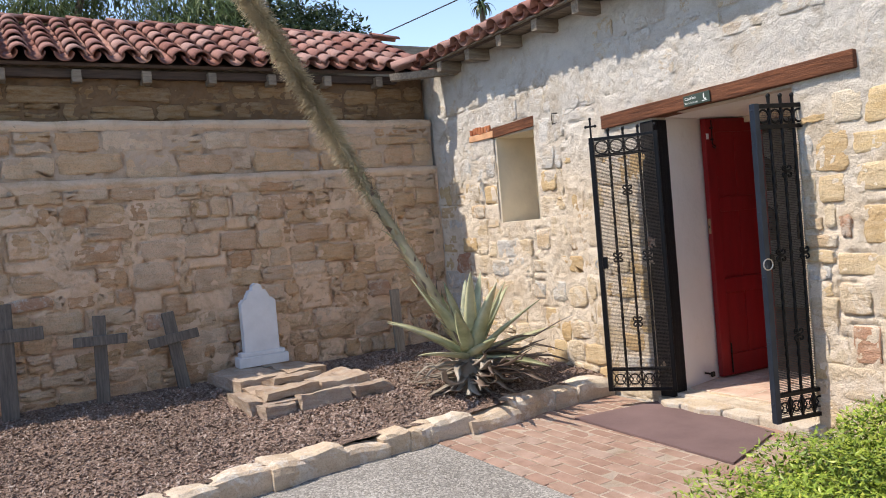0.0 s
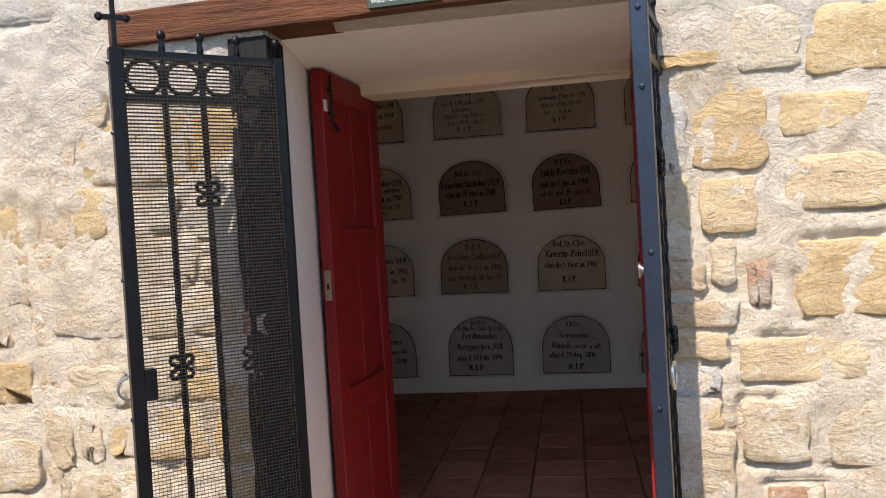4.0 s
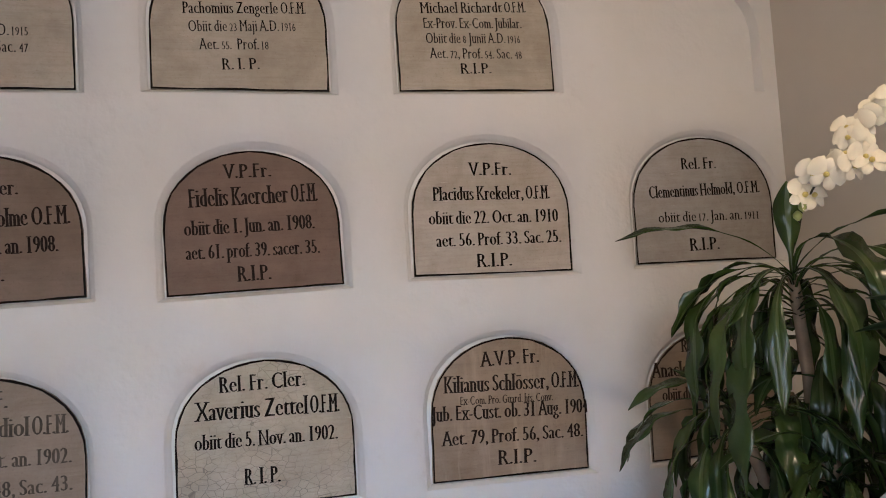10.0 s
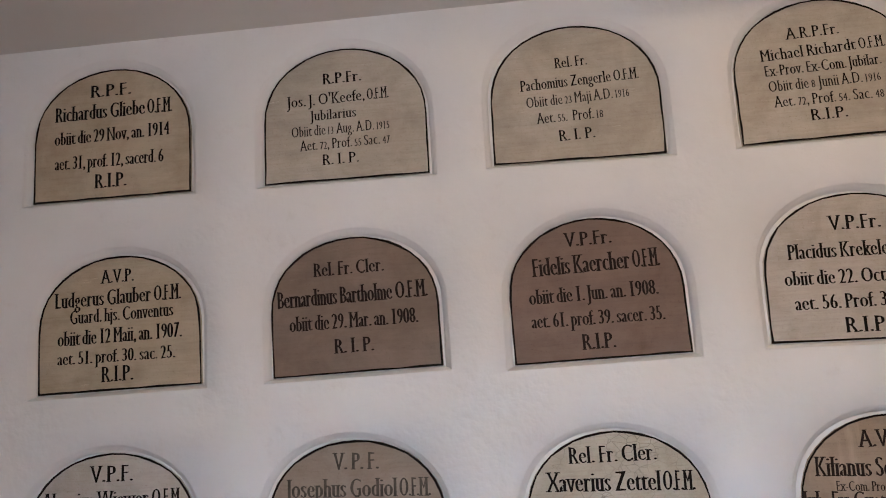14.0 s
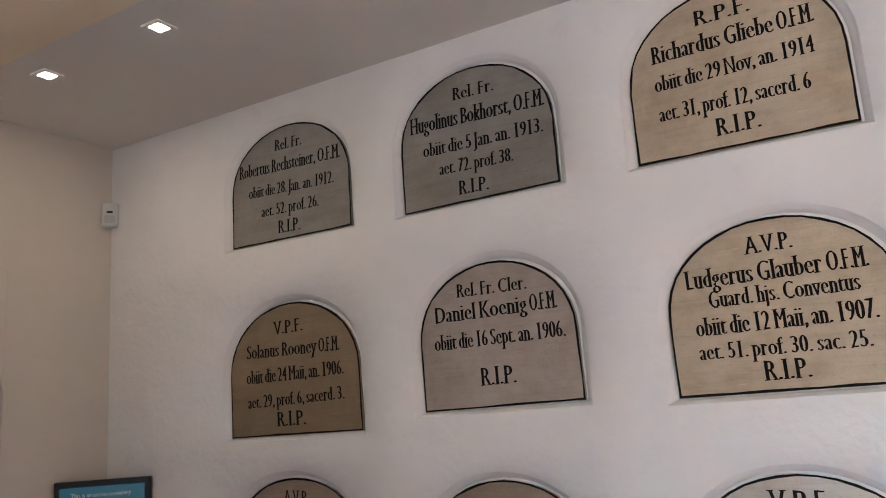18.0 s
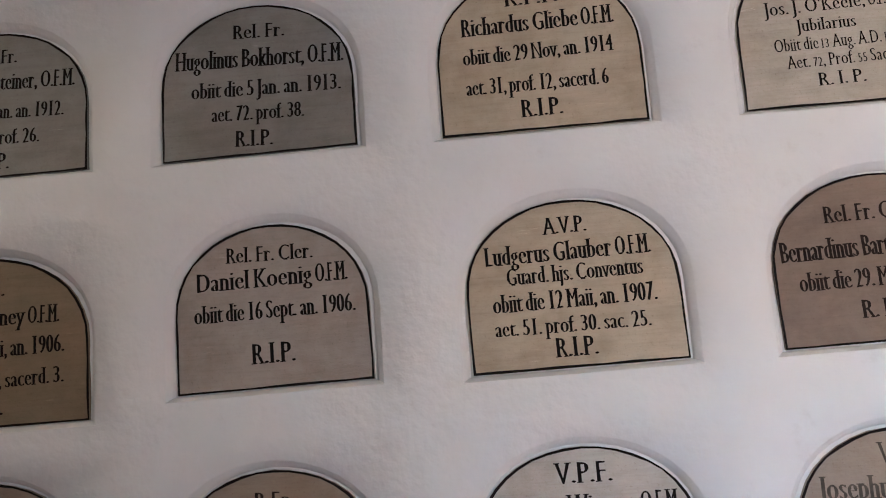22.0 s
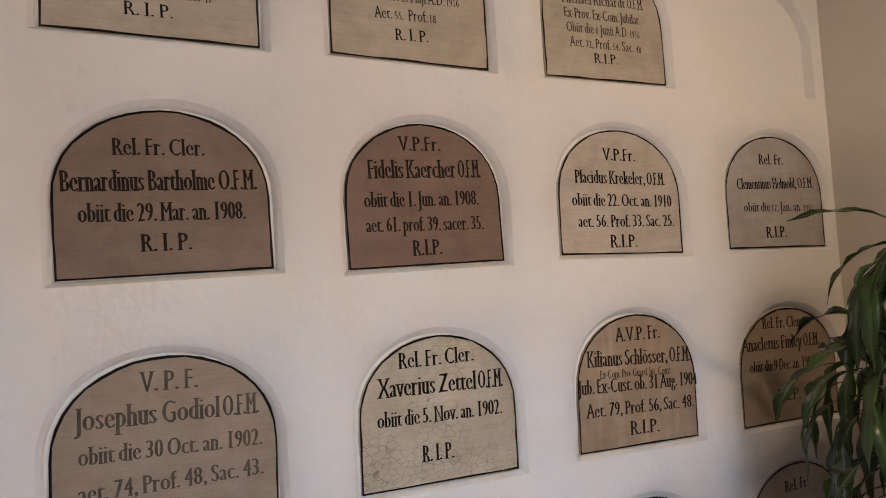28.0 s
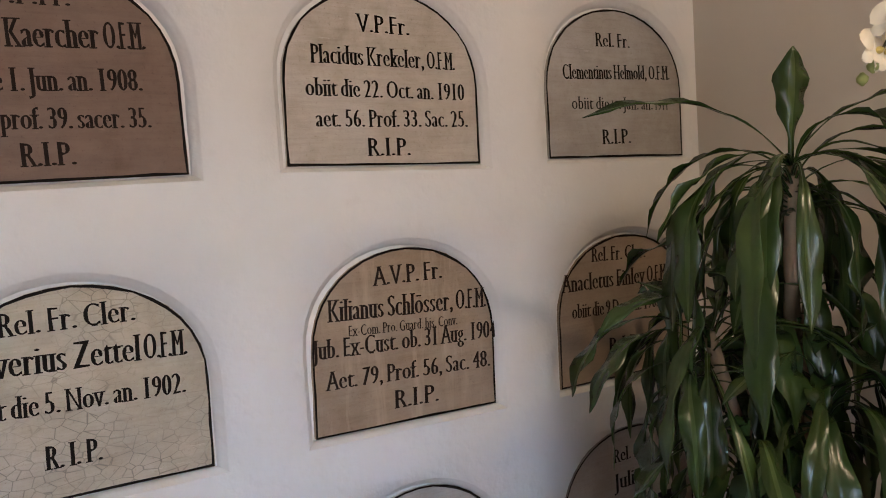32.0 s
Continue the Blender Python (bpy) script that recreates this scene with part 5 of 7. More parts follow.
# dark timber post behind the gate, under the end of the lintel
post = box(0.495, 0.634, FACE - 0.018, FACE + 0.13, YARD, 2.10, 0.006)
bmesh.ops.subdivide_edges(post, edges=[e for e in post.edges if abs(e.verts[0].co.z - e.verts[1].co.z) > 1], cuts=24)
for v in post.verts:
    v.co += Vector((0.010 * noise.noise(v.co * 7) if v.co.x < 0.55 else 0, 0.004 * noise.noise(v.co * 5), 0))
setting("door_post", post, wood_material("near_black_timber", (0.006, 0.006, 0.007), (0.022, 0.019, 0.018), (14, 14, 1)), "dark weathered timber door post behind the gate")
hk = thing("wire_hook", pose(-0.53, FACE - 0.012, 2.25), "small bent wire hook on the stone wall", "hook")
bm = bmesh.new()
add_tube(bm, [(0.055, 0.0, 0.010), (0.0, -0.012, 0.0), (0.004, -0.020, 0.045), (0.008, -0.016, 0.095), (0.060, 0.0, 0.088)], 0.005, 6)
part("wire", bm, "iron", hk)
# doorstep of rough flat stones, mat
M["flag"] = stone_material("pale_flagstone", [(0.50, 0.43, 0.33), (0.54, 0.48, 0.40), (0.50, 0.41, 0.30), (0.54, 0.46, 0.36)], (0.56, 0.51, 0.44), 0.52, 0.015)
step = thing("doorstep", Matrix.Identity(4), "low doorstep of worn pale sandstone slabs", "step", kind="structure")
rnd = random.Random(5)
COLS = [[0.50, 0.80, 1.16, 1.46, 1.88], [0.50, 0.74, 1.04, 1.32, 1.60, 1.88]]
DEEP = [(FACE - 0.10, FACE + 0.14), (FACE + 0.14, FACE + 0.45)]
for row, (cols, (ya, yb)) in enumerate(zip(COLS, DEEP)):
    slant = [rnd.uniform(-0.06, 0.06) for _ in cols]
    slant[0] = slant[-1] = 0.0
    edge = [rnd.uniform(-0.03, 0.03) if row == 0 else 0.0 for _ in cols]
    for k in range(len(cols) - 1):
        xa, xb = cols[k] + 0.005, cols[k + 1] - 0.005
        ring = [(xa - slant[k], ya + edge[k] + 0.02), ((xa + xb) / 2, ya + min(edge[k], edge[k + 1]) - 0.015), (xb - slant[k + 1], ya + edge[k + 1] + 0.01), (xb + slant[k + 1], yb - 0.012), ((xa + xb) / 2, yb + rnd.uniform(-0.014, -0.002)), (xa + slant[k], yb - 0.010)]
        top = STEP_Z + rnd.uniform(-0.012, 0.002) - (0.016 if row == 0 else 0)
        bm = bmesh.new()
        add_prism(bm, ring, YARD - 0.1, top)
        bmesh.ops.bevel(bm, geom=[e for e in bm.edges if all(v.co.z > top - 0.01 for v in e.verts)], offset=0.022 if row == 0 else 0.010, segments=3, affect="EDGES", profile=0.6)
        for v in bm.verts:
            v.co += 0.010 * noise.noise_vector(v.co * 9 + Vector((row * 5, 0, 0)))
            if row == 0 and v.co.y < ya + 0.08 and v.co.z > STEP_Z - 0.08:
                v.co.z -= 0.020
        part("step_stone", bm, "flag" if rnd.random() < 0.7 else "stone", step)
setting("doorstep_bed", box(0.51, 1.87, FACE - 0.05, FACE + 0.45, YARD - 0.1, STEP_Z - 0.045), "joint", "mortar bed under the step stones")
mt = bmesh.new()
add_prism(mt, [(0.37, -5.23), (1.82, -5.28), (1.61, -4.62), (0.49, -4.42)], YARD + 0.012, YARD + 0.026)
tagged(part("door_mat", mt, "mat"), "large flat brown-violet rubber mat on the brick paving", "mat")

# ---- graves in the bed ----
gs = thing("gravestone", pose(-2.38, -6.70, 0.285, 0, 0, 90) @ Matrix.Scale(0.9, 4), "white marble gravestone with stepped shoulders on a plinth", "gravestone")
part("plinth", box(-0.265, 0.265, -0.09, 0.09, 0, 0.105, 0.008), "white_stone", gs)
part("plinth_step", box(-0.235, 0.235, -0.075, 0.075, 0.105, 0.15, 0.010), "white_stone", gs)
bm = bmesh.new()
half = [(0.185, 0.15), (0.185, 0.66), (0.15, 0.70), (0.13, 0.70), (0.115, 0.735), (0.085, 0.785), (0.055, 0.79), (0.045, 0.835), (0.02, 0.855), (0.0, 0.86)]
o = half + [(-a, b) for a, b in half[::-1][1:]]
fa = [bm.verts.new((a, -0.055, b)) for a, b in o]
fb = [bm.verts.new((a, 0.055, b)) for a, b in o]
bm.faces.new(fa)
bm.faces.new(fb[::-1])
for k in range(len(o)):
    j = (k + 1) % len(o)
    bm.faces.new((fa[k], fb[k], fb[j], fa[j]))
bmesh.ops.recalc_face_normals(bm, faces=bm.faces)
bmesh.ops.bevel(bm, geom=[e for e in bm.edges if abs(e.verts[0].co.y - e.verts[1].co.y) < 1e-5], offset=0.006, segments=2, affect="EDGES")
part("slab", bm, "white_stone", gs)

gr = thing("stone_grave", pose(-1.36, -6.67, 0.145, 0, 0, 96) @ Matrix.Diagonal((0.9, 0.85, 0.9, 1)), "low stepped grave platform of broken sandstone slabs", "grave")
rnd = random.Random(8)
for (x0, x1, y0, y1, z0, z1) in ((-0.55, 0.62, -0.45, 0.35, -0.05, 0.06), (-0.50, 0.0, -0.36, 0.0, 0.06, 0.125), (0.0, 0.52, -0.37, 0.02, 0.06, 0.13), (-0.48, 0.1, 0.0, 0.34, 0.05, 0.115), (0.1, 0.55, 0.02, 0.33, 0.05, 0.12), (-0.62, -0.30, -0.52, -0.36, -0.05, 0.07), (-0.28, 0.22, -0.55, -0.40, -0.05, 0.075), (0.23, 0.66, -0.54, -0.38, -0.05, 0.06), (-0.66, -0.52, -0.30, 0.25, -0.05, 0.08), (-0.48, 0.02, 0.36, 1.42, -0.05, 0.135), (0.03, 0.44, 0.36, 1.42, -0.05, 0.145), (-0.30, 0.20, 0.02, 0.30, 0.11, 0.165)):
    slab = box(x0 + 0.006, x1 - 0.006, y0 + 0.006, y1 - 0.006, z0, z1 + rnd.uniform(-.01, .01), 0.0, 0.024)
    bmesh.ops.subdivide_edges(slab, edges=slab.edges[:], cuts=5, use_grid_fill=True)
    o = Vector((x0 * 9, y0 * 9, 3))
    for v in slab.verts:
        v.co += noise.noise_vector(o + v.co * 5) * 0.022 + noise.noise_vector(o + v.co * 16) * 0.012
    part("grave_slab", slab, "grave_stone", gr)


def cross(y, x, z, lean, tilt, h, arm, arm_z, w, label):
    c = thing("wooden_cross", pose(x, y, z, lean, tilt, 90), label, "cross", "grave crosses by the wall")
    part("upright", box(-w / 2, w / 2, -0.022, 0.022, -0.08, h, 0.005, 0.003), "grey_wood", c)
    part("arm", box(-arm / 2, arm / 2, -0.046, -0.0225, arm_z - w * 0.42, arm_z + w * 0.42, 0.005, 0.003), "grey_wood", c)


cross(-8.10, -2.40, 0.15, -2, 2, 0.78, 0.43, 0.57, 0.10, "weathered dark wooden cross leaning at the stone wall")
cross(-7.41, -2.44, 0.15, -2, -7, 0.74, 0.44, 0.50, 0.105, "thin grey weathered wooden cross leaning aside")
cross(-8.80, -2.36, 0.12, -2, 1, 1.00, 0.56, 0.74, 0.13, "broad dark weathered wooden cross")
pst = thing("wooden_post", pose(-2.38, -5.23, 0.08, 0, -1, 90), "grey weathered board standing upright at the wall", "post")
part("board", box(-0.05, 0.05, -0.02, 0.02, -0.05, 0.75, 0.004, 0.004), wood_material("pale_grey_board", (0.16, 0.13, 0.10), (0.40, 0.34, 0.27), (14, 14, 1)), pst)

# ---- agave with its leaning flower stalk ----
def agave_material(name, a, b):
    n = Nodes(name)
    c = n.ramp(n.noise(3, 5, 0.6, (1, 1, 1)), [(0.3, a), (0.7, b)])
    n.bump(n.noise(30, 3, 0.5), 0.15, 0.005)
    return n.set(c, 0.55, 0, 0.35)


M["agave"] = agave_material("agave_leaf", (0.17, 0.20, 0.095), (0.58, 0.565, 0.38))
M["agave_dry"] = agave_material("dry_agave_leaf", (0.13, 0.10, 0.078), (0.40, 0.36, 0.30))
M["agave_dark"] = agave_material("dark_dry_agave_leaf", (0.06, 0.042, 0.034), (0.22, 0.17, 0.14))
M["stalk_grey"] = agave_material("grey_green_stalk", (0.20, 0.175, 0.10), (0.44, 0.39, 0.26))
M["stalk"] = agave_material("dry_stalk", (0.24, 0.18, 0.10), (0.60, 0.49, 0.31))


def blade(bm, base, az, el, length, width, bend, thick=0.018, n=10):
    """A fleshy channelled leaf that rises at el, bends down by bend along its length and ends in a point."""
    p = Vector(base)
    e = el
    side = Vector((-math.sin(az), math.cos(az), 0))
    prev = None
    for k in range(n + 1):
        s = k / n
        d = Vector((math.cos(az) * math.cos(e), math.sin(az) * math.cos(e), math.sin(e)))
        up = side.cross(d) * -1
        if up.z < 0:
            up = -up
        w = width * (0.70 + 0.75 * s) * (1 - s) ** 0.85 * 0.5 + 0.001
        t = thick * (1 - s) + 0.002
        row = [bm.verts.new(p + side * w + up * w * 0.35), bm.verts.new(p + up * -0.1 * w), bm.verts.new(p - side * w + up * w * 0.35), bm.verts.new(p - side * w * 0.6 - up * t), bm.verts.new(p + side * w * 0.6 - up * t)]
        if prev:
            for i in range(5):
                j = (i + 1) % 5
                bm.faces.new((prev[i], prev[j], row[j], row[i]))
        else:
            bm.faces.new(row[::-1])
        prev = row
        p = p + d * (length / n)
        e -= bend / n
    bm.faces.new(prev)
    bmesh.ops.recalc_face_normals(bm, faces=bm.faces)


AG = Vector((-0.52, -5.53, 0.10))
ag = thing("agave", Matrix.Translation(AG), "grey-green agave with dry lower leaves in the mulch bed", "plant")
rnd = random.Random(11)
for k in range(20):
    s = k / 19
    az = k * 2.399 + 0.4
    el = radians(2 + 76 * s ** 0.85 + rnd.uniform(-7, 7))
    bm = bmesh.new()
    blade(bm, (0.06 * math.cos(az), 0.06 * math.sin(az), 0.26 + 0.10 * s), az, el, rnd.uniform(0.54, 0.78) * (1.0 - 0.06 * s), rnd.uniform(0.15, 0.21), radians(10 + 16 * (1 - s)) * rnd.uniform(0.0, 1.1), 0.024)
    part("leaf", bm, "agave", ag, "", True)
for k in range(64):
    az = k * 2.399
    bm = bmesh.new()
    blade(bm, (0.08 * math.cos(az), 0.08 * math.sin(az), rnd.uniform(0.08, 0.26)), az + rnd.uniform(-.3, .3), radians(rnd.uniform(-38, 4)), rnd.uniform(0.25, 0.56), rnd.uniform(0.03, 0.11), radians(rnd.uniform(-70, 40)), 0.008, 8)
    q = rnd.uniform(0, 50)
    for v in bm.verts:
        r = v.co.xy.length
        v.co += noise.noise_vector(Vector((q, r * 6, v.co.z * 4))) * 0.09 * min(1.0, r * 3)
        v.co.z = max(v.co.z, 0.012)
    part("dry_leaf", bm, "agave_dry", ag, "grey-brown shrivelled leaf", True)
for k in range(22):
    bm = bmesh.new()
    az = rnd.uniform(-0.5, 1.7)
    blade(bm, (0.08 * math.cos(az), 0.08 * math.sin(az), rnd.uniform(0.12, 0.30)), az, radians(rnd.uniform(-14, 14)), rnd.uniform(0.45, 0.95), rnd.uniform(0.05, 0.12), radians(rnd.uniform(-25, 20)), 0.006, 8)
    q = rnd.uniform(0, 50)
    for v in bm.verts:
        v.co += noise.noise_vector(Vector((q, v.co.xy.length * 5, v.co.z * 5))) * 0.06 * min(1.0, v.co.xy.length * 2)
        v.co.z = max(v.co.z, 0.012)
    part("dry_leaf", bm, "agave_dark", ag, "dark brown shrivelled leaf", True)
bm = bmesh.new()
add_lathe(bm, [(0.10, -0.05), (0.13, 0.1), (0.11, 0.25), (0.07, 0.36)], 12)
part("core", bm, "agave_dry", ag, "", True)
S0, S1 = Vector((-0.47, -5.60, 0.44)), Vector((-1.25, -6.70, 3.10))
way = S1 - S0
st = thing("flower_stalk", Matrix.Translation(S0), "tall dry leaning agave flower stalk with bulbils", "plant")
pts = [way * s + Vector((0.02 * math.sin(5 * s), 0.0, 0.0)) for s in [k / 14 * 1.45 for k in range(15)]]
bm = bmesh.new()
add_tube(bm, pts, [0.050 - 0.018 * min(1, k / 5) for k in range(15)], 10)
for v in bm.verts:
    v.co += 0.008 * noise.noise_vector(v.co * 14)
part("stem", bm, "stalk_grey", st, "", True)
for k in range(110):
    s_ = 0.0 + 0.62 * (k / 109) ** 1.25
    c, dr_ = way * s_, way.normalized()
    n1 = dr_.orthogonal().normalized()
    n1.rotate(Matrix.Rotation(k * 2.4, 3, dr_))
    sd = dr_.cross(n1)
    r0 = 0.050 - 0.018 * min(1, s_ * 2)
    L = rnd.uniform(0.14, 0.24) * (1 - 0.85 * s_)
    flare = 0.010 + 0.045 * rnd.random() ** 2
    bm = bmesh.new()
    rows = [[bm.verts.new(c + dr_ * (L * f) + n1 * (r0 + o) + sd * w * e - n1 * abs(e) * w * 0.45) for e in (-1, 0, 1)] for f, w, o in ((0.0, 0.032, -0.002), (0.45, 0.024, 0.006), (0.8, 0.011, 0.012 + flare * 0.4), (1.0, 0.001, 0.014 + flare))]
    for A, B in zip(rows, rows[1:]):
        for i in range(2):
            bm.faces.new((A[i], A[i + 1], B[i + 1], B[i]))
    part("bract", bm, rnd.choice(("stalk_grey", "stalk_grey", "agave", "agave_dry", "agave_dark")), st, "", True)
tuft = bmesh.new()
for k in range(21000):
    s = 0.04 + 1.41 * rnd.random() ** 0.6
    c = way * s
    d = Vector((rnd.gauss(0, 1), rnd.gauss(0, 1), rnd.gauss(0, 0.8))).normalized()
    grow = min(1.0, max(0.0, (s - 0.20) / 0.48))
    r0 = 0.026 + 0.010 * grow
    ln = (0.018 + 0.052 * grow) * rnd.uniform(0.5, 1.5)
    if s < 0.60 and rnd.random() < 0.72 * min(1.0, (0.60 - s) * 5):
        continue
    q = d.orthogonal().normalized()
    q.rotate(Matrix.Rotation(rnd.uniform(0, 6.28), 3, d))
    wd = rnd.uniform(0.0012, 0.0032)
    a = c + d * r0 * 0.6
    b = c + d * (r0 + ln) + Vector((0, 0, -0.3 * ln))
    tuft.faces.new([tuft.verts.new(v) for v in (a - q * wd, a + q * wd, b + q * wd * 0.7, b - q * wd * 0.7)])
tagged(part("shaggy_husk", tuft, "stalk", st, "shaggy dry bulbils and bracts"), kind="stuff")

# small weed in the mulch
wd_ = thing("weed", pose(-1.35, -7.95, 0.03), "small pale grassy weed in the mulch", "plant")
for k in range(14):
    bm = bmesh.new()
    blade(bm, (0, 0, 0), rnd.uniform(0, 6.28), radians(rnd.uniform(20, 75)), rnd.uniform(0.08, 0.17), 0.010, radians(40), 0.002, 5)
    part("leaf", bm, "agave", wd_)

# ---- hedge beside the path, trees beyond the roof ----
def leaf_material(name, tones, gloss=0.5):
    n = Nodes(name)
    c = n.ramp(n.island(), [(k / (len(tones) - 1), t) for k, t in enumerate(tones)])
    big = n.ramp(n.noise(2.0, 3, 0.5), [(0.35, (0.75,) * 3), (0.7, (1.15,) * 3)])
    n.set(n.mix(1.0, c, big, "MULTIPLY"), gloss, 0, 0.4)
    n.b.inputs["Transmission Weight"].default_value = 0.0
    n.b.inputs["Subsurface Weight"].default_value = 0.0
    return n.m


M["hedge"] = leaf_material("hedge_leaf", [(0.10, 0.17, 0.018), (0.20, 0.29, 0.03), (0.30, 0.37, 0.045), (0.14, 0.22, 0.025), (0.40, 0.43, 0.07)], 0.45)
M["oak"] = leaf_material("oak_leaf", [(0.025, 0.045, 0.015), (0.05, 0.08, 0.025), (0.035, 0.06, 0.02), (0.08, 0.11, 0.03)], 0.5)
M["pepper"] = leaf_material("pepper_leaf", [(0.05, 0.085, 0.022), (0.10, 0.14, 0.035), (0.075, 0.11, 0.03), (0.14, 0.17, 0.05)], 0.55)
M["bark"] = plain("rough_bark", (0.10, 0.075, 0.055), 0.95, 0, 0.3, 6, 0.8, 25)


def leaves(clumps, count, size, rnd, droop=0.0, shape=0.42):
    """Many small leaves round clumps (centre, radii); every leaf is a folded pair of faces."""
    vs, fs = [], []
    tot = sum(c[1] * c[1] for c in clumps)
    for cx, cr in [(Vector(c[0]), c) for c in clumps]:
        r = cr[1]
        flat = cr[2] if len(cr) > 2 else 1.0
        for _ in range(int(count * r * r / tot)):
            d = Vector((rnd.gauss(0, 1), rnd.gauss(0, 1), rnd.gauss(0, 1))).normalized()
            p = cx + Vector((d.x * r, d.y * r, d.z * r * flat)) * (rnd.uniform(0.55, 1.0) ** 0.5 + rnd.gauss(0, 0.06))
            a = Vector((rnd.gauss(0, 1), rnd.gauss(0, 1), rnd.gauss(0, 0.6) - droop)).normalized()
            b = (a.cross(d + Vector((0, 0, 0.3)))).normalized()
            up = a.cross(b).normalized()
            L = size * rnd.uniform(0.6, 1.4)
            w = L * shape * 0.5
            k = len(vs)
            vs += [p, p + a * L * 0.5 + b * w + up * w * 0.5, p + a * L, p + a * L * 0.5 - b * w + up * w * 0.5]
            fs += [(k, k + 1, k + 2), (k, k + 2, k + 3)]
    me = bpy.data.meshes.new("leaves")
    me.from_pydata([tuple(v) for v in vs], [], fs)
    return me


def leafy(name, me, material, parent, label=""):
    me.materials.append(M[material])
    ob = new(name, me)
    ob.parent = parent
    if label:
        ob["label"] = label
    return ob


rnd = random.Random(21)
hd = thing("hedge", Matrix.Identity(4), "low bright yellow-green leafy shrub beside the path", "shrub")
cl = []
for k in range(74):
    x, y = rnd.uniform(2.55, 4.4), rnd.uniform(-6.55, -4.95)
    edge = max(0.0, 2.62 - x + 0.25 * max(0.0, (-5.3 - y)))
    cl.append(((x + 0.28 * max(0, (-5.4 - y)) * 0.5, y, rnd.uniform(0.02, 0.24) - 0.16 * edge), rnd.uniform(0.18, 0.26)))
leafy("foliage", leaves(cl, 80000, 0.030, rnd), "hedge", hd)
for (x, y, az, el, L) in ((2.75, -5.6, 2.7, 0.65, 0.50), (2.9, -5.2, 2.0, 0.9, 0.55), (3.0, -5.5, 1.2, 0.8, 0.55), (2.9, -6.0, 3.0, 0.6, 0.50), (3.3, -5.2, 1.6, 0.8, 0.5)):
    bm = bmesh.new()
    p = Vector((x, y, 0.12))
    e = el
    for k in range(16):
        d = Vector((math.cos(az) * math.cos(e), math.sin(az) * math.cos(e), math.sin(e)))
        s = Vector((-math.sin(az), math.cos(az), 0))
        q = p + d * (L / 16)
        bm.faces.new([bm.verts.new(v) for v in (p - s * 0.003, p + s * 0.003, q + s * 0.003, q - s * 0.003)])
        if k > 3:
            for sg in (-1, 1):
                tip = p + s * sg * 0.13 * (1 - (k - 9) ** 2 / 110) + d * 0.07 + Vector((0, 0, -0.015))
                bm.faces.new([bm.verts.new(v) for v in (p, p + d * 0.012, tip)])
        p = q
        e -= 0.05
    part("frond", bm, "pepper", hd, "thin dark green palm frond")


def tree(name, at, height, clumps, count, size, mat, label, droop=0.0, lean=(0, 0), shape=0.42):
    t = thing(name, Matrix.Translation(at), label, "tree")
    bm = bmesh.new()
    top = Vector((lean[0], lean[1], height * 0.72))
    add_tube(bm, [Vector((0, 0, -0.3)), top * 0.35 + Vector((0.1, 0, 0)), top * 0.7, top], [height * 0.045, height * 0.034, height * 0.022, height * 0.01], 10)
    part("trunk", bm, "bark", t)
    for k, c in enumerate(clumps[:8]):
        bm = bmesh.new()
        a = top * (0.4 + 0.05 * k)
        add_tube(bm, [a, (a + Vector(c[0])) / 2 + Vector((0, 0, -0.2)), Vector(c[0])], [height * 0.016, height * 0.010, height * 0.004], 6)
        part("limb", bm, "bark", t)
    tagged(leafy("crown", leaves(clumps, count, size, rnd, droop, shape), mat, t), kind="stuff")
    return t


cl = [((rnd.uniform(-1.6, 1.6), rnd.uniform(-3.4, 3.0), rnd.uniform(4.4, 7.6)), rnd.uniform(0.7, 1.2)) for _ in range(34)]
tree("pepper_tree", (-11.6, -7.6, 0), 8.5, cl, 36000, 0.22, "pepper", "weeping green pepper tree behind the tiled roof", 1.6, shape=0.15)
cl = [((rnd.uniform(-1.4, 1.4), rnd.uniform(-1.6, 1.5), rnd.uniform(4.3, 7.4)), rnd.uniform(0.5, 0.95)) for _ in range(24)]
tree("oak_tree", (-11.4, -3.0, 0), 8.0, cl, 15000, 0.15, "oak", "dark green round-crowned tree behind the tiled roof", 0.2)
cl = [((rnd.uniform(-1.8, 1.8), rnd.uniform(-2.4, 2.2), rnd.uniform(4.0, 6.8)), rnd.uniform(0.7, 1.2)) for _ in range(20)]
tree("pepper_tree", (-12.2, -12.8, 0), 7.5, cl, 16000, 0.22, "pepper", "weeping green pepper tree at the end of the roof", 1.6, shape=0.15)
pl = thing("palm_tree", pose(-44.8, 25.7, 0), "tall slim palm far beyond the roofs", "tree")
bm = bmesh.new()
add_tube(bm, [(0, 0, -0.5), (0.2, 0, 8), (0.1, 0, 18.2)], [0.35, 0.26, 0.22], 8)
part("trunk", bm, "bark", pl)
for k in range(34):
    bm = bmesh.new()
    az, e = k * 2.399, rnd.uniform(-0.5, 1.2)
    p = Vector((0.1, 0, 18.2))
    for q in range(7):
        d = Vector((math.cos(az) * math.cos(e), math.sin(az) * math.cos(e), math.sin(e)))
        s = Vector((-math.sin(az), math.cos(az), 0)) * 0.15 * (1 - q / 7.5)
        n2 = p + d * 0.20
        bm.faces.new([bm.verts.new(v) for v in (p - s, p + s, n2 + s * 0.8, n2 - s * 0.8)])
        p = n2
        e -= 0.28
    part("frond", bm, "oak", pl)
line = thing("power_line", pose(-30, 2, 0), "thin black overhead cables on far wooden poles", "power line")
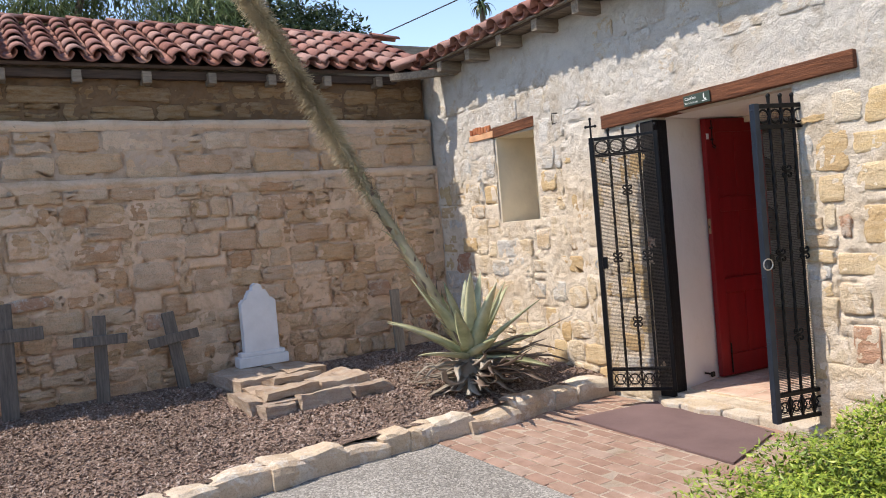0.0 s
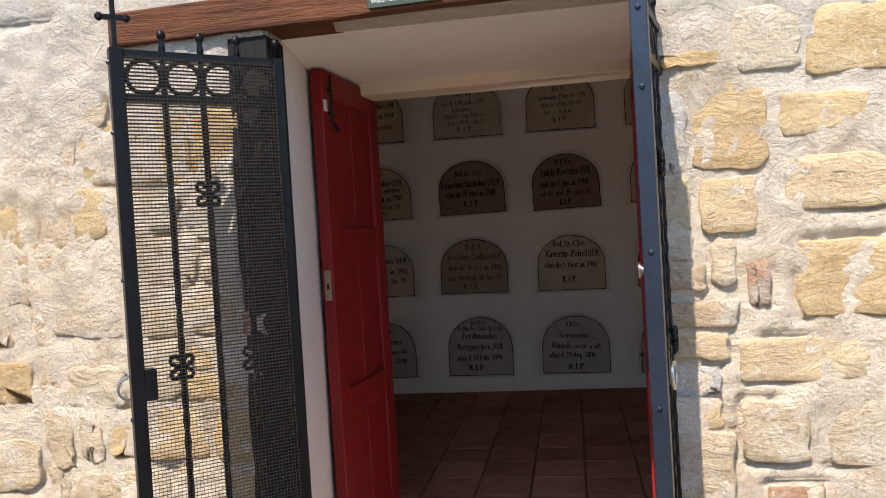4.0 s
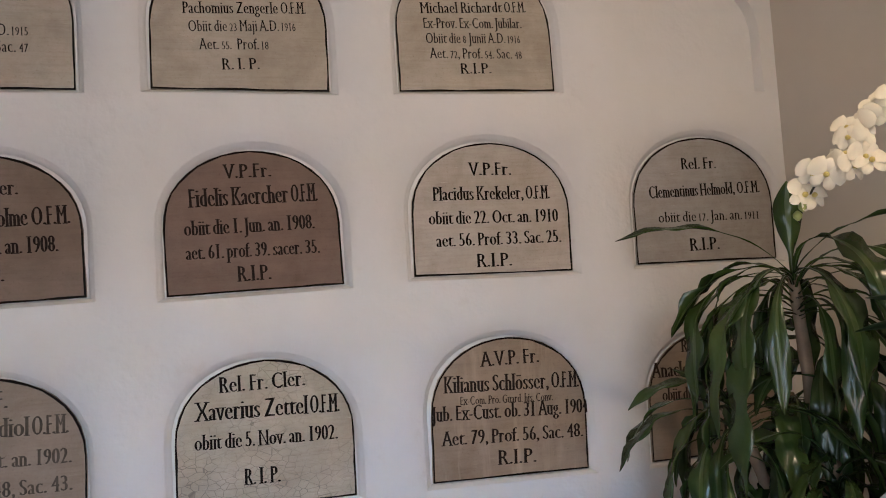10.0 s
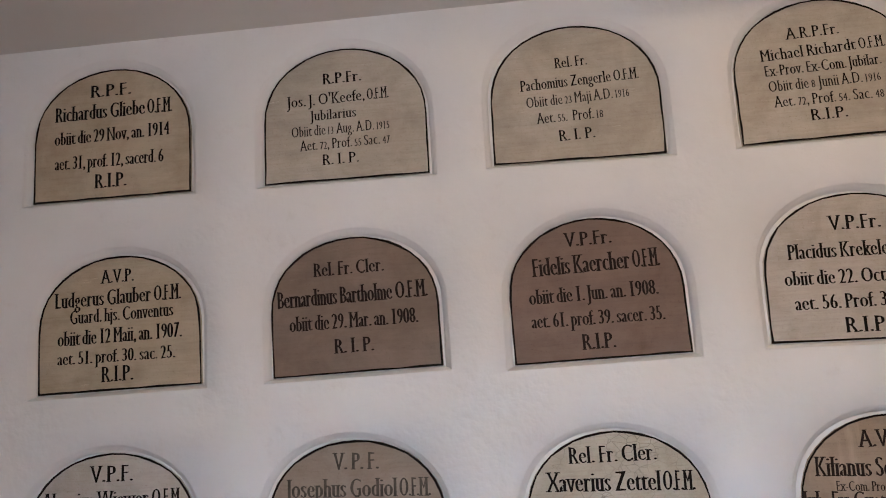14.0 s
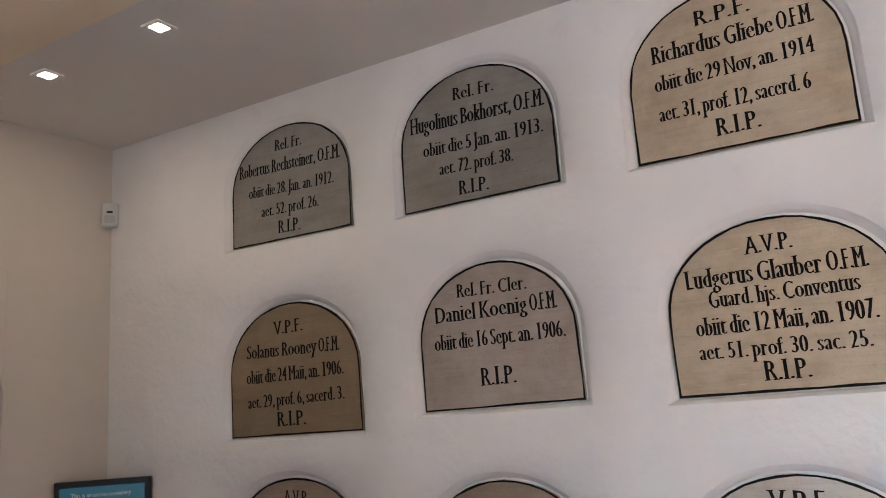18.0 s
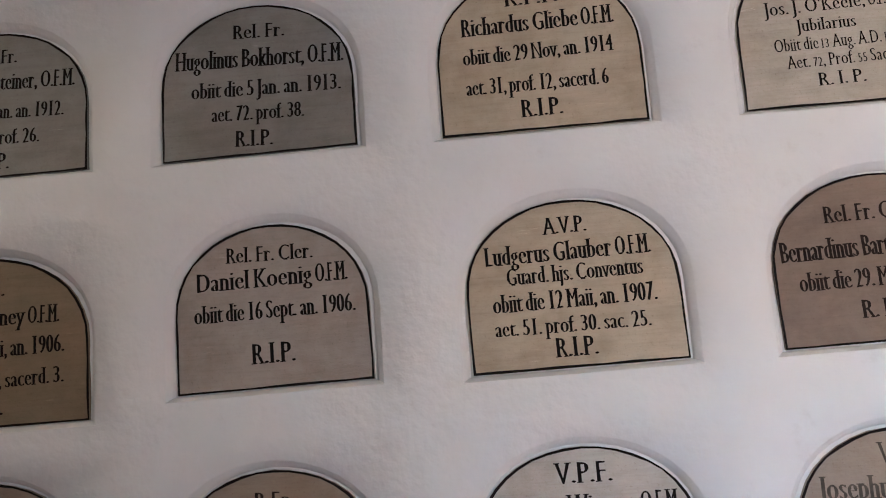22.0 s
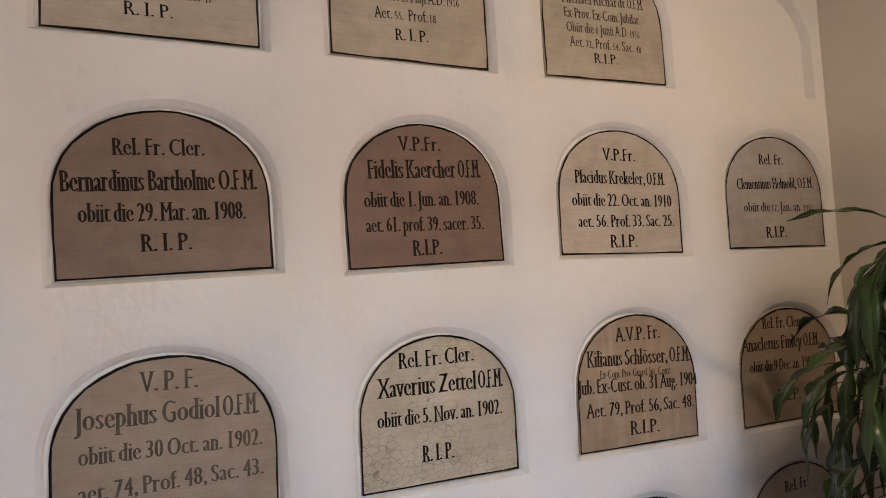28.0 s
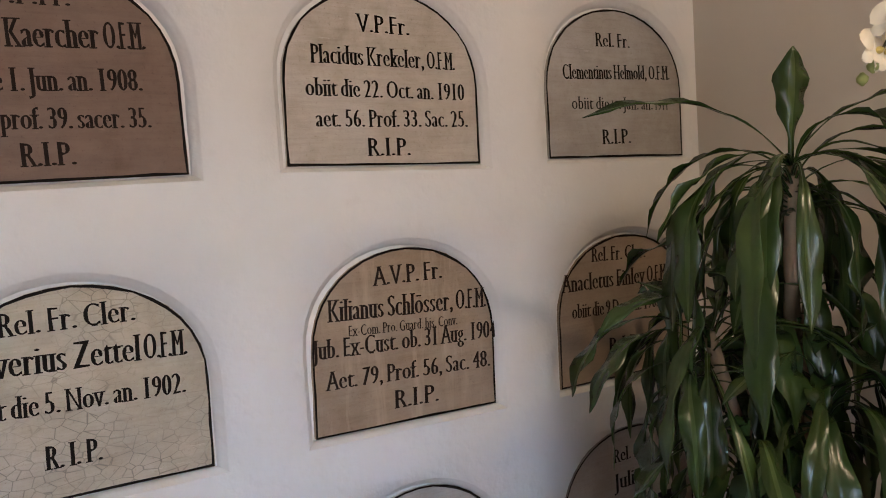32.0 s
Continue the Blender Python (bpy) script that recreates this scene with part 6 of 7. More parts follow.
for z0, z1 in ((10.9, 12.4), (8.2, 9.3)):
    bm = bmesh.new()
    add_tube(bm, [(6 * k, 0.9 * k, z0 + (z1 - z0) * k / 8 - 0.3 * math.sin(math.pi * k / 8)) for k in range(9)], 0.022, 5)
    part("cable", bm, "black", line)
for x, y, h in ((0, 0, 11.0), (48, 7.2, 12.5)):
    bm = bmesh.new()
    add_tube(bm, [(x, y, -0.3), (x, y, h * 0.5), (x, y, h)], [0.15, 0.13, 0.10], 10)
    part("pole", bm, "bark", line)


# ---- burial room: altar, plants, small fittings ----
M["linen"] = plain("white_linen", (0.74, 0.70, 0.70), 0.85, 0, 0.04, 3, 0.25, 400, 0.2)
M["pot_clay"] = plain("pale_glazed_clay", (0.46, 0.35, 0.225), 0.42, 0, 0.12, 5, 0.15, 30, 0.4)
M["pot_grey"] = plain("grey_white_pot", (0.40, 0.39, 0.36), 0.6, 0, 0.08, 6, 0.15, 40, 0.3)
M["moss"] = plain("dry_moss", (0.085, 0.060, 0.040), 0.95, 0, 0.4, 30, 0.6, 60, 0.1)
M["soil"] = plain("potting_soil", (0.05, 0.036, 0.027), 0.95, 0, 0.4, 30, 0.8, 60, 0.1)
M["red_thread"] = plain("red_thread", (0.45, 0.02, 0.025), 0.8, 0, 0.1, 40, 0.2, 300)
M["brown_thread"] = plain("brown_thread", (0.14, 0.08, 0.045), 0.8, 0, 0.2, 40, 0.2, 300)
M["gold_thread"] = plain("orange_thread", (0.48, 0.19, 0.06), 0.8, 0, 0.2, 40, 0.2, 300)

altar = thing("altar_table", pose(0, 0, 0), "cream painted wooden altar table against the white wall", "table")
part("tabletop", box(2.90, 3.62, -3.10, -1.22, 0.975, 1.025, 0.006), "cream", altar)
part("apron", box(2.96, 3.60, -3.05, -1.28, 0.80, 0.975, 0.006), "cream", altar)
for x in (2.99, 3.54):
    for y in (-1.32, -3.02):
        bm = bmesh.new()
        add_lathe(bm, [(0.045, 0.0), (0.05, 0.04), (0.038, 0.06), (0.042, 0.42), (0.050, 0.70), (0.038, 0.73), (0.048, 0.78), (0.048, 0.80)], 16, (x, y, 0.0))
        for v in bm.verts:
            a = math.atan2(v.co.y - y, v.co.x - x)
            k = 1 + 0.05 * math.cos(a * 8)
            v.co.x, v.co.y = x + (v.co.x - x) * k, y + (v.co.y - y) * k
        part("leg", bm, "cream", altar, "fluted cream leg")

# cloth: one sheet over the top, hanging at the front and the end
cl_ = bmesh.new()
nx, ny = 26, 44


def cloth_point(i, j):
    """i: across from the wall over the front edge down to the hem; j: along the table, the first steps hang over its end."""
    a, b = i / nx, j / ny
    L = 0.72 + 0.40
    s = a * L
    along = -1.20 + 0.30 - b * 2.30
    over_end = max(0.0, along + 1.20)
    y = min(along, -1.20 + 0.02 * min(1, over_end * 5))
    x, z = 3.62 - s, 1.034
    if s > 0.74:
        d = s - 0.74
        fold = 0.012 * math.sin(y * 17 + 1.0) * min(1, d * 4)
        x, z = 3.62 - 0.765 - min(d, 0.03) * 0.4 + fold, 1.034 - max(0, d - 0.012)
    if over_end > 0.02:
        z = min(z, 1.034 - over_end * 0.9)
        x += over_end * (0.18 if s > 0.7 else 0.0)
        y += 0.010 * math.sin(x * 23)
    z += 0.002 * noise.noise(Vector((x * 6, y * 6, 2)))
    return x, y, z


grid = [[cl_.verts.new(cloth_point(i, j)) for i in range(nx + 1)] for j in range(ny + 1)]
for j in range(ny):
    for i in range(nx):
        cl_.faces.new((grid[j][i], grid[j][i + 1], grid[j + 1][i + 1], grid[j + 1][i]))
cloth = thing("altar_cloth", pose(0, 0, 0), "white linen altar cloth embroidered with red crosses and wheat", "cloth")
sheet = part("sheet", cl_, "linen", cloth, "", True)
md = sheet.modifiers.new("thick", "SOLIDIFY")
md.thickness = 0.003


def stitched(name, segs, material, y, z, w):
    bm = bmesh.new()
    for (a, b), (c, d) in segs:
        p, q = Vector((2.832, y - a, z + b)), Vector((2.832, y - c, z + d))
        dr = (q - p).normalized()
        s = Vector((0, -dr.z, dr.y)) * w
        bm.faces.new([bm.verts.new(v) for v in (p - s, p + s, q + s, q - s)])
    part(name, bm, material, cloth)


for k in range(5):
    y = -1.49 - 0.40 * k
    stitched("cross_stitch", [((-0.033, 0.0), (0.033, 0.0)), ((0, -0.036), (0, 0.036))], "red_thread", y, 0.745, 0.0062)
    w0 = [((-0.26, 0.03), (-0.20, -0.01)), ((-0.20, -0.01), (-0.15, 0.035)), ((-0.15, 0.035), (-0.135, 0.01)), ((-0.14, 0.02), (-0.105, 0.055)), ((-0.24, -0.02), (-0.27, 0.02)), ((-0.115, 0.06), (-0.105, 0.02))]
    stitched("wheat_stem", w0, "brown_thread", y, 0.745, 0.0022)
    stitched("wheat_ear", [((-0.20 + 0.018 * q, -0.035 - 0.01 * q), (-0.175 + 0.018 * q, -0.070 - 0.006 * q)) for q in range(5)], "gold_thread", y, 0.755, 0.0036)
    stitched("wheat_line", [((-0.21, -0.03), (-0.085, -0.075)), ((-0.19, -0.06), (-0.085, -0.092))], "brown_thread", y, 0.755, 0.002)
    stitched("dots", [((-0.10 + 0.02 * (q % 2), 0.005 + 0.022 * (q // 2)), (-0.092 + 0.02 * (q % 2), 0.009 + 0.022 * (q // 2))) for q in range(6)], "brown_thread", y, 0.745, 0.0045)

# orchid in a round clay pot
OP = Vector((3.10, -1.43, 1.036))
pot = thing("orchid_pot", Matrix.Translation(OP) @ Matrix.Diagonal((0.80, 0.80, 0.90, 1)), "round pale clay bowl pot on the altar cloth", "pot")
bm = bmesh.new()
add_lathe(bm, [(0.0, 0.0), (0.105, 0.0), (0.115, 0.008), (0.165, 0.06), (0.197, 0.125), (0.203, 0.165), (0.190, 0.212), (0.168, 0.238), (0.166, 0.250), (0.178, 0.258), (0.183, 0.272), (0.182, 0.306), (0.174, 0.318), (0.162, 0.316), (0.158, 0.280), (0.0, 0.265)][1:], 40)
part("bowl", bm, "pot_clay", pot, "", True)
rnd = random.Random(51)
bm = bmesh.new()
for k in range(900):
    a, r = rnd.uniform(0, 6.28), 0.185 * math.sqrt(rnd.random())
    p = Vector((r * math.cos(a), r * math.sin(a), 0.312 + 0.040 * (1 - (r / 0.19) ** 2) + rnd.uniform(-.012, .012)))
    d = Vector((rnd.gauss(0, 1), rnd.gauss(0, 1), rnd.gauss(0, 0.35))).normalized() * rnd.uniform(0.015, 0.05)
    q = d.orthogonal().normalized() * 0.002
    m = p + d * 0.5 + Vector((0, 0, rnd.uniform(0, 0.012)))
    bm.faces.new([bm.verts.new(v) for v in (p - q, p + q, m + q, m - q)])
    bm.faces.new([bm.verts.new(v) for v in (m - q, m + q, p + d + q, p + d - q)])
add_lathe(bm, [(0.16, 0.285), (0.12, 0.315), (0.03, 0.33)], 16)
tagged(part("moss", bm, "moss", pot, "tangled dry brown moss"), kind="stuff")


def leaf_gloss(name, a, b, rough):
    n = Nodes(name)
    c = n.ramp(n.noise(3.0, 5, 0.6, (1, 1, 1)), [(0.3, a), (0.7, b)])
    n.bump(n.noise(22, 3, 0.5, (6, 6, 1)), 0.12, 0.004)
    return n.set(c, rough, 0, 0.5)


M["orchid_leaf"] = leaf_gloss("orchid_leaf", (0.012, 0.026, 0.010), (0.030, 0.055, 0.018), 0.4)
M["orchid_stem"] = leaf_gloss("orchid_stem", (0.030, 0.024, 0.015), (0.055, 0.050, 0.025), 0.5)
M["petal"] = plain("white_petal", (0.84, 0.78, 0.62), 0.6, 0, 0.06, 12, 0.1, 60, 0.2)
M["lip"] = plain("yellow_lip", (0.62, 0.50, 0.16), 0.5, 0, 0.2, 20, 0)
M["bud"] = plain("green_bud", (0.33, 0.36, 0.12), 0.5, 0, 0.2, 20, 0)

orc = thing("orchid", Matrix.Translation(OP) @ Matrix.Translation((0, 0, -0.06)), "white moth orchid with arching sprays in the clay pot", "plant")


def strap(bm, base, az, el, length, width, bend, n=10, wave=0.0, curl=0.25, neck=0.0):
    """A thin strap leaf, folded along its middle stripe, which bends down along its length; a neck keeps its first part narrow."""
    p, e = Vector(base), el
    prev = None
    ph = az * 3.1
    tip = 0.72 if neck > 0.25 else 0.62
    for k in range(n + 1):
        s = k / n
        side = Vector((-math.sin(az), math.cos(az), 0))
        d = Vector((math.cos(az) * math.cos(e), math.sin(az) * math.cos(e), math.sin(e)))
        up = d.cross(side)
        if wave:
            tw = 0.9 * math.sin(ph * 2.3) * max(0.0, s - neck)
            side, up = side * math.cos(tw) + up * math.sin(tw), up * math.cos(tw) - side * math.sin(tw)
        body = min(1.0, max(0.0, (s - neck) / max(0.05, 0.45 - neck * 0.4)))
        w = width * 0.5 * ((0.13 if neck > 0.25 else 0.20) + 0.80 * body ** 0.8) * (1 - max(0, (s - tip) / (1 - tip)) ** 1.7) + 0.0010
        o1, o2 = wave * math.sin(s * 24 + ph), wave * math.sin(s * 21 + ph * 1.7 + 2)
        row = [bm.verts.new(p + side * w + up * w * (curl + o1)), bm.verts.new(p + side * w * 0.2), bm.verts.new(p - side * w * 0.2), bm.verts.new(p - side * w + up * w * (curl + o2))]
        if prev:
            for i in range(3):
                f = bm.faces.new((prev[i], prev[i + 1], row[i + 1], row[i]))
                f.material_index = 1 if i == 1 else 0
        prev = row
        p = p + d * (length / n)
        e = max(-1.52, e - bend / n * (1.45 - 0.9 * s))
        az += wave * 0.10 * math.sin(ph + s * 4)


def add_leaf(parent, material, *args, stripe="", **kw):
    bm = bmesh.new()
    strap(bm, *args, **kw)
    ob = part("leaf", bm, material, parent, "", True)
    ob.data.materials.append(M[stripe or material])
    m = ob.modifiers.new("thick", "SOLIDIFY")
    m.thickness = 0.0015
    return ob


for az, el, L, W, B in ((2.6, 0.85, 0.36, 0.10, 0.7), (1.4, 1.0, 0.32, 0.10, 0.6), (0.4, 0.75, 0.32, 0.10, 0.8), (4.9, 0.7, 0.36, 0.10, 0.8), (3.7, 1.0, 0.34, 0.10, 0.6), (5.7, 0.9, 0.32, 0.095, 0.7), (4.4, 1.2, 0.30, 0.10, 0.5), (1.9, 1.2, 0.28, 0.09, 0.4), (3.2, 0.6, 0.36, 0.095, 0.9), (5.2, 0.45, 0.38, 0.085, 0.6), (2.2, 0.65, 0.36, 0.10, 0.8), (4.1, 0.7, 0.34, 0.10, 0.8)):
    add_leaf(orc, "orchid_leaf", (0.02 * math.cos(az), 0.02 * math.sin(az), 0.33), az, el, L, W, B, curl=0.5)


def flower_mesh():
    bm = bmesh.new()
    for k, (a, L, W) in enumerate(((90, 0.040, 0.030), (18, 0.045, 0.055), (162, 0.045, 0.055), (234, 0.040, 0.028), (306, 0.040, 0.028))):
        a = radians(a)
        d, s = Vector((math.cos(a), 0, math.sin(a))), Vector((-math.sin(a), 0, math.cos(a)))
        y = -0.002 if k in (1, 2) else 0.002
        rows = []
        for t, w, up in ((0.1, 0.15, 0), (0.4, 0.8, 0.004), (0.7, 1.0, 0.004), (0.92, 0.6, -0.001), (1.0, 0.12, -0.004)):
            c = d * L * t + Vector((0, y - up, 0))
            rows.append([bm.verts.new(c - s * W * w * 0.5), bm.verts.new(c + Vector((0, -0.003, 0))), bm.verts.new(c + s * W * w * 0.5)])
        for A, B in zip(rows, rows[1:]):
            for i in range(2):
                bm.faces.new((A[i], A[i + 1], B[i + 1], B[i]))
    me = bpy.data.meshes.new("flower")
    bm.to_mesh(me)
    bm.free()
    me.materials.append(M["petal"])
    me.shade_smooth()
    bm = bmesh.new()
    add_lathe(bm, [(0.003, 0.0), (0.007, 0.006), (0.006, 0.012), (0.002, 0.016)], 8)
    bmesh.ops.rotate(bm, verts=bm.verts, matrix=Matrix.Rotation(radians(90), 3, "X"))
    lip = bpy.data.meshes.new("lip")
    bm.to_mesh(lip)
    bm.free()
    lip.materials.append(M["lip"])
    return me, lip


FLOWER, LIP = flower_mesh()


def spray(points, f0, f1, count, size, spread):
    """A stem through points, with flowers over the stretch f0..f1 of it."""
    pts = [Vector(p) for p in points]
    fine = []
    for k in range(len(pts) - 1):
        p0, p1, p2, p3 = pts[max(k - 1, 0)], pts[k], pts[k + 1], pts[min(k + 2, len(pts) - 1)]
        for q in range(8):
            t = q / 8
            fine.append(0.5 * ((2 * p1) + (p2 - p0) * t + (2 * p0 - 5 * p1 + 4 * p2 - p3) * t * t + (3 * p1 - p0 - 3 * p2 + p3) * t ** 3))
    fine.append(pts[-1])
    bm = bmesh.new()
    add_tube(bm, fine, [0.0055 - 0.003 * k / len(fine) for k in range(len(fine))], 7)
    part("stem", bm, "orchid_stem", orc, "", True)
    for k in range(count):
        s = f0 + (f1 - f0) * (k + 0.5) / count
        p = fine[min(len(fine) - 1, int(s * (len(fine) - 1)))]
        off = Vector((rnd.uniform(-1, 0.3), rnd.uniform(-1, 0.4), rnd.uniform(-0.7, 0.9))) * spread
        o = new("flower", FLOWER)
        o.matrix_world = Matrix.Translation(OP + Vector((0, 0, -0.06)) + p + off) @ pose(0, 0, 0, rnd.uniform(-35, 25), rnd.uniform(-40, 40), -42 + rnd.uniform(-55, 55)) @ Matrix.Scale(size * rnd.uniform(0.85, 1.15), 4)
        o.parent = orc
        o.matrix_parent_inverse = orc.matrix_world.inverted()
        c = new("lip", LIP)
        c.matrix_world = o.matrix_world @ pose(0, -0.004, -0.003, 0, 0, 0)
        c.parent = o
        c.matrix_parent_inverse = (orc.matrix_world @ orc.matrix_world.inverted() @ o.matrix_world).inverted()
    return fine


spray([(-0.02, 0.02, 0.31), (-0.10, 0.05, 0.52), (-0.14, 0.13, 0.74), (-0.18, 0.20, 0.82), (-0.25, 0.25, 0.81)], 0.80, 1.0, 6, 0.88, 0.04)
f = spray([(0.0, 0.0, 0.31), (0.0, 0.0, 0.6), (-0.03, 0.05, 0.82), (-0.04, 0.13, 0.94), (-0.10, 0.20, 0.96), (-0.22, 0.26, 0.86), (-0.32, 0.30, 0.71)], 0.52, 0.98, 23, 0.90, 0.036)
bm = bmesh.new()
for s in (0.0, 0.02):
    add_lathe(bm, [(0.002, -0.012), (0.010, -0.004), (0.011, 0.004), (0.003, 0.013)], 10, f[-1] + Vector((0, s, -s)))
part("bud", bm, "bud", orc, "green flower buds", True)
spray([(0.02, -0.01, 0.31), (0.02, -0.03, 0.62), (-0.02, -0.03, 0.80), (-0.05, 0.0, 0.88), (-0.03, 0.06, 0.93)], 0.62, 1.0, 16, 0.90, 0.05)
spray([(0.04, -0.04, 0.31), (0.08, -0.06, 0.62), (0.10, -0.08, 0.82), (0.06, -0.06, 0.93), (0.02, 0.0, 0.98)], 0.64, 1.0, 16, 0.90, 0.055)
spray([(0.05, -0.06, 0.31), (0.12, -0.08, 0.58), (0.15, -0.09, 0.78), (0.16, -0.07, 0.90), (0.12, -0.03, 0.98)], 0.64, 1.0, 16, 0.92, 0.055)
spray([(0.02, 0.0, 0.31), (0.05, -0.04, 0.50), (0.07, -0.05, 0.66), (0.05, -0.03, 0.74)], 2.0, 2.0, 0, 1.0, 0.04)
g2 = spray([(0.15, -0.09, 0.78), (0.17, -0.12, 0.76), (0.19, -0.13, 0.73)], 2.0, 2.0, 0, 1.0, 0.04)
bm = bmesh.new()
for s in (0.0, 0.03):
    add_lathe(bm, [(0.002, -0.012), (0.010, -0.004), (0.011, 0.004), (0.003, 0.013)], 10, g2[-1] + Vector((-s, s, s)))
part("bud", bm, "bud", orc, "green flower buds", True)

# tall drooping dracaena in a grey pot
DP = Vector((3.08, -0.72, 0.0))
pot = thing("plant_pot", Matrix.Translation(DP), "large ribbed grey-white plant pot on the tiled floor", "pot")
bm = bmesh.new()
add_lathe(bm, [(0.17, 0.0), (0.185, 0.02), (0.225, 0.18), (0.262, 0.33), (0.270, 0.345), (0.270, 0.36), (0.278, 0.368), (0.278, 0.385), (0.286, 0.392), (0.288, 0.425), (0.280, 0.432), (0.262, 0.43), (0.258, 0.40), (0.0, 0.385)][:-1] + [(0.05, 0.385)], 40)
part("pot_body", bm, "pot_grey", pot, "", True)
bm = bmesh.new()
add_lathe(bm, [(0.255, 0.386), (0.15, 0.40), (0.02, 0.405)], 24)
part("soil", bm, "soil", pot, "dark potting soil")


M["dracaena"] = leaf_gloss("dracaena_leaf", (0.012, 0.029, 0.008), (0.048, 0.080, 0.018), 0.26)
M["dracaena_stripe"] = leaf_gloss("dracaena_stripe", (0.016, 0.038, 0.010), (0.090, 0.130, 0.028), 0.28)
M["cane"] = plain("pale_cane", (0.27, 0.20, 0.13), 0.8, 0, 0.25, 14, 0.6, 40)
dr = thing("dracaena", Matrix.Translation(DP), "tall dark green dracaena with long drooping leaves", "plant")
HEADS = [((-0.10, -0.11, 1.52), 36, 1.0), ((0.02, 0.10, 1.16), 20, 0.95), ((-0.20, 0.06, 1.12), 30, 1.0), ((-0.05, -0.15, 1.00), 28, 0.9), ((-0.20, -0.04, 0.82), 28, 0.95), ((0.14, 0.0, 1.26), 13, 0.9)]
for hx, (head, count, big) in enumerate(HEADS):
    h = Vector(head)
    if hx != 4:
        bm = bmesh.new()
        b0 = Vector((0.06 * math.cos(hx * 2.1), 0.06 * math.sin(hx * 2.1), 0.38))
        n = 16
        add_tube(bm, [b0.lerp(h, q / n) + Vector((0.03, 0.03, 0)) * math.sin(math.pi * q / n) for q in range(n + 1)], [0.024 - 0.009 * q / n + (0.0025 if q % 2 else 0) for q in range(n + 1)], 9)
        part("cane", bm, "cane", dr, "ringed pale cane", True)
    for k in range(count):
        s = k / count
        if hx == 0 and s > 0.8:
            break
        az = k * 2.399 + hx + rnd.uniform(-0.5, 0.5)
        el = radians(14 + 56 * s ** 1.2 + rnd.uniform(-20, 20))
        L = rnd.uniform(0.40, 0.68) * big * (0.40 if s > 0.84 else 1.0)
        W = rnd.uniform(0.040, 0.082)
        bend = radians(rnd.uniform(110, 185)) if s < 0.86 else radians(rnd.uniform(20, 80))
        p0 = h + Vector((0.012 * math.cos(az), 0.012 * math.sin(az), -0.14 * (1 - s) + 0.02))
        reach = Vector((p0.x + math.cos(az) * L * 0.55 + DP.x, p0.y + math.sin(az) * L * 0.55 + DP.y, 0))
        if hx in (2, 4) and math.cos(az - 2.5) > 0.3:
            L = min(L, 0.46)
        if reach.x > RR - 0.05 or reach.y > -0.08 or (reach.x > 2.80 and reach.y < -1.16 and h.z < 1.3):
            L *= 0.55
        add_leaf(dr, "dracaena", p0, az, el, L, W, bend, wave=rnd.uniform(0.25, 0.65), curl=rnd.uniform(0.10, 0.45), n=20, neck=rnd.uniform(0.20, 0.44), stripe="dracaena_stripe" if rnd.random() < 0.7 else "dracaena")
h = Vector(HEADS[0][0])
for az, el, L, W, bend in ((4.07, 1.54, 0.27, 0.080, 0.08), (2.5, 0.98, 0.54, 0.042, 1.25), (5.75, 1.05, 0.46, 0.045, 1.25), (2.9, 0.55, 0.44, 0.078, 1.7), (3.6, 0.5, 0.50, 0.080, 2.4), (4.4, 0.45, 0.52, 0.084, 2.3), (5.0, 0.5, 0.46, 0.078, 2.2), (5.9, 0.45, 0.48, 0.072, 1.9), (2.5, 0.35, 0.58, 0.06, 2.3), (2.8, 0.1, 0.60, 0.05, 1.9), (2.7, 0.7, 0.42, 0.07, 2.6), (5.6, 0.5, 0.5, 0.06, 1.8)):
    add_leaf(dr, "dracaena", h, az, el, L, W, bend, wave=0.35, curl=0.22, n=18, neck=0.26, stripe="dracaena_stripe")

# motion sensor in the corner
sn = thing("wall_sensor", pose(RL + 0.028, -0.052, 2.488, 0, 0, 45) @ Matrix.Scale(0.74, 4), "small white plastic sensor box in the wall corner", "sensor")
part("case", box(-0.048, 0.048, -0.022, 0.020, 0, 0.150, 0.009), plain("white_plastic", (0.56, 0.56, 0.55), 0.4, 0, 0.03, 8, 0), sn)
part("lens_window", box(-0.018, 0.018, -0.0245, -0.0215, 0.085, 0.098, 0.001), "black", sn, "dark sensor window")
part("cover_plate", box(-0.030, 0.030, -0.0240, -0.0215, 0.022, 0.070, 0.002), plain("grey_white_plastic", (0.46, 0.46, 0.46), 0.5, 0, 0.03, 8, 0), sn)

# small framed screen across the corner
scn = thing("information_screen", pose(-2.795, -0.155, 1.12, 0, 0, 38), "black framed information screen mounted across the wall corner", "screen")
part("frame", box(-0.19, 0.19, -0.018, 0.018, 0.0, 0.262, 0.005), plain("black_plastic", (0.012, 0.012, 0.013), 0.35, 0, 0.1, 8, 0), scn)
gl = Nodes("teal_screen")
gl.set((0.03, 0.075, 0.095), 0.25, 0, 0.4)
gl.b.inputs["Emission Color"].default_value = (0.05, 0.14, 0.18, 1)
gl.b.inputs["Emission Strength"].default_value = 0.012
part("display", box(-0.166, 0.166, -0.0195, -0.017, 0.024, 0.238), gl.m, scn, "teal glowing display")
lm = letter_mesh("This is an active cemetery", 0.235, 0.017, 0.04, False)
bmesh.ops.translate(lm, verts=lm.verts, vec=(-0.005, -0.0202, 0.198))
part("lettering", lm, white, scn, "white letters")
part("bracket", box(-0.03, 0.03, 0.018, 0.14, 0.08, 0.16, 0.003), "iron", scn)

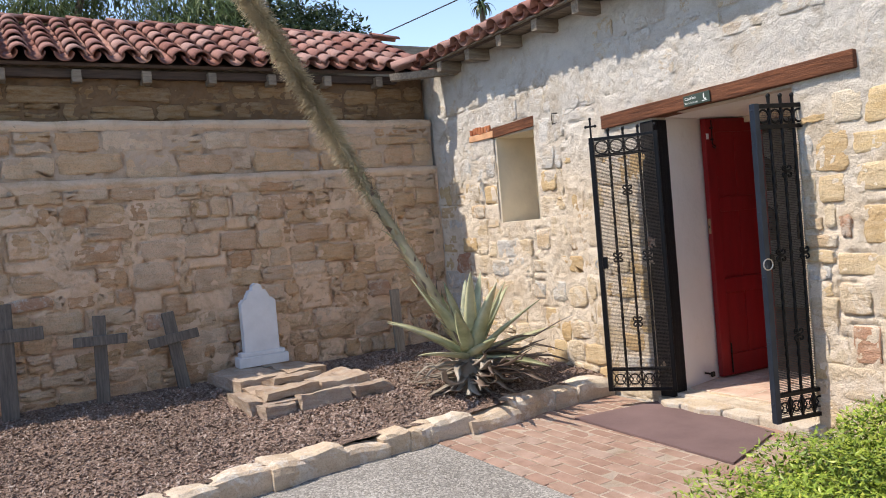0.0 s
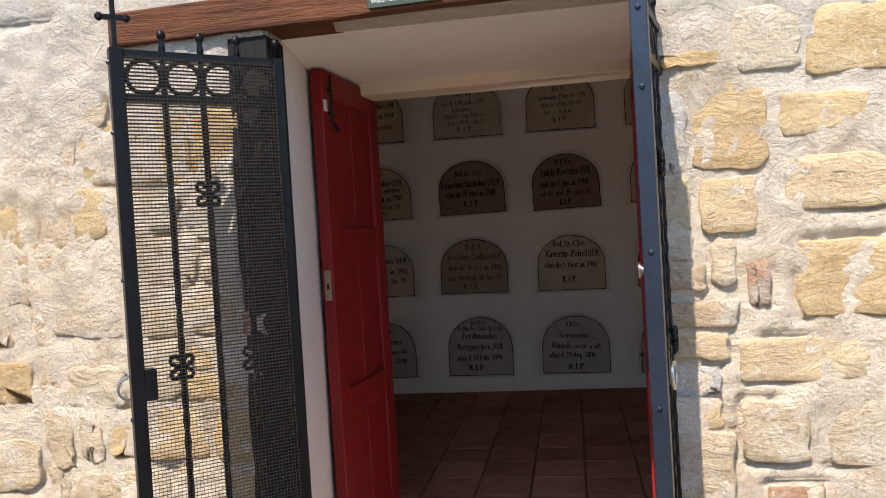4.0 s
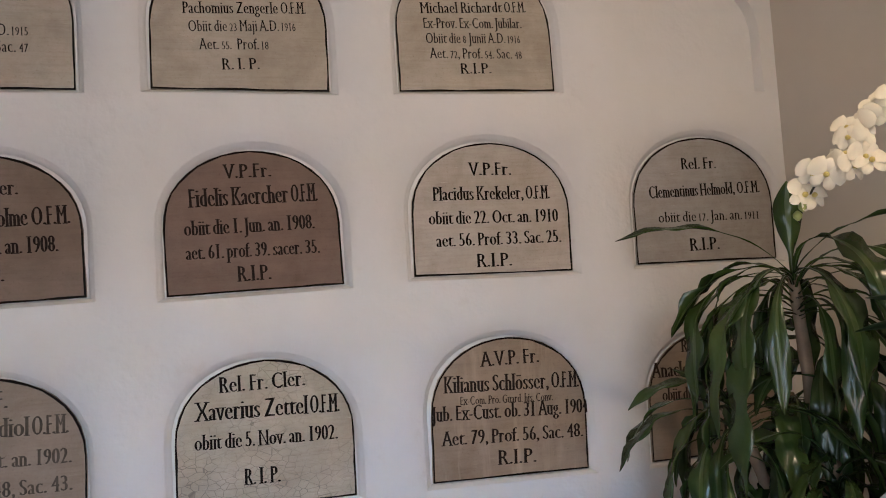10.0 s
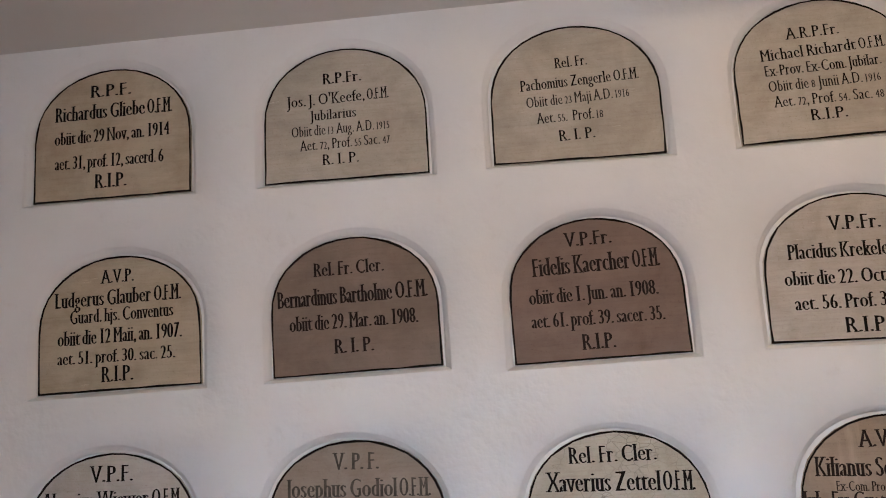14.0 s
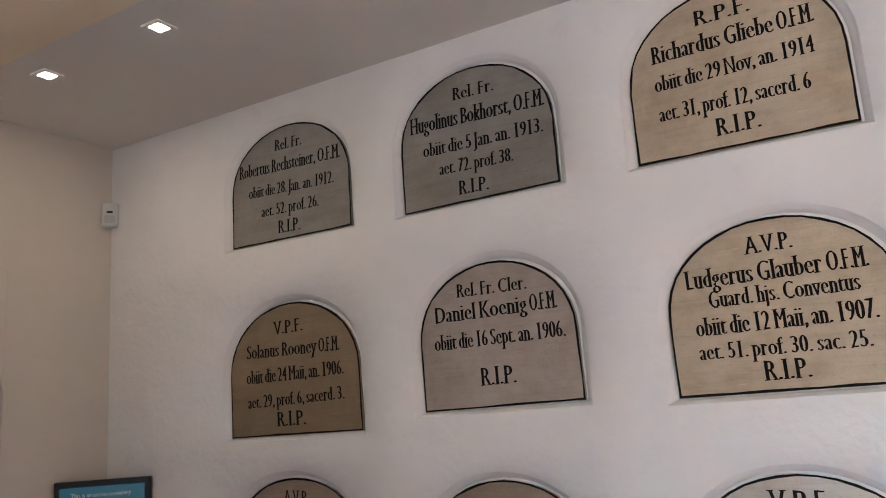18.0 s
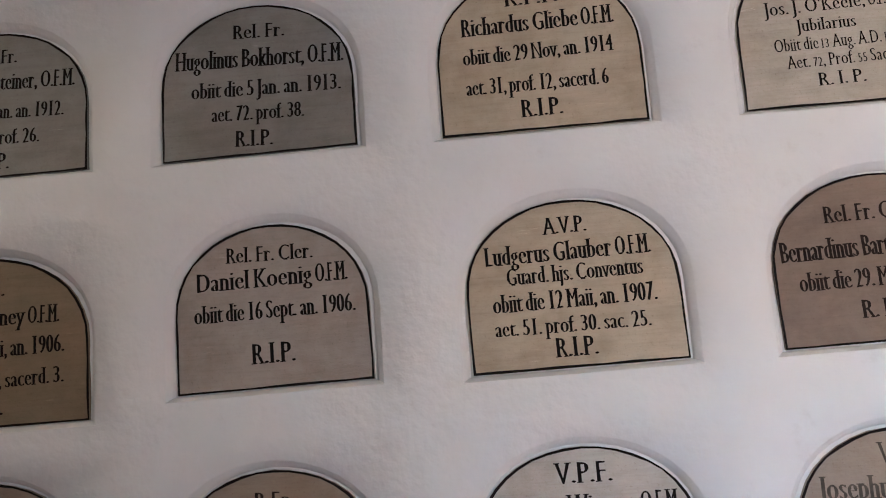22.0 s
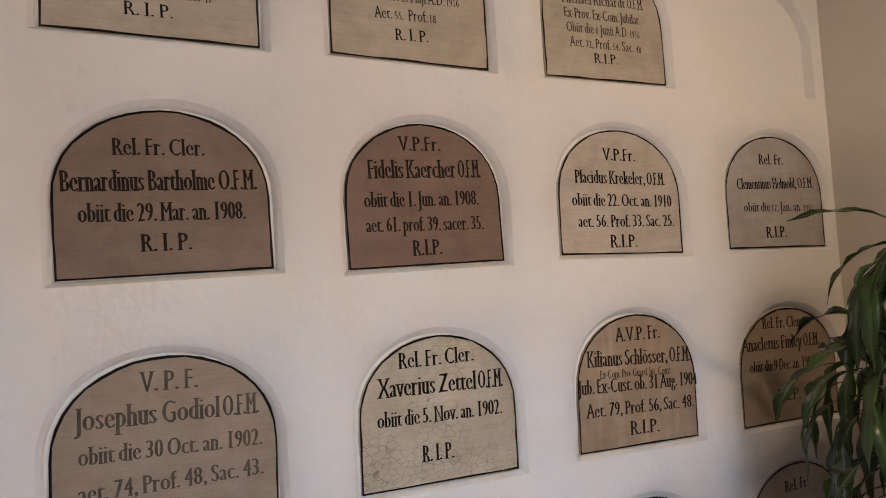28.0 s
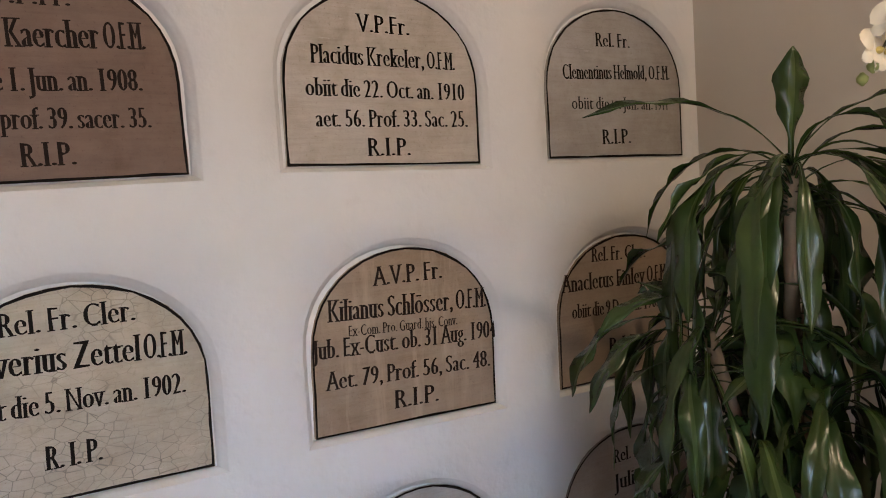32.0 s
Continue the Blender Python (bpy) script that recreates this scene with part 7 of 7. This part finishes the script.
# recessed square ceiling lights
glow = Nodes("lamp_lens")
glow.set((0.9, 0.85, 0.75), 0.5)
glow.b.inputs["Emission Color"].default_value = (1.0, 0.86, 0.66, 1)
glow.b.inputs["Emission Strength"].default_value = 3.0
for k in range(2):
    x = -2.41 + 0.60 * k
    ld = thing("ceiling_light", pose(x, -0.70, CEIL), "small square recessed warm ceiling light", "ceiling light", "ceiling lights in a row")
    part("lens", box(-0.023, 0.023, -0.023, 0.023, -0.0035, -0.0015), glow.m, ld, "glowing white lens")
    bm = bmesh.new()
    for a in ((-0.040, -0.024, -0.040, 0.040), (0.024, 0.040, -0.040, 0.040), (-0.024, 0.024, -0.040, -0.024), (-0.024, 0.024, 0.024, 0.040)):
        add_box(bm, a[0], a[1], a[2], a[3], -0.005, 0.002, 0.001)
    part("trim", bm, "ceiling", ld)
    lamp("ceiling_lamp", "AREA", look((x, -0.70, CEIL - 0.012), (x, -0.66, 0)), LED_WATT, (1.0, 0.72, 0.46), size=0.046)


# ---- laid pieces: stones, kerb, pavers, tiles, mulch ----
def stone_mesh(w, h, proud, rnd, rag=1.0):
    """An angular, rough-faced stone, w by h, nearly flush with its wall; local x along, y out, z up."""
    bm = bmesh.new()
    cut = [min(0.55, rnd.uniform(0.06, 0.34) * rag) for _ in range(8)]
    cor = []
    for (sx, sz), (c1, c2) in zip(((-1, -1), (1, -1), (1, 1), (-1, 1)), ((0, 1), (2, 3), (4, 5), (6, 7))):
        a, b = (sx * w / 2, sz * h / 2 * (1 - cut[c1])), (sx * w / 2 * (1 - cut[c2] * h / w), sz * h / 2)
        cor += [a, b] if sx * sz > 0 else [b, a]
    ring = []
    for k in range(8):
        (x0, z0), (x1, z1) = cor[k], cor[(k + 1) % 8]
        m = 4 if k % 2 else 1
        for q in range(m):
            t = q / m
            ring.append((x0 + (x1 - x0) * t + rnd.uniform(-0.011, 0.007) * rag, z0 + (z1 - z0) * t + rnd.uniform(-0.011, 0.007) * rag))
    n = len(ring)
    tiltx, tiltz = rnd.uniform(-0.03, 0.03), rnd.uniform(-0.03, 0.03)
    o = Vector((rnd.uniform(0, 90), rnd.uniform(0, 90), 0))
    levels = []
    for f, d in ((1.0, -0.034), (0.985, proud * 0.7), (0.93, proud), (0.62, proud), (0.30, proud)):
        levels.append([bm.verts.new((x * f, d + x * f * tiltx + z * f * tiltz + (0.009 * noise.noise(o + Vector((x * f * 9, 0, z * f * 9))) + 0.005 * noise.noise(o + Vector((x * f * 31, 0, z * f * 31))) if d > 0 else 0), z * f)) for x, z in ring])
    for A, B in zip(levels, levels[1:]):
        for k in range(n):
            j = (k + 1) % n
            bm.faces.new((A[k], A[j], B[j], B[k]))
    bm.faces.new(levels[-1])
    bmesh.ops.recalc_face_normals(bm, faces=bm.faces)
    me = bpy.data.meshes.new("stone")
    bm.to_mesh(me)
    bm.free()
    me.shade_smooth()
    return me


LAID = {}


def mortar_coat(name, material, label, u0, u1, v0, v1, holes, place, level, seed, stones, crack=0.1, deep=0.03, cell=0.0135, amp=1.55):
    """The rough mortar face of a wall: flush or smeared over the stones, and fallen out of some joints along their edges."""
    nu, nv = int((u1 - u0) / cell), int((v1 - v0) / cell)
    groove = np.zeros((nv + 1, nu + 1))
    for a, b, c, d in LAID.get(stones, ()):
        i0, i1 = max(0, int((a - 0.05 - u0) / cell)), min(nu, int((b + 0.05 - u0) / cell) + 1)
        j0, j1 = max(0, int((c - 0.05 - v0) / cell)), min(nv, int((d + 0.05 - v0) / cell) + 1)
        if i0 >= i1 or j0 >= j1:
            continue
        uu, vv = np.meshgrid(u0 + cell * np.arange(i0, i1), v0 + cell * np.arange(j0, j1))
        du = np.abs(uu - (a + b) / 2) - (b - a) / 2 + 0.004
        dv = np.abs(vv - (c + d) / 2) - (d - c) / 2 + 0.004
        out = np.sqrt(np.maximum(du, 0) ** 2 + np.maximum(dv, 0) ** 2) + np.minimum(np.maximum(du, dv), 0)
        near = np.exp(-(out / 0.011) ** 2)
        groove[j0:j1, i0:i1] = np.maximum(groove[j0:j1, i0:i1], near)
    keep = [[not any(a < u0 + i * cell < b and c < v0 + j * cell < d for a, b, c, d in holes) for i in range(nu + 1)] for j in range(nv + 1)]
    pts, faces = [], []
    for j in range(nv + 1):
        for i in range(nu + 1):
            u, v = u0 + i * cell, v0 + j * cell
            p = Vector((u, v, seed))
            big = noise.noise(p * 2.1)
            d = 0.006 * big + 0.007 * noise.noise(p * 6.3) + 0.0055 * noise.noise(p * 17.0) + 0.003 * noise.noise(p * 41.0)
            depth = max(0.0008, 0.004 + level(u, v) + amp * d)
            g = groove[j, i]
            if g > 0.08:
                open_ = noise.noise(Vector((u * 2.6, v * 2.6, seed + 9))) + 0.45 * noise.noise(Vector((u * 9, v * 9, seed + 4))) - crack
                if open_ > 0:
                    depth -= deep * g * min(1.0, open_ * 5)
            pts.append(place(u, v, depth))
    for j in range(nv):
        for i in range(nu):
            if keep[j][i] and keep[j][i + 1] and keep[j + 1][i] and keep[j + 1][i + 1]:
                a = j * (nu + 1) + i
                faces.append((a, a + 1, a + nu + 2, a + nu + 1))
    me = bpy.data.meshes.new(name)
    me.from_pydata(pts, [], faces)
    me.materials.append(M[material])
    me.shade_smooth()
    ob = new(name, me)
    tagged(ob, label, "wall", kind="structure")
    return ob


def lay_stones(parent, u0, u1, v0, v1, holes, place, heights, widths, pick, proud, seed, fixed=(), gap=0.014, rag=1.0):
    rnd = random.Random(seed)
    todo = [(a, b, c, d, t) for a, b, c, d, t in fixed]
    blocked = list(holes) + [(a - 0.01, b + 0.01, c - 0.01, d + 0.01) for a, b, c, d, t in fixed]
    v = v0
    while v < v1 - 0.05:
        h = min(rnd.uniform(*heights), v1 - v)
        u = u0 + rnd.uniform(-0.2, 0)
        while u < u1:
            w = rnd.uniform(*widths)
            if rnd.random() < 0.2:
                w *= 0.5
            a, b = max(u, u0), min(u + w, u1)
            c, d = v + rnd.uniform(-0.02, 0.02), v + h + rnd.uniform(-0.02, 0.02)
            split = rnd.random() < 0.16 and h > 0.16
            u += w
            for (c2, d2) in (((c, (c + d) / 2), ((c + d) / 2, d)) if split else ((c, d),)):
                a2, b2 = a, b
                for ha, hb, hc, hd in blocked:
                    if a2 < hb and b2 > ha and c2 < hd - 0.015 and d2 > hc + 0.015:
                        if ha - a2 > b2 - hb:
                            b2 = min(b2, ha)
                        else:
                            a2 = max(a2, hb)
                if b2 - a2 > 0.07 and d2 - c2 > 0.05:
                    todo.append((a2, b2, c2, d2, None))
        v += h
    for a, b, c, d, t in todo:
        me = stone_mesh(b - a - gap, d - c - gap, proud * rnd.uniform(0.4, 1.5), rnd, rag)
        me.materials.append(M[t or pick((a + b) / 2, (c + d) / 2, rnd)])
        ob = new("stone", me)
        lift = 0.0 if t else 0.075 * noise.noise(Vector((a * 0.9, c * 0.6, seed)))
        ob.matrix_world = place((a + b) / 2, (c + d) / 2 + lift) @ pose(0, 0, 0, 0, rnd.uniform(-2.2, 2.2) if t is None else 0, 0)
        ob.parent = parent
        LAID.setdefault(seed, []).append((a, b, c + lift, d + lift))


def pick_front(u, v, rnd):
    if v > 2.05 + 0.25 * math.sin(u * 1.3):
        return "stone_high"
    return "stone_red" if rnd.random() < 0.012 else ("stone_high" if rnd.random() < 0.10 else ("stone_honey" if rnd.random() < 0.30 else "stone"))


def pick_side(u, v, rnd):
    return "stone_red" if rnd.random() < 0.015 else "stone_old"


FRONT_HOLES = [(WIN_L - 0.03, WIN_R + 0.02, WIN_B - 0.02, WIN_T + 0.10), (-1.90, WIN_L, 2.24, 2.42), (DOOR_L - 0.02, DOOR_R + 0.02, -0.3, DOOR_T), (0.06, 2.26, 2.08, 2.29)]
BIG = [(2.16, 2.49, 1.43, 1.61, "stone_honey"), (2.18, 2.55, 1.12, 1.36, "stone_honey"), (2.01, 2.38, 0.94, 1.08, "stone_honey"), (2.04, 2.12, 1.16, 1.31, "stone_red"), (2.07, 2.25, 0.41, 0.65, "stone_red"), (1.92, 2.10, 1.38, 1.56, "stone_honey"), (2.15, 2.41, 1.65, 1.78, "stone_honey"), (2.01, 2.21, 0.70, 0.90, "stone"), (2.24, 2.51, 0.69, 0.90, "stone"), (-0.79, -0.57, 1.67, 1.87, "stone_honey"), (-0.60, -0.28, 0.93, 1.09, "stone_honey"), (-0.99, -0.63, 0.93, 1.06, "stone"), (-1.02, -0.85, 0.68, 0.86, "stone_high"), (-0.75, -0.53, 0.67, 0.87, "stone_high"), (-0.88, -0.67, 0.42, 0.62, "stone_honey"), (-0.46, -0.23, 1.88, 2.01, "stone_honey"), (-0.59, -0.39, 1.49, 1.62, "stone"), (-0.20, 0.08, 1.15, 1.31, "stone"), (-0.51, -0.27, 0.63, 0.82, "stone"), (-0.17, 0.06, 0.91, 1.07, "stone"), (-1.32, -1.07, 0.71, 0.90, "stone"), (1.83, 2.03, 1.87, 1.93, "stone_honey"), (-1.72, -1.49, 1.62, 1.81, "stone_honey"), (-0.92, -0.71, 1.14, 1.34, "stone")]
ON_FRONT = lambda u, v: pose(u, FACE, v, 0, 0, 180)
lay_stones(wall_front, -2.60, 1.20, -0.05, 3.02, FRONT_HOLES, ON_FRONT, (0.15, 0.25), (0.18, 0.42), pick_front, 0.010, 31, [q for q in BIG if q[0] < 1.2], 0.016, 1.25)
lay_stones(wall_front, 1.20, 3.55, -0.05, 3.02, FRONT_HOLES, ON_FRONT, (0.17, 0.27), (0.26, 0.52), pick_front, 0.012, 35, [q for q in BIG if q[0] >= 1.2], 0.018, 0.75)
LAID[31] += LAID[35]
SIDE_BIG = [(-6.78, -6.53, 1.71, 1.95, "stone_old"), (-7.74, -7.36, 1.09, 1.35, "stone_old"), (-7.68, -7.51, 0.71, 0.89, "stone_red"), (-6.53, -6.28, 1.66, 1.91, "stone_old"), (-5.43, -5.16, 0.74, 0.94, "stone_red"), (-8.71, -8.38, 1.45, 1.71, "stone_old"), (-7.22, -6.89, 1.01, 1.24, "stone_old"), (-6.19, -5.84, 0.71, 0.99, "stone_old")]
lay_stones(wall_side, -9.3, FACE - 0.02, 0.02, 2.04, [], lambda u, v: pose(SIDE, u, v, 0, 0, -90), (0.14, 0.22), (0.16, 0.42), pick_side, 0.015, 32, SIDE_BIG, 0.026, 1.7)
lay_stones(wall_side, -9.3, FACE - 0.02, 2.14, 2.58, [], lambda u, v: pose(SIDE - 0.07, u, v, 0, 0, -90), (0.19, 0.24), (0.35, 0.75), lambda u, v, r: "stone_old", 0.012, 33, (), 0.03, 1.3)
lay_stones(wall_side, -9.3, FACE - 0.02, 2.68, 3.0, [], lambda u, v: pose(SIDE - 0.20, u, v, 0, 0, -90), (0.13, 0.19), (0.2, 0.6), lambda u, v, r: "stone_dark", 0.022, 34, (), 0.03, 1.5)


def front_level(u, v):
    k = max(0.0, min(1.0, (v - 1.85 - 0.25 * noise.noise(Vector((u, v, 7.0)))) / 0.35))
    return 0.0026 + 0.0054 * k + (0.0022 if u < 0.4 else 0.0)


COAT_HOLES = [(WIN_L - 0.01, WIN_R + 0.01, WIN_B - 0.01, WIN_T + 0.10), (DOOR_L - 0.01, DOOR_R + 0.01, -0.3, DOOR_T + 0.02)]
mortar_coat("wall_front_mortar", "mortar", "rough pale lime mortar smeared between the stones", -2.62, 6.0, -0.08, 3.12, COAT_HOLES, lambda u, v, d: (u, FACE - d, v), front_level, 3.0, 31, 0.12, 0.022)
mortar_coat("wall_side_mortar", "mortar_old", "rough brown mortar smeared between the stones", -10.2, FACE, 0.0, 2.08, [], lambda u, v, d: (SIDE + d, u, v), lambda u, v: 0.002, 5.0, 32, -0.12, 0.045, amp=1.9)
mortar_coat("wall_side_mortar_high", "mortar_band", "rough brown mortar of the set-back band", -10.2, FACE, 2.12, 2.63, [], lambda u, v, d: (SIDE - 0.07 + d, u, v), lambda u, v: 0.0, 6.0, 33, 0.0, 0.04, amp=1.5)
mortar_coat("wall_side_earth", "mortar_dark", "crumbling earth plaster under the eaves, darkened for their shade", -10.2, FACE, 2.64, 3.10, [], lambda u, v, d: (SIDE - 0.20 + 1.6 * d, u, v), lambda u, v: 0.002, 8.0, 34, 0.2, 0.004)

# kerb of rough stones
kerb = thing("kerb", Matrix.Identity(4), "kerb of rough sandstone blocks along the bed", "kerb", kind="structure")
rnd = random.Random(41)
y = FACE - 0.06
while y > -10:
    L = rnd.choice((0.18, 0.24, 0.30, 0.36, 0.44)) * rnd.uniform(0.9, 1.1)
    wide, tall = rnd.uniform(0.095, 0.125), rnd.uniform(0.12, 0.17)
    bm = box(-wide, wide, -L / 2 - 0.018, L / 2 + 0.018, -0.12, tall, 0.0)
    bmesh.ops.subdivide_edges(bm, edges=bm.edges[:], cuts=4, use_grid_fill=True)
    seed = Vector((y * 7.3, 0, 0))
    for v in bm.verts:
        e = max(abs(v.co.x) / wide, abs(v.co.y) / (L / 2))
        if v.co.z > tall - 0.01 and e > 0.9:
            v.co.z -= 0.020
            v.co.x *= 0.90
            v.co.y *= 0.97
        v.co += noise.noise_vector(seed + v.co * 5) * 0.030 + noise.noise_vector(seed + v.co * 17) * 0.013
    o = part("kerb_stone", bm, "kerb_stone", kerb)
    y1 = y - L
    lean = math.degrees(math.atan2(kerb_x(y) - kerb_x(y1), L))
    o.matrix_world = pose(kerb_x(y - L / 2) + rnd.uniform(-0.02, 0.02), y - L / 2, YARD, 0, rnd.uniform(-4, 4), -lean + rnd.uniform(-5, 5))
    y = y1

# brick pavers before the door, in a basket of pairs
pav = thing("brick_paving", Matrix.Identity(4), "worn red brick paving before the doorway", "paving", kind="structure")
me = bpy.data.meshes.new("paver")
bm = box(-0.102, 0.102, -0.048, 0.048, -0.03, 0.010, 0.005)
bm.to_mesh(me)
bm.free()
me.materials.append(M["paver"])
setting("pavement_bed", box(-0.40, 2.9, -6.22, FACE - 0.06, -0.2, YARD + 0.0082), "joint", "pale mortar between the pavers")
for j in range(16):
    for i in range(16):
        x, yy = -0.20 + i * 0.216 - (0.108 if j % 2 else 0), FACE - 0.13 - j * 0.108
        if x > 2.8 or x < -0.3 or (0.5 < x < 1.75 and -5.05 < yy < -4.7):
            continue
        o = new("paver", me)
        o.matrix_world = pose(x, yy, YARD + rnd.uniform(-0.002, 0.003), rnd.uniform(-.5, .5), rnd.uniform(-.5, .5), rnd.uniform(-1.4, 1.4))
        o.parent = pav

# floor tiles in the doorway and the room
tl = thing("floor_tiles", Matrix.Identity(4), "square terracotta floor tiles with pale joints", "floor", kind="structure")
me = bpy.data.meshes.new("floor_tile")
bm = box(-0.145, 0.145, -0.145, 0.145, -0.02, 0.004, 0.005)
bm.to_mesh(me)
bm.free()
me.materials.append(M["floor_tile"])
M["threshold_tile"] = clay_material("pale_pink_tile", [(0.60, 0.45, 0.37), (0.66, 0.52, 0.44), (0.54, 0.33, 0.23), (0.70, 0.58, 0.50)], "object")
me2 = me.copy()
me2.materials.clear()
me2.materials.append(M["threshold_tile"])
for j in range(11):
    for i in range(22):
        x, yy = RL + 0.16 + i * 0.30, -0.15 - j * 0.30
        if x > RR - 0.1 or yy < INNER - 0.05:
            continue
        o = new("floor_tile", me)
        o.matrix_world = pose(x, yy, rnd.uniform(-0.001, 0.001), rnd.uniform(-.3, .3), rnd.uniform(-.3, .3), 0)
        o.parent = tl
for j in range(3):
    for i in range(5):
        o = new("floor_tile", me2)
        o.matrix_world = pose(0.66 + i * 0.30, INNER - 0.22 - j * 0.30, STEP_Z - 0.004 + rnd.uniform(-0.001, 0.001), 0, 0, 0)
        o.parent = tl

# mulch chips over the bed
chips_v, chips_f = [], []
for k in range(36000):
    yy = rnd.uniform(-9.6, FACE - 0.02)
    x = rnd.uniform(SIDE + 0.05, kerb_x(yy) - 0.09)
    z = bed_height(x, yy)
    s = rnd.uniform(0.006, 0.019)
    a = Vector((rnd.gauss(0, 1), rnd.gauss(0, 1), rnd.gauss(0, 0.5))).normalized() * s
    b = a.orthogonal().normalized() * s * rnd.uniform(0.3, 0.8)
    c = a.cross(b).normalized() * s * 0.35
    p = Vector((x, yy, z + s * 0.3))
    q = len(chips_v)
    chips_v += [p - a, p + b, p + a, p - b, p + c * (1 if c.z > 0 else -1)]
    chips_f += [(q, q + 1, q + 4), (q + 1, q + 2, q + 4), (q + 2, q + 3, q + 4), (q + 3, q, q + 4)]
me = bpy.data.meshes.new("mulch")
me.from_pydata([tuple(v) for v in chips_v], [], chips_f)
M["chips"] = leaf_material("bark_chips", [(0.15, 0.095, 0.072), (0.32, 0.23, 0.185), (0.22, 0.14, 0.11), (0.48, 0.39, 0.33), (0.27, 0.19, 0.155)], 0.9)
me.materials.append(M["chips"])
tagged(new("mulch", me), "loose brown bark chips and gravel over the bed", "mulch", kind="stuff")
